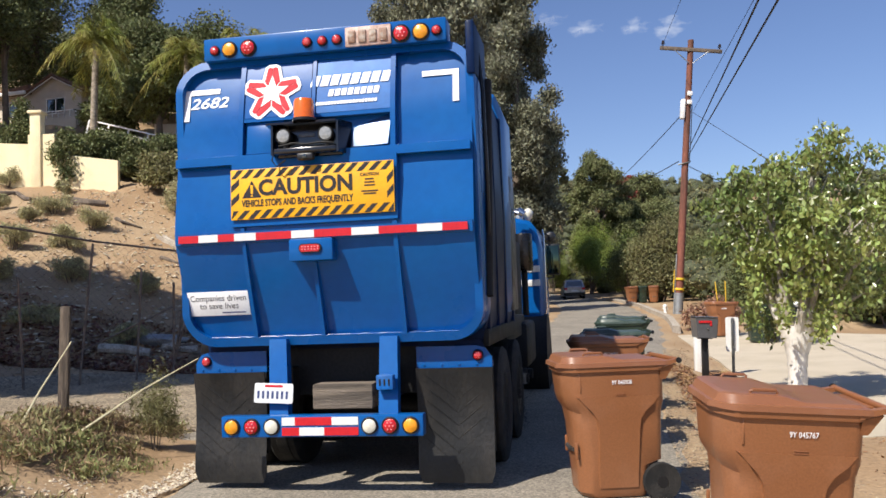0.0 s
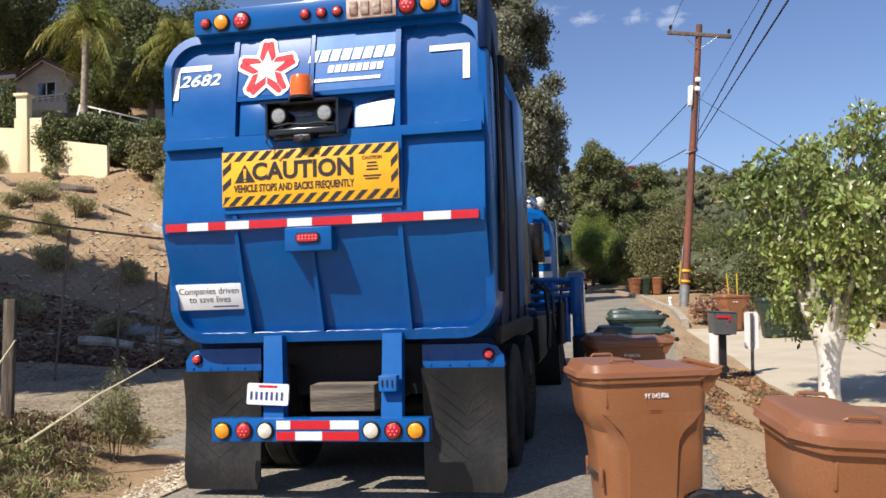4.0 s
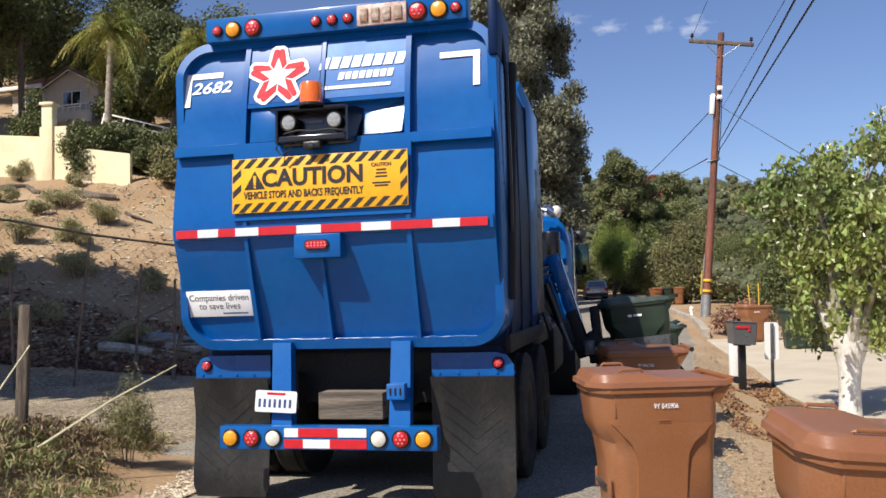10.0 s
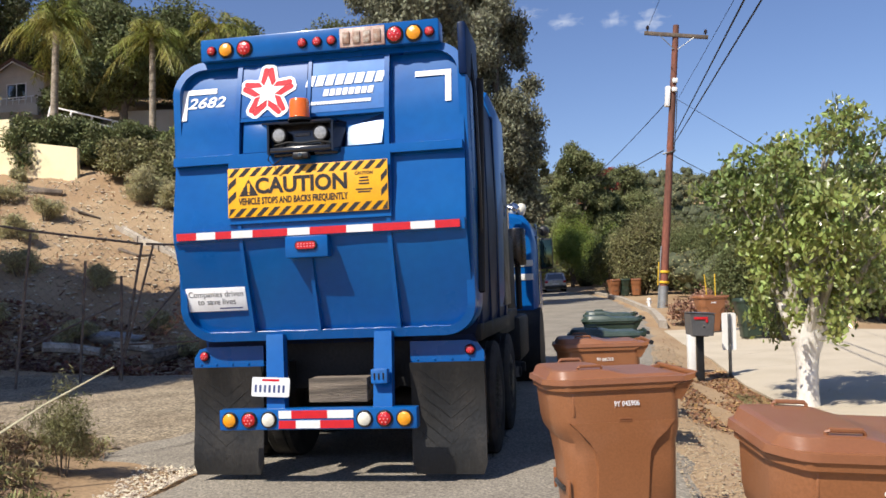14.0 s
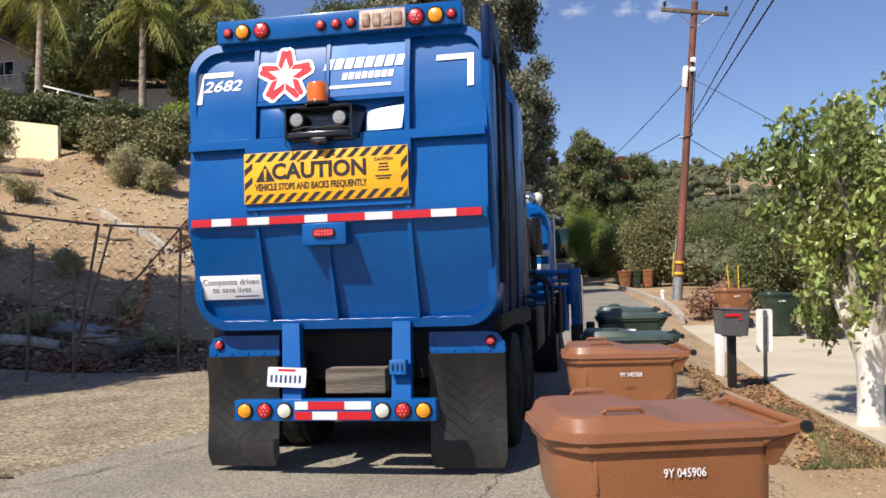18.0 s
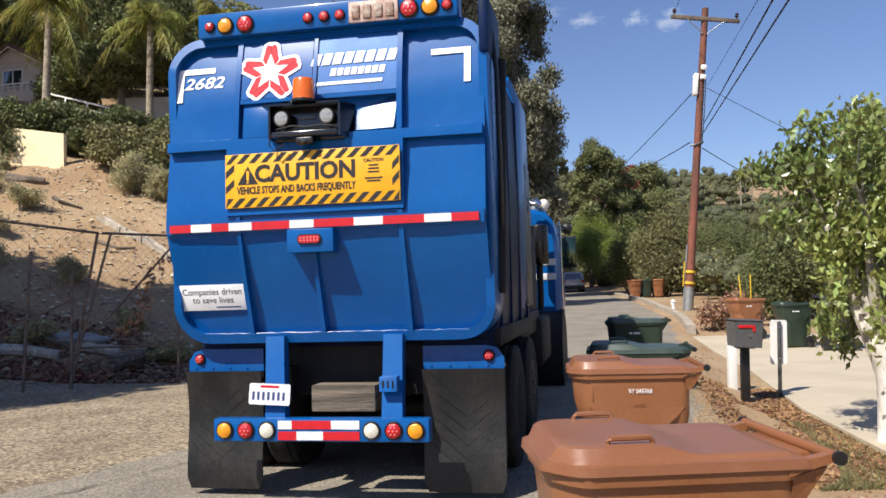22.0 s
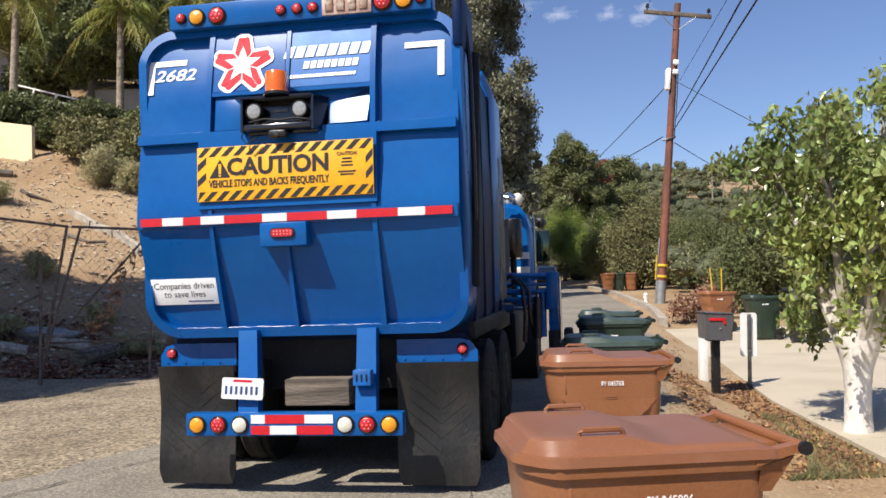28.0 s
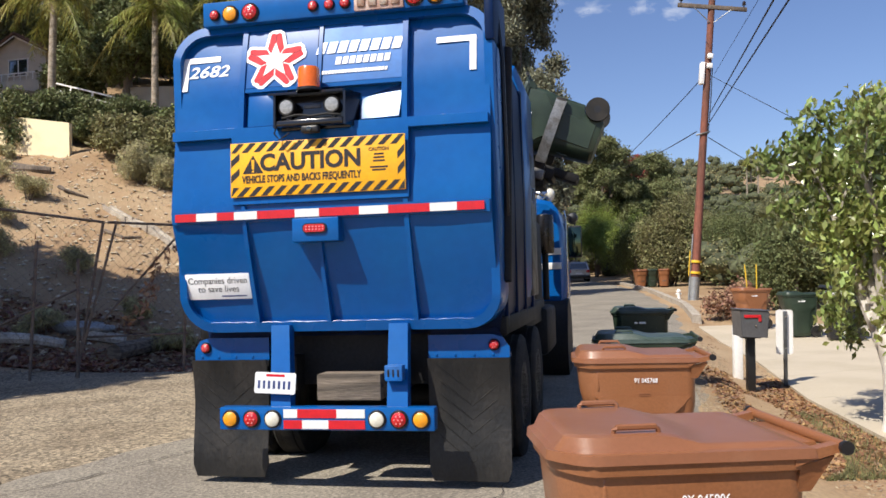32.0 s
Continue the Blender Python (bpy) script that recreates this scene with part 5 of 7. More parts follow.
# street tree with a whitewashed trunk and several limbs
def street_tree():
    x, y = 4.95, 12.0
    t = thing("street_tree", "small leafy tree with a thick whitewashed trunk beside the driveway", "tree", at=pose(x, y, float(height(x, y)) - 0.02))
    bm = bmesh.new()
    loops = []
    for z, r, ox in ((-0.1, 0.2, 0), (0.02, 0.155, 0), (0.22, 0.134, 0.0), (0.5, 0.13, 0.0), (0.7, 0.145, 0.01), (0.86, 0.19, 0.02), (1.0, 0.24, 0.03), (1.12, 0.235, 0.03)):
        loops.append([(ox + r * (1 + 0.08 * math.sin(3 * a + z * 4)) * math.cos(a), r * 0.92 * math.sin(a), z) for a in [2 * math.pi * k / 16 for k in range(16)]])
    loft(bm, loops)
    part("trunk", bm, WHITEWASH, t)
    rnd = random.Random(5)
    blobs = []
    heads = [(-0.55, -0.1, 2.15), (-0.8, 0.2, 2.6), (-0.45, 0.5, 2.9), (0.1, -0.4, 2.95), (0.55, 0.3, 3.2), (0.95, -0.3, 2.8), (1.15, 0.4, 2.2), (0.3, -0.9, 2.3), (0.2, 0.9, 2.4), (-0.25, -0.75, 2.2), (0.75, 0.85, 3.0), (-0.1, 0.1, 3.35)]
    heads += [(1.35, -0.5, 3.05), (-0.75, -0.5, 2.95), (1.25, 0.5, 3.45), (0.35, -0.3, 3.7), (-0.95, 0.3, 3.05), (1.45, 0.1, 1.75), (0.9, -0.9, 2.3)]
    for k, hd in enumerate(heads):
        hd = (hd[0] * (0.72 if hd[0] < 0 else 0.93), hd[1] * 0.93, 0.9 + (hd[2] - 0.9) * 0.92)
        a = math.atan2(hd[1], hd[0])
        p0 = Vector((0.03 + 0.15 * math.cos(a), 0.13 * math.sin(a), 1.0))
        p3 = Vector(hd)
        p1 = p0.lerp(p3, 0.35) + Vector((rnd.uniform(-0.08, 0.08), rnd.uniform(-0.08, 0.08), 0.08))
        p2 = p0.lerp(p3, 0.7) + Vector((rnd.uniform(-0.1, 0.1), rnd.uniform(-0.1, 0.1), 0.1))
        part("limb", new_tube([p0, p1, p2, p3], 0.066, 8, 0.014), PALE_BARK, t)
        if k < 12:
            part("limb_base", new_tube([p0, p0.lerp(p1, 0.75)], 0.074, 8, 0.06), WHITEWASH, t, "whitewashed limb base")
        for j in range(3):
            e = p3 + Vector((rnd.uniform(-0.4, 0.4), rnd.uniform(-0.4, 0.4), rnd.uniform(-0.2, 0.45)))
            part("twig", new_tube([p2.lerp(p3, 0.3 * j), e], 0.016, 5, 0.005), PALE_BARK, t)
            blobs.append((e.x, e.y, e.z, 0.25, 0.25, 0.22))
        blobs.append((p3.x, p3.y, p3.z, 0.30, 0.30, 0.28))
        blobs.append((p2.x, p2.y, p2.z - 0.15, 0.22, 0.22, 0.3))
    for k in range(26):
        a = rnd.uniform(-3.1, 3.1)
        q = rnd.uniform(0.35, 0.75)
        blobs.append((q * math.cos(a), q * math.sin(a), rnd.uniform(1.05, 1.8), 0.17, 0.17, 0.28))
    part("crown", leaf_cloud("crown", blobs, 18500, 0.048, LEAF_NEAR, 1.9, 0.7, 0.5, 7), LEAF_NEAR, t, "glossy light green leaves with gaps")
    return t


street_tree()
rnd = random.Random(11)


def euc(x, y, w, h0, h1, seed, n=80, count=120000, size=0.11, r=1.0):
    b = blobs_for(random.Random(seed), w, h0, h1, n, r, 0.95)
    tree("tall grey-green eucalyptus behind the road", x, y, b, count, size, LEAF_EUC, 0.45, "eucalyptus trees", core=0.0, seed=seed, droop=0.7, long=2.6, name="eucalyptus_tree")


euc(4.9, 57, 3.7, 2.5, 22, 21)
euc(-1.5, 62, 4.0, 3, 21.5, 22)
euc(4.6, 66, 3.2, 1, 13.5, 23, 45, 70000)
# Unseen tree behind the truck, added to shade the far road.
euc(0.0, 40, 2.4, 4, 14.5, 24, 40, 40000)
for x, y, w, h, m, s, lab in ((17.6, 94, 3.7, 16.6, LEAF_MID, 31, "dark rounded tree beside the road"), (20.5, 96, 3.4, 11.5, LEAF_OAK, 32, "dense dark tree on the slope"),
                              (24.5, 101, 4.3, 15.0, LEAF_MID, 33, "broad dark tree on the slope"), (30, 112, 4.5, 10, LEAF_OLIVE, 34, "broad olive-green tree on the slope"),
                              (4.5, 80, 2.6, 9.0, LEAF_OAK, 36, "dark tree at the road's bend")):
    b = round_crown(random.Random(s), w, h * 0.08, h * 0.96, 75, w * 0.26)
    tree(lab, x, y, b, 60000, 0.13, m, 0.3, "trees beyond the road", seed=s)
b = blobs_for(random.Random(35), 2.6, 1.5, 5.5, 10, 1.4)
tree("red-leaved tree on the far slope", 24.5, 112, b, 9000, 0.2, LEAF_RED, 0.2, seed=35, core=0.0, base=11.2)


def bush(label, x, y, w, h, count, size, mat, seed, group="roadside bushes", core=0.0, base=None, name="bush", n=16, long=2.0):
    rb = random.Random(seed)
    b = []
    for k in range(n):
        a = rb.uniform(0, 6.28)
        q = w * 0.6 * math.sqrt(rb.random())
        z = h * (0.25 + 0.55 * rb.random()) * (1.15 - 0.5 * q / w)
        b.append((q * math.cos(a), q * math.sin(a), z, w * 0.36, w * 0.36, h * 0.24))
    z0 = float(height(x, y)) if base is None else base
    t = thing(name, label, "bush", group, at=pose(x, y, z0))
    for k in range(6):
        c = b[k]
        bm = bmesh.new()
        tube(bm, [(rb.uniform(-0.1, 0.1) * w, rb.uniform(-0.1, 0.1) * w, -0.1), (c[0] * 0.5, c[1] * 0.5, c[2] * 0.6), c[:3]], 0.03 * h ** 0.5 * min(1.0, w * 0.7), 5, 0.004)
        part("stem", bm, BARK, t)
    part("foliage", leaf_cloud("foliage", b, count, size, mat, long, 0.2, 0.5, seed), mat, t)
    if core:
        part("shade_core", core_mesh("shade_core", b, CORE, core, seed), CORE, t)
    return t


bush("rounded olive bush beside the far road", 13.9, 54, 3.0, 5.2, 34000, 0.075, LEAF_OLIVE, 41)
for k, (x, y, w, h, m) in enumerate(((14.0, 80, 2.4, 5.6, LEAF_BRIGHT), (15.2, 86, 2.8, 7.5, LEAF_BRIGHT), (15.5, 72, 2.4, 5.5, LEAF_BRIGHT), (16.5, 52, 3.0, 4.6, LEAF_OAK), (19.5, 50, 3.2, 4.8, LEAF_OLIVE), (15.8, 44, 2.5, 3.9, LEAF_OAK),
                                     (19, 42, 3.0, 4.8, LEAF_SAGE), (14.0, 37, 1.8, 2.7, LEAF_OLIVE), (16.7, 33, 2.2, 3.3, LEAF_SAGE), (20, 34, 3.0, 4.6, LEAF_OAK), (14.2, 27, 1.8, 2.9, LEAF_OAK),
                                     (17.5, 26, 2.4, 4.0, LEAF_SAGE), (11.5, 30.5, 1.6, 3.0, LEAF_OAK), (22, 27, 2.6, 4.2, LEAF_OLIVE), (13.5, 62, 2.6, 4.5, LEAF_OAK), (17, 62, 3, 6.5, LEAF_OLIVE), (23, 58, 3.5, 7, LEAF_OLIVE), (27, 46, 3.6, 6.5, LEAF_SAGE),
                                     (19.5, 20, 2.0, 3.2, LEAF_SAGE), (24, 38, 3, 5, LEAF_OLIVE), (18, 15, 1.8, 2.2, LEAF_DRY), (30, 56, 4, 8, LEAF_OAK), (11.6, 91, 2.4, 6.0, LEAF_BRIGHT))):
    bush("dense green roadside bush" if m is not LEAF_DRY else "dry twiggy brown bush", x, y, w, h, 30000, 0.05, m, 50 + k)
for k, (x, y, w, h) in enumerate(((8.3, 27.6, 0.7, 0.95), (8.9, 27.2, 0.6, 0.8), (9.3, 28.4, 0.8, 1.1), (13.0, 14.2, 1.1, 1.5), (14.4, 13.0, 1.3, 1.9))):
    bush("dry red-brown bush behind the kerb", x, y, w, h, 1500, 0.05, LEAF_DRY, 90 + k, core=0.0)


def far_woods():
    """The wooded slopes behind: clumps too many to count."""
    rng = np.random.default_rng(77)
    sets = {"oak": [], "olive": [], "sage": []}
    for k in range(900):
        y = 85 + 260 * rng.random() ** 1.3
        x = rng.uniform(10 + 0.0 * y, 40 + 0.85 * y)
        if x < float(edge(RIGHT_EDGE, min(y, 130))) + 5:
            continue
        z = float(height(x, y))
        w = rng.uniform(2.0, 4.4)
        h = w * rng.uniform(0.9, 1.7)
        key = ("oak", "olive", "sage")[int(rng.choice(3, p=(0.45, 0.3, 0.25)))]
        for j in range(7):
            a = rng.uniform(0, 6.28)
            sets[key].append((x + w * 0.6 * math.cos(a), y + w * 0.6 * math.sin(a), z + h * rng.uniform(0.25, 0.9), w * 0.42, w * 0.42, h * 0.24))
    for x in np.arange(-120, -34, 4.0):
        for j in range(3):
            y = 70 + 20 * j + rng.uniform(-6, 6) + max(0, x) * 2
            z, w = float(height(x, y)), rng.uniform(2.5, 4.5)
            for q in range(4):
                sets["oak"].append((x + rng.uniform(-2, 2), y + rng.uniform(-2, 2), z + w * rng.uniform(0.3, 1.6), w * 0.6, w * 0.6, w * 0.5))
    for key, m, n in (("oak", LEAF_OAK, 230000), ("olive", LEAF_OLIVE, 160000), ("sage", LEAF_SAGE, 130000)):
        w = tagged(new("far_woods", leaf_cloud("far_woods", sets[key], n, 0.25, m, 1.6, 0.1, 0.3, 5)), "dense mixed woods on the far slopes", "woods", kind="stuff")
        part("shade_core", core_mesh("shade_core", sets[key], CORE, 0.72), CORE, w)


def undergrowth():
    """Low scrub and shrubs that cover the slopes beside and below the road."""
    rng = np.random.default_rng(78)
    sets = {("oak", 0): [], ("olive", 0): [], ("sage", 0): [], ("oak", 1): [], ("olive", 1): [], ("sage", 1): []}
    for k in range(1900):
        y = 27 + 150 * rng.random() ** 1.2
        x = float(edge(RIGHT_EDGE, min(y, 128))) + 4.5 + (12 + 0.75 * y) * rng.random()
        if y < 27 + 0.1 * x or (y < 32 and x < 14):
            continue
        z, w = float(height(x, y)), rng.uniform(0.9, 1.9) * (1 + y / 120)
        key = ("oak", "olive", "sage")[int(rng.choice(3, p=(0.25, 0.4, 0.35)))]
        for j in range(5):
            sets[key, int(y > 62)].append((x + w * rng.uniform(-0.6, 0.6), y + w * rng.uniform(-0.6, 0.6), z + w * rng.uniform(0.2, 0.95), w * 0.48, w * 0.48, w * 0.34))
    for (key, far), b in sets.items():
        m = {"oak": LEAF_OAK, "olive": LEAF_OLIVE, "sage": LEAF_SAGE}[key]
        w = tagged(new("undergrowth", leaf_cloud("undergrowth", b, 75000 if far else 85000, 0.15 if far else 0.09, m, 1.8, 0.1, 0.3, 6)), "dense green and olive undergrowth on the slope", "undergrowth", kind="stuff")
        part("shade_core", core_mesh("shade_core", b, CORE, 0.6), CORE, w)


undergrowth()
far_woods()

# ---- utility pole, wires ----
POLE_WOOD = material("reddish_creosoted_wood", (0.21, 0.072, 0.046), 0.85, vary=0.3, scale=2.5, fine=30, bump=0.5, tint=(0.11, 0.05, 0.035), stretch=(1, 1, 0.15))
GALV = material("galvanised_steel", (0.36, 0.37, 0.37), 0.5, metal=0.6, vary=0.2, scale=4, fine=40, bump=0.1)
WHITE_PAINT = material("white_paint", (0.8, 0.79, 0.77), 0.6, vary=0.05, scale=3, fine=40, bump=0.04, tint=(0.75, 0.73, 0.7))
YELLOW_PAINT = material("yellow_paint", (0.75, 0.48, 0.03), 0.5, vary=0.12, scale=6, bump=0.03)
WIRE = material("black_cable", (0.012, 0.012, 0.013), 0.7, vary=0.1, bump=0.0)
CERAMIC = material("dark_glazed_ceramic", (0.04, 0.03, 0.03), 0.25, vary=0.1, bump=0.0, coat=0.5)
PX, PY, PZ = 10.27, 37.4, 0.13


def utility_pole():
    t = thing("utility_pole", "tall reddish wooden utility pole with a cross-arm", "utility pole", at=pose(PX, PY, PZ, 0, 5.8, 0))
    part("shaft", new_tube([(0, 0, -0.5), (0, 0, 3), (0.0, 0, 7), (0, 0, 12.75)], 0.19, 14, 0.13), POLE_WOOD, t)
    part("sleeve", new_tube([(0, 0, -0.3), (0, 0, 1.28)], 0.203, 14), GALV, t, "galvanised base sleeve")
    part("cross_arm", new_box((-1.4, -0.16, 12.2), (1.4, -0.04, 12.36), 0.01), BARK, t, "grey weathered cross-arm")
    for s in (-1, 1):
        part("brace", new_tube([(s * 0.08, -0.14, 11.65), (s * 0.75, -0.17, 12.2)], 0.02, 6), GALV, t)
        i = part("insulator", lathe([(0.03, 12.36), (0.03, 12.45), (0.09, 12.47), (0.05, 12.52), (0.08, 12.55), (0.04, 12.62), (0.001, 12.64)], 12, "z", pose(s * 1.28, -0.1, 0)), CERAMIC, t)
    part("transformer_box", new_box((-0.33, -0.2, 9.1), (-0.16, 0.08, 10.0), 0.03), WHITE_PAINT, t, "white riser housing")
    part("cable_bracket", new_tube([(-0.32, -0.05, 7.02), (0.0, -0.2, 7.1), (0.2, -0.1, 7.2)], 0.04, 6), GREY_STEEL, t)
    part("riser_cable", new_tube([(0.15, -0.1, 7.1), (0.17, -0.12, 8.4), (0.15, -0.12, 9.8)], 0.02, 6), WIRE, t)
    for z in (9.75, 10.15):
        part("fuse_holder", new_box((-0.1, -0.28, z), (0.12, -0.14, z + 0.2), 0.03), WHITE_PAINT, t)
    part("conduit", new_tube([(-0.22, -0.05, 0.1), (-0.21, -0.05, 1.6), (-0.2, -0.05, 3.0)], 0.03, 8), GALV, t)
    for z in (1.4, 1.85):
        part("marker_band", lathe([(0.22, z), (0.225, z + 0.01), (0.225, z + 0.09), (0.22, z + 0.1)], 14, "z"), YELLOW_PAINT, t)
    part("guard_rail", new_tube([(-0.28, -0.1, 1.3), (-0.28, -0.1, 2.3)], 0.025, 6), YELLOW_PAINT, t)
    return t


utility_pole()


def wire(a, b, sag=0.4, r=0.02, name="wire"):
    a, b = Vector(a), Vector(b)
    pts = [a.lerp(b, k / 14) - Vector((0, 0, 4 * sag * (k / 14) * (1 - k / 14))) for k in range(15)]
    return thing(name, "black overhead cable slung from the pole", "cable", "overhead cables", bm=new_tube(pts, r, 5), mat=WIRE)


def slung(a, b, far_y, sag, r):
    """A cable from a on the pole past b to the depth far_y."""
    a, b = Vector(a), Vector(b)
    wire(a, a + (b - a) * ((far_y - a.y) / (b.y - a.y)), sag, r)


slung((11.165, 37.3, 7.59), (7.01, 20.0, 6.36), -14, 0.0, 0.018)
slung((11.227, 37.3, 7.99), (6.76, 20.0, 6.37), -14, 0.0, 0.017)
slung((11.47, 37.3, 9.58), (9.32, 28.0, 8.73), -14, 0.0, 0.008)
slung((10.3, 37.3, 12.75), (9.5, 31.0, 12.9), -14, 0.0, 0.009)
slung((11.03, 37.4, 9.49), (12.37, 60.0, 9.76), 90, 0.5, 0.02)
slung((10.70, 37.4, 7.3), (13.59, 60.0, 9.6), 90, 0.4, 0.022)
slung((11.385, 37.4, 9.56), (10.79, 30.0, 6.8), 24, 0.0, 0.011)
slung((11.17, 37.4, 7.05), (22.97, 60.0, 8.23), 80, 0.3, 0.018)


# ---- kerb, far carts, driveway carts, mailbox, marker ----
KERB = material("weathered_kerb_concrete", (0.42, 0.37, 0.30), 0.9, vary=0.2, scale=3, fine=30, bump=0.3, tint=(0.30, 0.25, 0.2))


def kerb():
    k = tagged(new("kerb"), "low weathered concrete kerb along the road", "kerb", kind="structure")
    ys = np.arange(27, 62, 1.5)
    for a, b in zip(ys, ys[1:]):
        xa, xb = float(edge(RIGHT_EDGE, a)) + 0.15, float(edge(RIGHT_EDGE, b)) + 0.15
        bm = bmesh.new()
        la = float(height(xa, a)) - 0.1
        lb = float(height(xb, b)) - 0.1
        loft(bm, [[(xa, a + 0.01, la), (xa + 0.02, a + 0.01, la + 0.26), (xa + 0.26, a + 0.01, la + 0.26), (xa + 0.28, a + 0.01, la)],
                  [(xb, b - 0.01, lb), (xb + 0.02, b - 0.01, lb + 0.26), (xb + 0.26, b - 0.01, lb + 0.26), (xb + 0.28, b - 0.01, lb)]])
        part("kerb_stone", bm, KERB, k)


kerb()
for x, y, rz, lab, bmat, lmat in ((11.55, 52.0, 10, "brown cart far along the road", BROWN_BIN, BROWN_LID), (12.2, 52.1, 4, "green cart far along the road", GREEN_BIN, GREEN_BIN), (12.85, 51.9, -8, "brown cart far along the road", BROWN_BIN, BROWN_LID)):
    wheeled_cart(lab, bmat, lmat, pose(x, y, float(height(x, y)) + 0.02, 0, 0, rz + 90), "carts far along the road")
cart_p = wheeled_cart("brown cart with two yellow sticks behind the mailbox", BROWN_BIN, BROWN_BIN, pose(8.08, 24.85, drive_z(8.08, 24.85), 0, 0, 8), "carts on the driveway", bars=True)
for dx in (-0.12, 0.1):
    part("stick", new_tube([(dx, -0.2, 0.6), (dx * 1.4 - 0.03, -0.22, 1.62)], 0.015, 6), YELLOW_PAINT, cart_p, "yellow stick")
wheeled_cart("dark green cart at the back of the driveway", GREEN_BIN, GREEN_BIN, pose(8.48, 22.9, drive_z(8.48, 22.9), 0, 0, -2), "carts on the driveway", bars=True)
wheeled_cart("black cart with its lid propped on a white bag", BLACK_BIN, BLACK_BIN, pose(8.98, 21.9, drive_z(8.98, 21.9), 0, 0, -8), "carts on the driveway", open_lid=14)
bm = bmesh.new()
bmesh.ops.create_icosphere(bm, subdivisions=3, radius=1)
for v in bm.verts:
    w = 1 + 0.22 * noise.noise(v.co * 3)
    v.co = Vector((v.co.x * 0.26 * w, v.co.y * 0.24 * w, v.co.z * 0.13 * w))
thing("rubbish_bag", "crumpled white rubbish bag in the black cart", "bag", at=pose(8.93, 21.8, 1.03 + drive_z(8.93, 21.8)), bm=bm, mat=WHITE_PAINT, smooth=70)


MAIL_GREY = material("dark_grey_enamel", (0.085, 0.087, 0.095), 0.35, vary=0.12, scale=6, fine=50, bump=0.03, coat=0.2)


def hydrant():
    x, y = 10.05, 38.6
    t = thing("hydrant", "small white hydrant beside the kerb", "hydrant", at=pose(x, y, float(height(x, y))) @ Matrix.Diagonal((0.7, 0.7, 0.7, 1)))
    part("barrel", lathe([(0.14, -0.05), (0.14, 0.03), (0.1, 0.05), (0.1, 0.4), (0.13, 0.42)], 12, "z"), WHITE_PAINT, t)
    part("bonnet", lathe([(0.14, 0.42), (0.13, 0.5), (0.07, 0.56), (0.001, 0.58)], 12, "z"), WHITE_PAINT, t)
    for s in (-1, 1):
        part("nozzle", new_tube([(0.08 * s, 0, 0.3), (0.17 * s, 0, 0.3)], 0.05, 8), WHITE_PAINT, t)


hydrant()


def mailbox():
    x, y = 4.62, 15.2
    t = thing("mailbox", "dark grey steel mailbox with a red flag on a black post", "mailbox", at=pose(x, y, float(height(x, y)), 0, 1.5, -4))
    part("post", new_box((-0.055, -0.055, -0.1), (0.055, 0.055, 0.78), 0.008), BLACK_PLASTIC, t)
    bm = bmesh.new()
    ring = lambda y, k: [(-0.175 * k, y, 0.775), (0.165 * k, y, 0.765), (0.195 * k, y, 1.10), (0.175 * k, y, 1.125), (-0.175 * k, y, 1.14), (-0.195 * k, y, 1.12)]
    loft(bm, [ring(-0.24, 1.0), ring(0.24, 0.97)])
    part("box", bm, MAIL_GREY, t)
    bm = bmesh.new()
    loft(bm, [ring(-0.252, 0.93), ring(-0.236, 0.93)])
    part("door", bm, MAIL_GREY, t)
    part("roof_lip", new_box((-0.203, -0.265, -0.006), (0.2, 0.25, 0.008), 0.004), MAIL_GREY, t, at=pose(0, 0, 1.137, 0, 2.2, 0))
    part("flag", new_box((-0.15, -0.268, 1.035), (0.075, -0.254, 1.075), 0.004), RED_TAPE, t, "red flag")
    part("flag_stem", new_box((0.04, -0.268, 0.985), (0.078, -0.254, 1.036), 0.004), RED_TAPE, t)
    part("knob", new_tube([(0, -0.25, 0.93), (0, -0.275, 0.93)], 0.012, 8), CHROME, t)
    part("bracket", new_box((-0.12, -0.1, 0.745), (0.12, 0.1, 0.772), 0.004), BLACK_PLASTIC, t)


mailbox()
thing("white_post", "square white timber post behind the mailbox", "post", at=pose(4.82, 16.3, float(height(4.82, 16.3)), 0, 1.5, 0), bm=new_box((-0.062, -0.062, -0.1), (0.062, 0.062, 0.82), 0.01), mat=WHITE_PAINT)


def marker():
    x, y = 5.28, 15.65
    t = thing("marker_post", "white road marker paddle on a dark steel post", "marker post", at=pose(x, y, float(height(x, y)), 0, 1.8, 0))
    part("post", new_box((-0.025, -0.02, -0.1), (0.025, 0.02, 1.08), 0.006), GREY_STEEL, t)
    part("paddle", sheet(bmesh.new(), rounded(-0.122, 0.122, 0.46, 1.1, 0.04), 0.022, 0.032), WHITE_PAINT, t)
    for z in (0.55, 1.0):
        part("bolt", new_tube([(0, -0.03, z), (0, -0.015, z)], 0.012, 8), CHROME, t)


marker()


# ---- parked car ----
CAR_PAINT = material("grey_car_paint", (0.42, 0.40, 0.40), 0.3, metal=0.6, vary=0.05, scale=3, bump=0.0, coat=0.6)


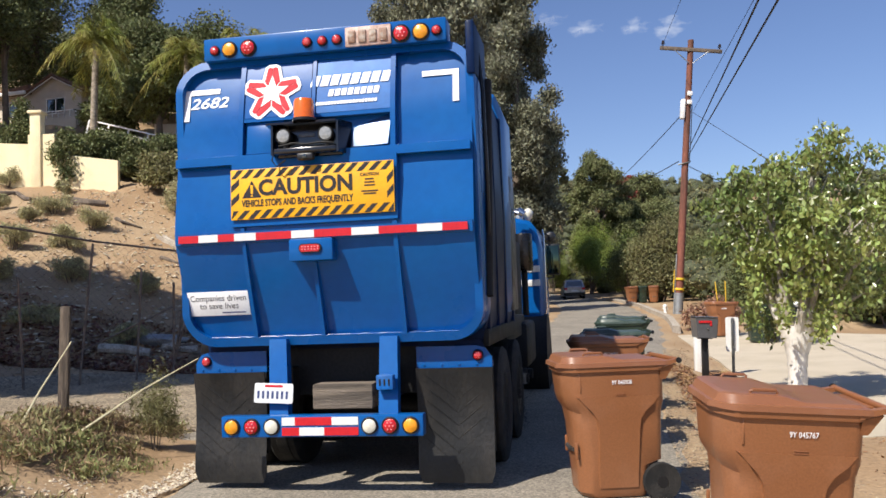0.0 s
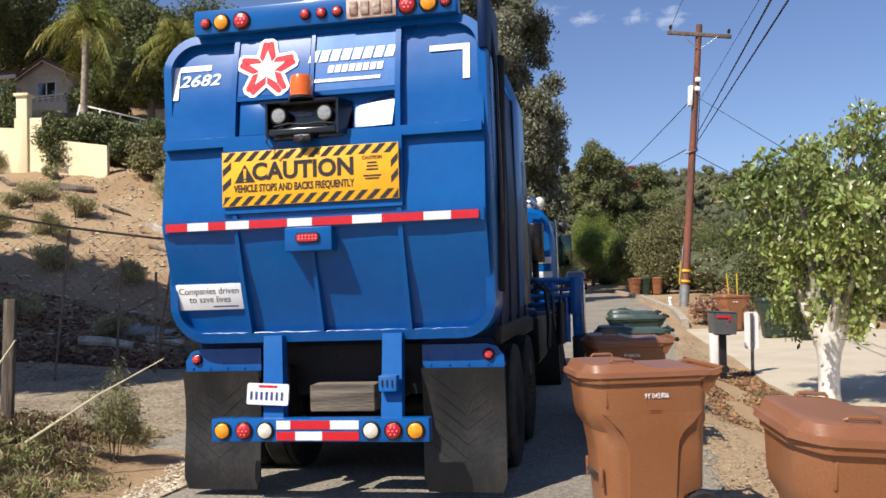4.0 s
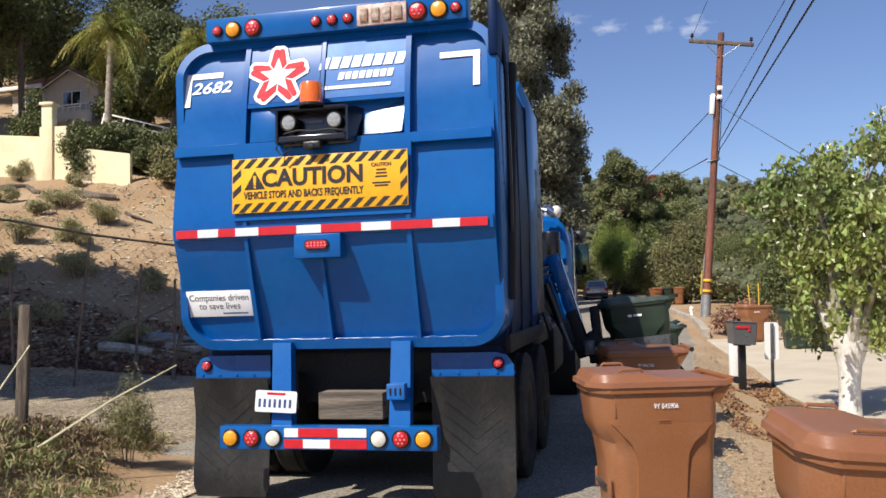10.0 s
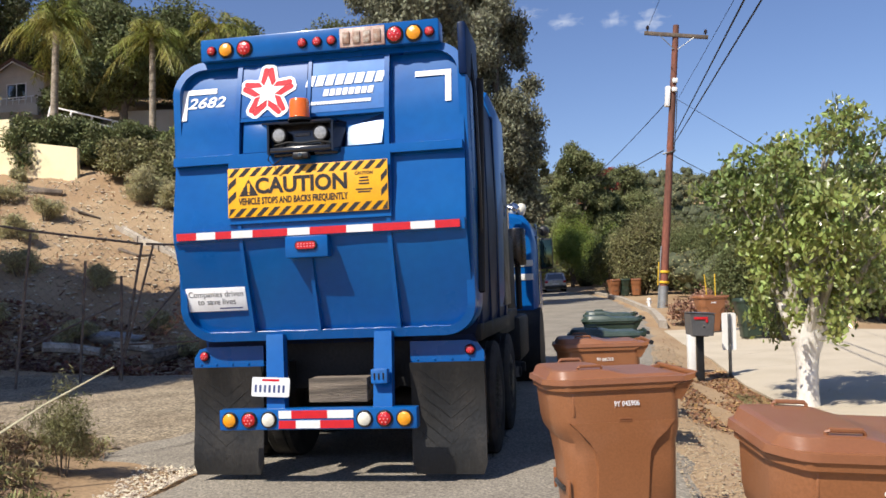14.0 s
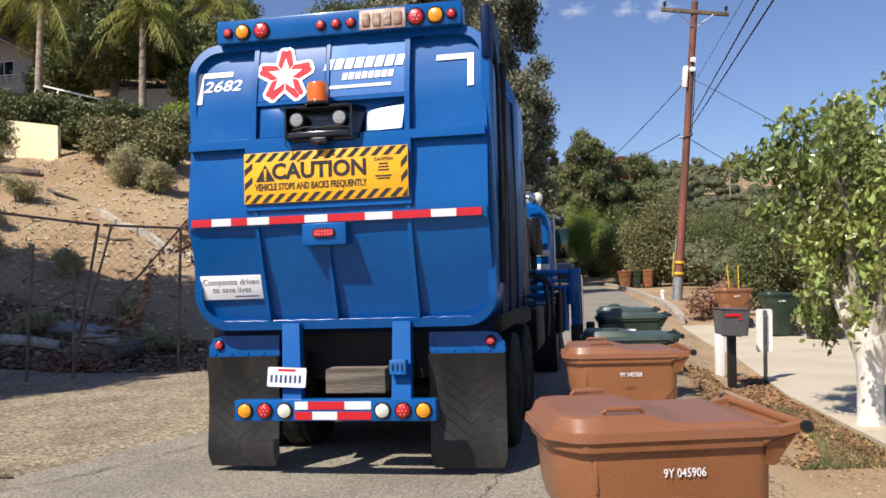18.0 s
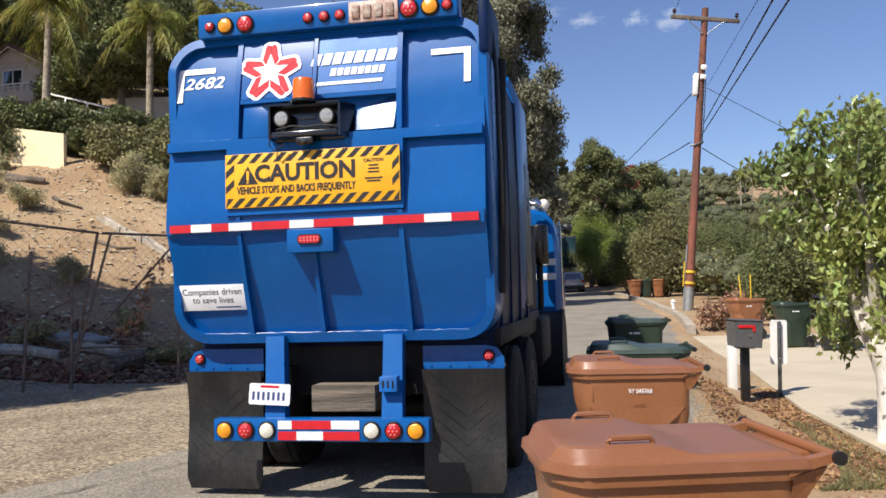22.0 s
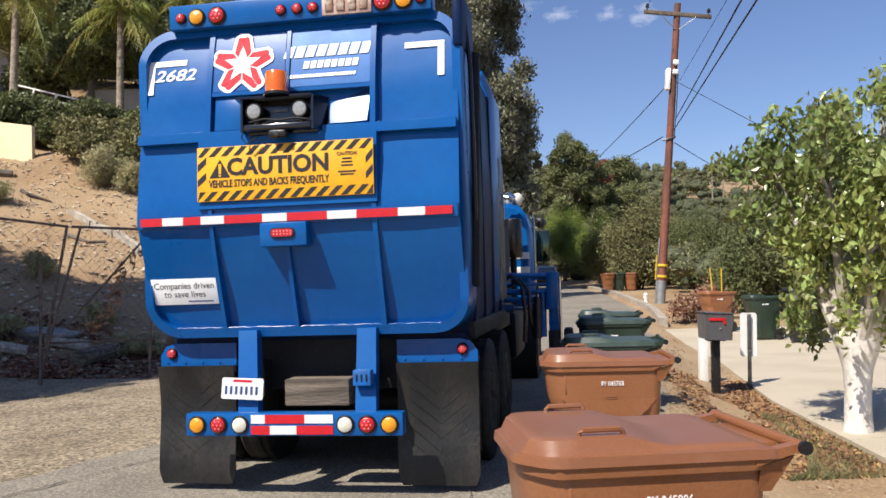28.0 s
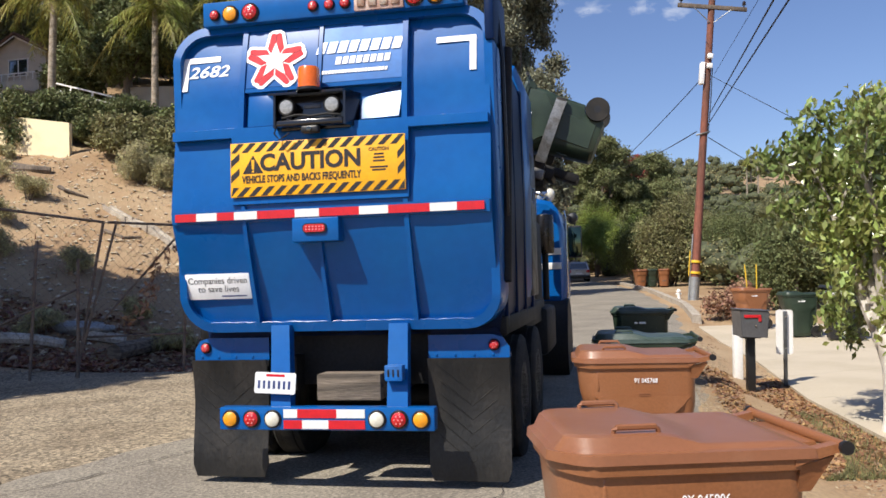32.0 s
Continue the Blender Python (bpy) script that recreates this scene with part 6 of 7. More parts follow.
def parked_car():
    x, y = 10.7, 69.5
    t = thing("parked_car", "grey-brown estate car parked on the far road", "car", at=pose(x, y, float(height(x, y)) + 0.02, 0, 0, -4))
    bm = bmesh.new()
    sec = lambda y, w, z0, z1: [(-w, y, z0), (w, y, z0), (w, y, (z0 + z1) / 2), (w * 0.95, y, z1), (-w * 0.95, y, z1), (-w, y, (z0 + z1) / 2)]
    loft(bm, [sec(0, 0.86, 0.35, 0.95), sec(0.15, 0.9, 0.25, 1.0), sec(3.3, 0.9, 0.25, 1.0), sec(4.4, 0.85, 0.3, 0.85)])
    part("body", bm, CAR_PAINT, t)
    bm = bmesh.new()
    loft(bm, [[(-0.84, 0.12, 1.0), (0.84, 0.12, 1.0), (0.84, 3.2, 1.0), (-0.84, 3.2, 1.0)], [(-0.68, 0.4, 1.55), (0.68, 0.4, 1.55), (0.68, 2.3, 1.55), (-0.68, 2.3, 1.55)], [(-0.6, 0.5, 1.6), (0.6, 0.5, 1.6), (0.6, 2.2, 1.6), (-0.6, 2.2, 1.6)]])
    part("cabin", bm, CAR_PAINT, t)
    bm = bmesh.new()
    loft(bm, [[(-0.70, 0.14, 1.06), (0.70, 0.14, 1.06), (0.70, 0.2, 1.06), (-0.7, 0.2, 1.06)], [(-0.6, 0.33, 1.48), (0.6, 0.33, 1.48), (0.6, 0.4, 1.48), (-0.6, 0.4, 1.48)]])
    part("rear_window", bm, GLASS, t)
    for s in (-1, 1):
        part("tail_lamp", new_box((s * 0.72 - 0.12, -0.02, 0.75), (s * 0.72 + 0.12, 0.05, 0.95), 0.02), LENS_RED, t)
        part("side_window", new_box((s * 0.76 - 0.04, 0.6, 1.06), (s * 0.76 + 0.04, 2.6, 1.42), 0.02), GLASS, t)
        for yy in (0.85, 3.45):
            hub = part("wheel", lathe([(0.2, -0.1), (0.2, 0.1)], 14, "x"), GREY_STEEL, t, at=pose(s * 0.8, yy, 0.31))
            part("tyre", lathe([(0.2, -0.1), (0.3, -0.11), (0.32, 0), (0.3, 0.11), (0.2, 0.1)], 18, "x"), RUBBER, hub)
    part("registration_plate", new_box((-0.26, -0.03, 0.62), (0.26, 0.02, 0.74), 0.01), PLATE, t)
    part("bumper", new_box((-0.88, -0.06, 0.3), (0.88, 0.15, 0.55), 0.04), BLACK_PLASTIC, t)


parked_car()


# ---- hillside: wall, house, palms, shrubs, fence ----
STUCCO = material("cream_stucco", (0.88, 0.77, 0.50), 0.9, vary=0.06, scale=1.2, fine=30, bump=0.2, tint=(0.80, 0.68, 0.43))
HOUSE_WALL = material("pale_house_stucco", (0.52, 0.46, 0.38), 0.9, vary=0.08, scale=1.5, fine=30, bump=0.15)
ROOF = material("brown_roof_tile", (0.16, 0.085, 0.055), 0.85, vary=0.25, scale=3, fine=14, bump=0.4, each=0.25)


def retaining_wall():
    pts = [(-34, 34.6), (-22, 33.6), (-16.4, 33.15), (-15.3, 33.05), (-12.7, 32.8)]
    tops = ((9.3, 8.75), (8.75, 8.3), (8.68, 8.66), (7.85, 7.45))
    w = tagged(new("wall_hillside"), "cream stucco retaining wall with pillars on the hillside", "wall", kind="structure")
    for k, ((xa, ya), (xb, yb)) in enumerate(zip(pts, pts[1:])):
        za, zb = float(height(xa, ya)), float(height(xb, yb))
        top_a, top_b = tops[k]
        bm = bmesh.new()
        loft(bm, [[(xa, ya - 0.12, za - 0.6), (xa, ya + 0.12, za - 0.6), (xa, ya + 0.12, top_a), (xa, ya - 0.12, top_a)], [(xb, yb - 0.12, zb - 0.6), (xb, yb + 0.12, zb - 0.6), (xb, yb + 0.12, top_b), (xb, yb - 0.12, top_b)]])
        part("wall_panel", bm, STUCCO, w)
    for (x, y), h in zip(((-16.05, 33.1), (-21.5, 33.5), (-20.5, 36.5)), (9.5, 9.9, 10.0)):
        part("pillar", new_box((x - 0.21, y - 0.21, float(height(x, y)) - 0.5), (x + 0.21, y + 0.21, h), 0.02), STUCCO, w)
        part("cap", new_box((x - 0.28, y - 0.28, h), (x + 0.28, y + 0.28, h + 0.12), 0.02), STUCCO, w)


retaining_wall()


def house():
    x, y = -20.6, 46.6
    t = thing("house", "pale stucco hillside house with a brown tiled gable roof", "house", at=pose(x, y, 12.0, 0, 0, -14) @ Matrix.Diagonal((0.66, 0.66, 0.66, 1)))
    part("wall", new_box((-6.0, -2.0, -2.5), (2.4, 3.0, 2.6), 0.02), HOUSE_WALL, t)
    bm = sheet(bmesh.new(), [(-2.6, 2.6), (2.4, 2.6), (-0.1, 3.85)], -2.0, 2.9)
    part("gable", bm, HOUSE_WALL, t)
    for s in (-1, 1):
        for k in range(8):
            a, b = k / 8, (k + 1) / 8
            fx = lambda u: -0.1 + s * (3.1 * u)
            fz = lambda u: 4.02 - 1.62 * u
            bm = bmesh.new()
            loft(bm, [[(fx(a), -2.5, fz(a)), (fx(a), 3.2, fz(a)), (fx(a), 3.2, fz(a) - 0.1), (fx(a), -2.5, fz(a) - 0.1)], [(fx(b), -2.5, fz(b) + 0.04), (fx(b), 3.2, fz(b) + 0.04), (fx(b), 3.2, fz(b) - 0.1), (fx(b), -2.5, fz(b) - 0.1)]])
            part("roof_course", bm, ROOF, t, smooth=0)
        part("fascia", new_tube([(-0.1, -2.52, 3.88), (-0.1 + s * 3.1, -2.52, 2.28)], 0.1, 4), ROOF, t)
        part("trim", new_tube([(-0.1, -2.44, 3.7), (-0.1 + s * 2.9, -2.44, 2.2)], 0.06, 4), WHITE_PAINT, t)
    part("eave", new_box((-8.2, -2.75, 2.45), (-2.5, -2.55, 2.75), 0.02), WHITE_PAINT, t)
    part("balcony_wall", new_box((-2.0, -3.0, -1.2), (2.6, -2.8, 0.1), 0.02), HOUSE_WALL, t)
    for k in range(9):
        part("baluster", new_box((-1.95 + 0.56 * k, -2.93, 0.1), (-1.89 + 0.56 * k, -2.87, 0.62), 0.008), WHITE_PAINT, t)
    part("rail", new_box((-2.0, -2.95, 0.62), (2.6, -2.85, 0.7), 0.01), WHITE_PAINT, t)
    part("roof", sheet(bmesh.new(), [(-6.6, 2.55), (-2.4, 2.55), (-2.4, 3.3), (-6.6, 2.9)], -2.4, 3.2), ROOF, t)
    for x0 in (-0.9, -4.6):
        w = part("window", new_box((x0, -2.03, 0.75), (x0 + 1.7, -1.95, 1.95), 0.01), GLASS, t)
        for a in (x0 - 0.05, x0 + 0.83, x0 + 1.68):
            part("frame", new_box((a, -2.07, 0.7), (a + 0.07, -1.97, 2.0), 0.01), WHITE_PAINT, w)
        for z in (0.68, 1.96):
            part("sill", new_box((x0 - 0.08, -2.09, z), (x0 + 1.78, -1.97, z + 0.07), 0.01), WHITE_PAINT, w)


house()


def white_fence():
    t = thing("terrace_fence", "white rail fence on a pale terrace wall", "fence")
    part("terrace_wall", new_box((-0.1, -0.15, -1.6), (5.2, 0.15, 0.0), 0.02), HOUSE_WALL, t)
    for k in range(6):
        part("post", new_box((k - 0.04, -0.04, 0), (k + 0.04, 0.04, 0.95), 0.01), WHITE_PAINT, t)
    for z in (0.3, 0.6, 0.9):
        part("rail", new_box((0, -0.03, z), (5.1, 0.03, z + 0.07), 0.01), WHITE_PAINT, t)
    t.matrix_basis = pose(-17.4, 40.7, 10.05, 0, 15, 0)
    return t


white_fence()
thing("garden_wall", "pale sunlit garden wall behind dark trees", "wall", bm=new_box((-14.4, 41.9, 8.6), (-10.4, 42.2, 10.9), 0.02), mat=HOUSE_WALL)
PALM_BARK = material("fibrous_palm_bark", (0.36, 0.30, 0.23), 0.95, vary=0.35, scale=4, fine=18, bump=0.7, stretch=(1, 1, 2.2), tint=(0.22, 0.18, 0.13))


def palm(label, x, y, z0, h, seed, lean=0.0, fr=2.7, n=26):
    t = thing("palm_tree", label, "palm tree", "palm trees on the hillside", at=pose(x, y, z0))
    bm = bmesh.new()
    tube(bm, [(0, 0, -0.4), (lean * 0.3, 0, h * 0.4), (lean, 0, h)], 0.18, 12, 0.13)
    part("trunk", bm, PALM_BARK, t)
    rp = random.Random(seed)
    for k in range(n):
        a = k * 2.4 + rp.uniform(-0.2, 0.2)
        up = rp.uniform(-0.35, 1.3)
        L = fr * rp.uniform(0.7, 1.1)
        pts = []
        for j in range(9):
            s = j / 8
            rr = L * s * math.cos(up) * (1 - 0.12 * s)
            zz = h + L * s * math.sin(up) - 1.5 * L * 0.5 * s * s
            pts.append(Vector((lean + rr * math.cos(a), rr * math.sin(a), zz)))
        bm = bmesh.new()
        tube(bm, pts, 0.025, 4, 0.006)
        side = Vector((-math.sin(a), math.cos(a), 0))
        for j in range(1, 9):
            for q in range(7):
                s = (j - 1 + q / 7) / 8
                p = pts[j - 1].lerp(pts[j], q / 7)
                for sg in (-1, 1):
                    ln = 0.72 * math.sin(math.pi * min(1, 0.15 + s * 0.85)) + 0.12
                    if rp.random() < 0.12:
                        continue
                    ln *= rp.uniform(0.75, 1.1)
                    ahead = (pts[j] - pts[j - 1]).normalized()
                    e = p + side * sg * ln * rp.uniform(0.3, 0.7) + ahead * ln * rp.uniform(0.35, 0.7) + Vector((0, 0, ln * rp.uniform(-0.95, 0.05)))
                    d = ahead * 0.026 + Vector((0, 0, rp.uniform(-0.012, 0.012)))
                    bm.faces.new([bm.verts.new(p - d), bm.verts.new(p + d), bm.verts.new(e + d * 0.3), bm.verts.new(e - d * 0.3)])
        part("frond", bm, PALM_LEAF, t, smooth=0)
    return t


palm("feather palm with arching fronds above the wall", -16.0, 38.3, 8.6, 5.6, 3, 0.2, 2.9, 20)
palm("feather palm beside dark trees on the hill", -12.1, 39.6, 7.6, 6.1, 4, 0.1, 2.9, 20)
palm("feather palm behind the house garden", -10.9, 47.0, 9.5, 7.0, 5, 0.1, 3.1, 20)
for k, (x, y, w, h0, h1) in enumerate(((-13.9, 41.2, 1.7, 2.3, 4.6), (-17.0, 42.8, 1.4, 0.3, 4.0), (-9.4, 41.0, 1.6, 1.6, 4.6), (-15.6, 46.0, 2.2, 2.0, 5.4), (-24.6, 38.0, 2.6, 4.5, 10.0), (-8.6, 44.5, 2.2, 1.2, 4.4), (-17.4, 49.0, 2.6, 1.5, 5.0), (-13.8, 50, 3.0, 1.5, 5.2), (-10.5, 52.5, 2.6, 1.2, 4.6), (-21, 54, 3.0, 3, 8.5), (-27, 40, 3.2, 2, 9), (-6, 60, 3.0, 1, 5.0), (-29, 50, 3.2, 3, 12), (-22.8, 43.6, 2.7, 4.8, 10.0), (-26.5, 55, 3.8, 0.5, 9.0), (-31, 56, 3.8, 0.5, 10.0), (-22.8, 57, 3.2, 0.5, 6.5), (-18.5, 57, 3.0, 0.5, 4.5))):
    b = blobs_for(random.Random(120 + k), w, h0, h1, 14, w * 0.5)
    tree("dense dark green garden tree on the hill", x, y, b, 32000, 0.1, LEAF_OAK, 0.2, "garden trees on the hill", seed=130 + k)
# Trees left of the view, added for the shade at the slope's foot.
for k, (x, y, w, h, r) in enumerate(((-10.9, 14.9, 2.3, 12.8, 1.3), (-13.6, 15.4, 2.4, 12.8, 1.3), (-16.4, 15.9, 2.4, 12.8, 1.3), (-11.3, 11.7, 1.5, 12.4, 1.0), (-14.2, 12.2, 1.6, 12.4, 1.0))):
    b = blobs_for(random.Random(150 + k), w, h * 0.6, h, 30, r)
    tree("tall unseen tree added to shade the side drive", x, y, b, 22000, 0.2, LEAF_OAK, 0.3, "shady trees by the drive", seed=150 + k, droop=0.8, long=2.4)
for k, (x, y, w, h, m, lab) in enumerate(((-11.6, 35.6, 1.9, 1.4, LEAF_OAK, "dark hedge above the wall"), (-14.8, 36.4, 1.9, 1.3, LEAF_OAK, "dark hedge above the wall"), (-10.0, 38.5, 2.0, 1.3, LEAF_BRIGHT, "green hedge above the slope"),
                                          (-17.4, 34.6, 1.15, 3.0, LEAF_OAK, "tall dark shrub behind the pillar"), (-14.9, 33.5, 1.4, 2.3, LEAF_OAK, "dark shrub spilling over the wall"), (-14.2, 34.6, 1.2, 2.0, LEAF_OAK, "dark shrub spilling over the wall"), (-9.6, 34.6, 1.8, 1.4, LEAF_OLIVE, "tangled hedge at the slope's top"), (-7.6, 40.5, 2.1, 2.2, LEAF_BRIGHT, "green hedge above the slope"), (-10.6, 33.0, 1.5, 1.7, LEAF_OLIVE, "rounded grey-green shrub on the slope"), (-9.2, 32.4, 1.3, 1.5, LEAF_OLIVE, "rounded grey-green shrub on the slope"),
                                          (-21.0, 33.2, 1.9, 2.4, LEAF_OAK, "dark shrub behind the wall"), (-12.6, 34.6, 1.3, 1.7, LEAF_OAK, "dark shrub at the wall's end"), (-5.0, 42, 2.2, 2.5, LEAF_BRIGHT, "green hedge above the slope"), (-9.6, 36, 1.6, 1.4, LEAF_OAK, "dark shrub on the slope"))):
    bush(lab, x, y, w, h, 15000, 0.07, m, 170 + k, "hillside shrubs", base=float(height(x, y)) + (0.3 if y < 36.9 and x > -16 and m is LEAF_OAK and k < 2 else 0))
SCRUB = ((-17.2, 33.0, 1.2, 0.9), (-14.5, 31.9, 0.6, 0.7), (-13.5, 29.1, 1.5, 0.8), (-13.9, 27.9, 1.0, 0.5), (-11.7, 27.7, 1.3, 0.8), (-11.6, 25.8, 1.3, 0.8), (-13.0, 25.3, 1.3, 0.9), (-10.5, 23.6, 1.4, 0.8),
         (-8.4, 23.3, 1.0, 0.75), (-9.4, 30.6, 1.9, 1.35), (-8.4, 30.4, 1.2, 1.0), (-15.3, 26.6, 1.2, 0.8), (-12.2, 22.6, 1.1, 0.7), (-6.2, 21.6, 0.9, 0.6), (-15.8, 29.4, 1.0, 0.6), (-10.0, 20.4, 1.2, 0.6), (-7.6, 20.2, 1.0, 0.55), (-5.0, 20.0, 0.9, 0.5))
for k, (x, y, wide, tall) in enumerate(SCRUB):
    big = tall > 0.9
    bush("rounded grey-green shrub on the bare slope" if big else "wispy dry sage scrub on the slope", x, y, wide * 0.62, tall, 9000 if big else 3600, 0.02, LEAF_SCRUB, 200 + k, "sage scrub on the slope", name="scrub", n=14 if big else 9, long=6.0)

RUST = material("rusty_steel", (0.12, 0.09, 0.075), 0.85, vary=0.35, scale=8, fine=50, bump=0.3, tint=(0.2, 0.15, 0.11))


def fence():
    t = thing("chain_link_fence", "sagging rusty chain-link fence with leaning posts", "fence")
    gz = lambda x, y: float(height(x, y))
    posts = [((-9.6, 15.2), (-9.55, 15.2, 2.45)), ((-8.0, 15.9), (-8.0, 15.7, 2.2)), ((-7.2, 16.4), (-6.92, 16.5, 2.85)), ((-6.3, 17.0), (-6.15, 17.0, 2.35)), ((-5.75, 17.4), (-5.25, 17.45, 2.68)), ((-5.6, 17.2), (-5.55, 17.15, 2.05)), ((-4.1, 17.9), (-4.0, 17.9, 2.6))]
    for (x, y), tip in posts:
        part("post", new_tube([(x, y, gz(x, y) - 0.2), tip], 0.026, 8), RUST, t)
    part("top_rail", new_tube([(-11, 14.6, 3.6), (-8.0, 15.7, 3.12), (-6.92, 16.5, 2.9), (-5.25, 17.45, 2.66)], 0.022, 8), RUST, t)
    part("gate_rail", new_tube([(-5.2, 17.5, 2.66), (-4.0, 17.9, 2.6), (-2.5, 18.4, 2.55)], 0.022, 8), RUST, t)
    part("gate_rail", new_tube([(-5.7, 17.5, 0.75), (-4.0, 17.9, 0.75)], 0.018, 8), RUST, t)
    part("gate_stile", new_tube([(-5.05, 17.5, 2.66), (-5.62, 17.4, 0.5)], 0.022, 8), RUST, t)
    part("brace", new_tube([(-5.3, 17.45, 1.0), (-4.05, 17.9, 2.55), (-3.7, 18.0, 3.0)], 0.018, 8), RUST, t)
    part("brace", new_tube([(-7.3, 16.6, 0.7), (-5.6, 17.2, 1.55)], 0.018, 8), RUST, t)
    # wire mesh
    bm = bmesh.new()

    def mesh_panel(p00, p10, p01, p11, step=0.16):
        p00, p10, p01, p11 = map(Vector, (p00, p10, p01, p11))
        w, h = (p10 - p00).length, (p01 - p00).length
        pt = lambda u, v: p00.lerp(p10, u).lerp(p01.lerp(p11, u), v)
        n = int((w + h) / step)
        for k in range(1, n):
            for sg in (1, -1):
                d = k * step
                u0, v0 = (d / w, 0.0) if d < w else (1.0, (d - w) / h)
                u1, v1 = (0.0, d / h) if d < h else ((d - h) / w, 1.0)
                if sg < 0:
                    u0, u1 = 1 - u0, 1 - u1
                a, b = pt(u0, v0), pt(u1, v1)
                if (a - b).length > 0.05:
                    tube(bm, [a, (a + b) / 2 + Vector((0, 0.03, 0)), b], 0.0022, 3, caps=False)
    mesh_panel((-9.6, 15.2, gz(-9.6, 15.2) + 0.1), (-7.2, 16.4, gz(-7.2, 16.4) + 0.1), (-9.5, 15.2, 3.3), (-6.95, 16.5, 2.85))
    mesh_panel((-7.1, 16.4, gz(-7.1, 16.4) + 0.1), (-5.75, 17.4, gz(-5.75, 17.4) + 0.1), (-6.9, 16.5, 2.85), (-5.3, 17.45, 2.62))
    mesh_panel((-5.6, 17.4, 0.6), (-4.1, 17.9, 0.6), (-5.1, 17.5, 2.62), (-4.0, 17.9, 2.58))
    part("wire_mesh", bm, RUST, t)


fence()
VINE = []
for k in range(14):
    u = k / 13
    VINE.append((-4.9 + 1.1 * u + 0.12 * math.sin(9 * u), 17.5 + 0.3 * u, 1.0 + 1.7 * u, 0.16, 0.1, 0.16))
    VINE.append((-3.7 + 0.2 * math.sin(7 * u), 17.95, 1.2 + 1.5 * u, 0.12, 0.08, 0.14))
tagged(new("vine", leaf_cloud("vine", VINE, 420, 0.05, LEAF_DRY, 2.2, 0.5, 0.6, 12)), "dry creeper hanging on the fence", "vine", kind="stuff")
POST_WOOD = material("dark_weathered_post", (0.15, 0.115, 0.085), 0.9, vary=0.25, scale=6, fine=30, bump=0.4, tint=(0.085, 0.065, 0.05), stretch=(5, 5, 0.5))
thing("timber_post", "weathered grey timber post at the side drive", "post", at=pose(-3.71, 8.1, float(height(-3.71, 8.1)), 0, 2.0, 12), bm=new_box((-0.045, -0.045, -0.3), (0.045, 0.045, 1.22), 0.01), mat=POST_WOOD)
REED = material("pale_dry_cane", (0.62, 0.56, 0.36), 0.7, vary=0.15, scale=8, bump=0.05)
for a, b in (((-3.95, 7.6, 0.35), (-3.55, 7.95, 1.22)), ((-3.35, 7.7, 0.42), (-2.55, 8.6, 0.98))):
    thing("cane", "pale dry cane leaning by the timber post", "cane", "dry canes", bm=new_tube([a, (Vector(a) + Vector(b)) / 2 + Vector((0, 0, 0.03)), b], 0.012, 6, 0.006), mat=REED)


# ---- loose stuff on the ground ----
def scatter(name, label, category, mat, n, area, size, seed, kind="stuff", stones=True, long=1.6, lift=0.0):
    """Small stones or leaves strewn over an area: a function of two random numbers to x and y."""
    rg = np.random.default_rng(seed)
    u = rg.random((n, 2))
    P = np.array([area(a, b) for a, b in u])
    Z = height(P[:, 0], P[:, 1]) + lift
    s = size * (0.4 + 1.2 * rg.random(n) ** 2)
    if stones:
        octa = np.array([(1, 0, 0), (0, 1, 0), (-1, 0, 0), (0, -1, 0), (0, 0, 0.75), (0, 0, -0.6)], float)
        tri = np.array([(0, 1, 4), (1, 2, 4), (2, 3, 4), (3, 0, 4), (1, 0, 5), (2, 1, 5), (3, 2, 5), (0, 3, 5)])
        jit = 0.7 + 0.6 * rg.random((n, 6, 1))
        ang = rg.random(n) * 6.28
        c, sn = np.cos(ang), np.sin(ang)
        V = octa[None] * jit * s[:, None, None]
        V = np.stack([V[:, :, 0] * c[:, None] - V[:, :, 1] * sn[:, None], V[:, :, 0] * sn[:, None] + V[:, :, 1] * c[:, None], V[:, :, 2] * 0.7], 2)
        V = V + np.stack([P[:, 0], P[:, 1], Z + s * 0.15], 1)[:, None]
        F = (tri[None] + 6 * np.arange(n)[:, None, None]).reshape(-1, 3)
        me = fast_mesh(name, V.reshape(-1, 3), F, mat)
    else:
        rg2 = np.random.default_rng(seed + 1)
        d = rg2.normal(size=(n, 3)) * (1, 1, 0.35)
        d /= np.linalg.norm(d, axis=1)[:, None]
        b = np.cross(d, rg2.normal(size=(n, 3)) * 0.3 + (0, 0, 1))
        b /= np.linalg.norm(b, axis=1)[:, None]
        c = np.stack([P[:, 0], P[:, 1], Z + size * 0.25], 1)
        V = np.stack([c - d * s[:, None] * long / 2, c + b * s[:, None] / 2, c + d * s[:, None] * long / 2, c - b * s[:, None] / 2], 1).reshape(-1, 3)
        me = fast_mesh(name, V, np.arange(n * 4).reshape(-1, 4), mat)
    return tagged(new(name, me), label, category, kind=kind)


PALE_STONE = material("bleached_stone", (0.52, 0.44, 0.33), 0.9, vary=0.2, scale=8, fine=40, bump=0.2, island=0.35)
STONE = material("pale_stone", (0.33, 0.255, 0.17), 0.9, vary=0.2, scale=8, fine=40, bump=0.2, island=0.3)
LITTER = leaf_mat("fallen_dry_leaf", (0.30, 0.17, 0.085), (0.22, 0.12, 0.06), 0.45, 0.05)
re_ = lambda y: float(edge(RIGHT_EDGE, y))
le_ = lambda y: float(edge(LEFT_EDGE, y))
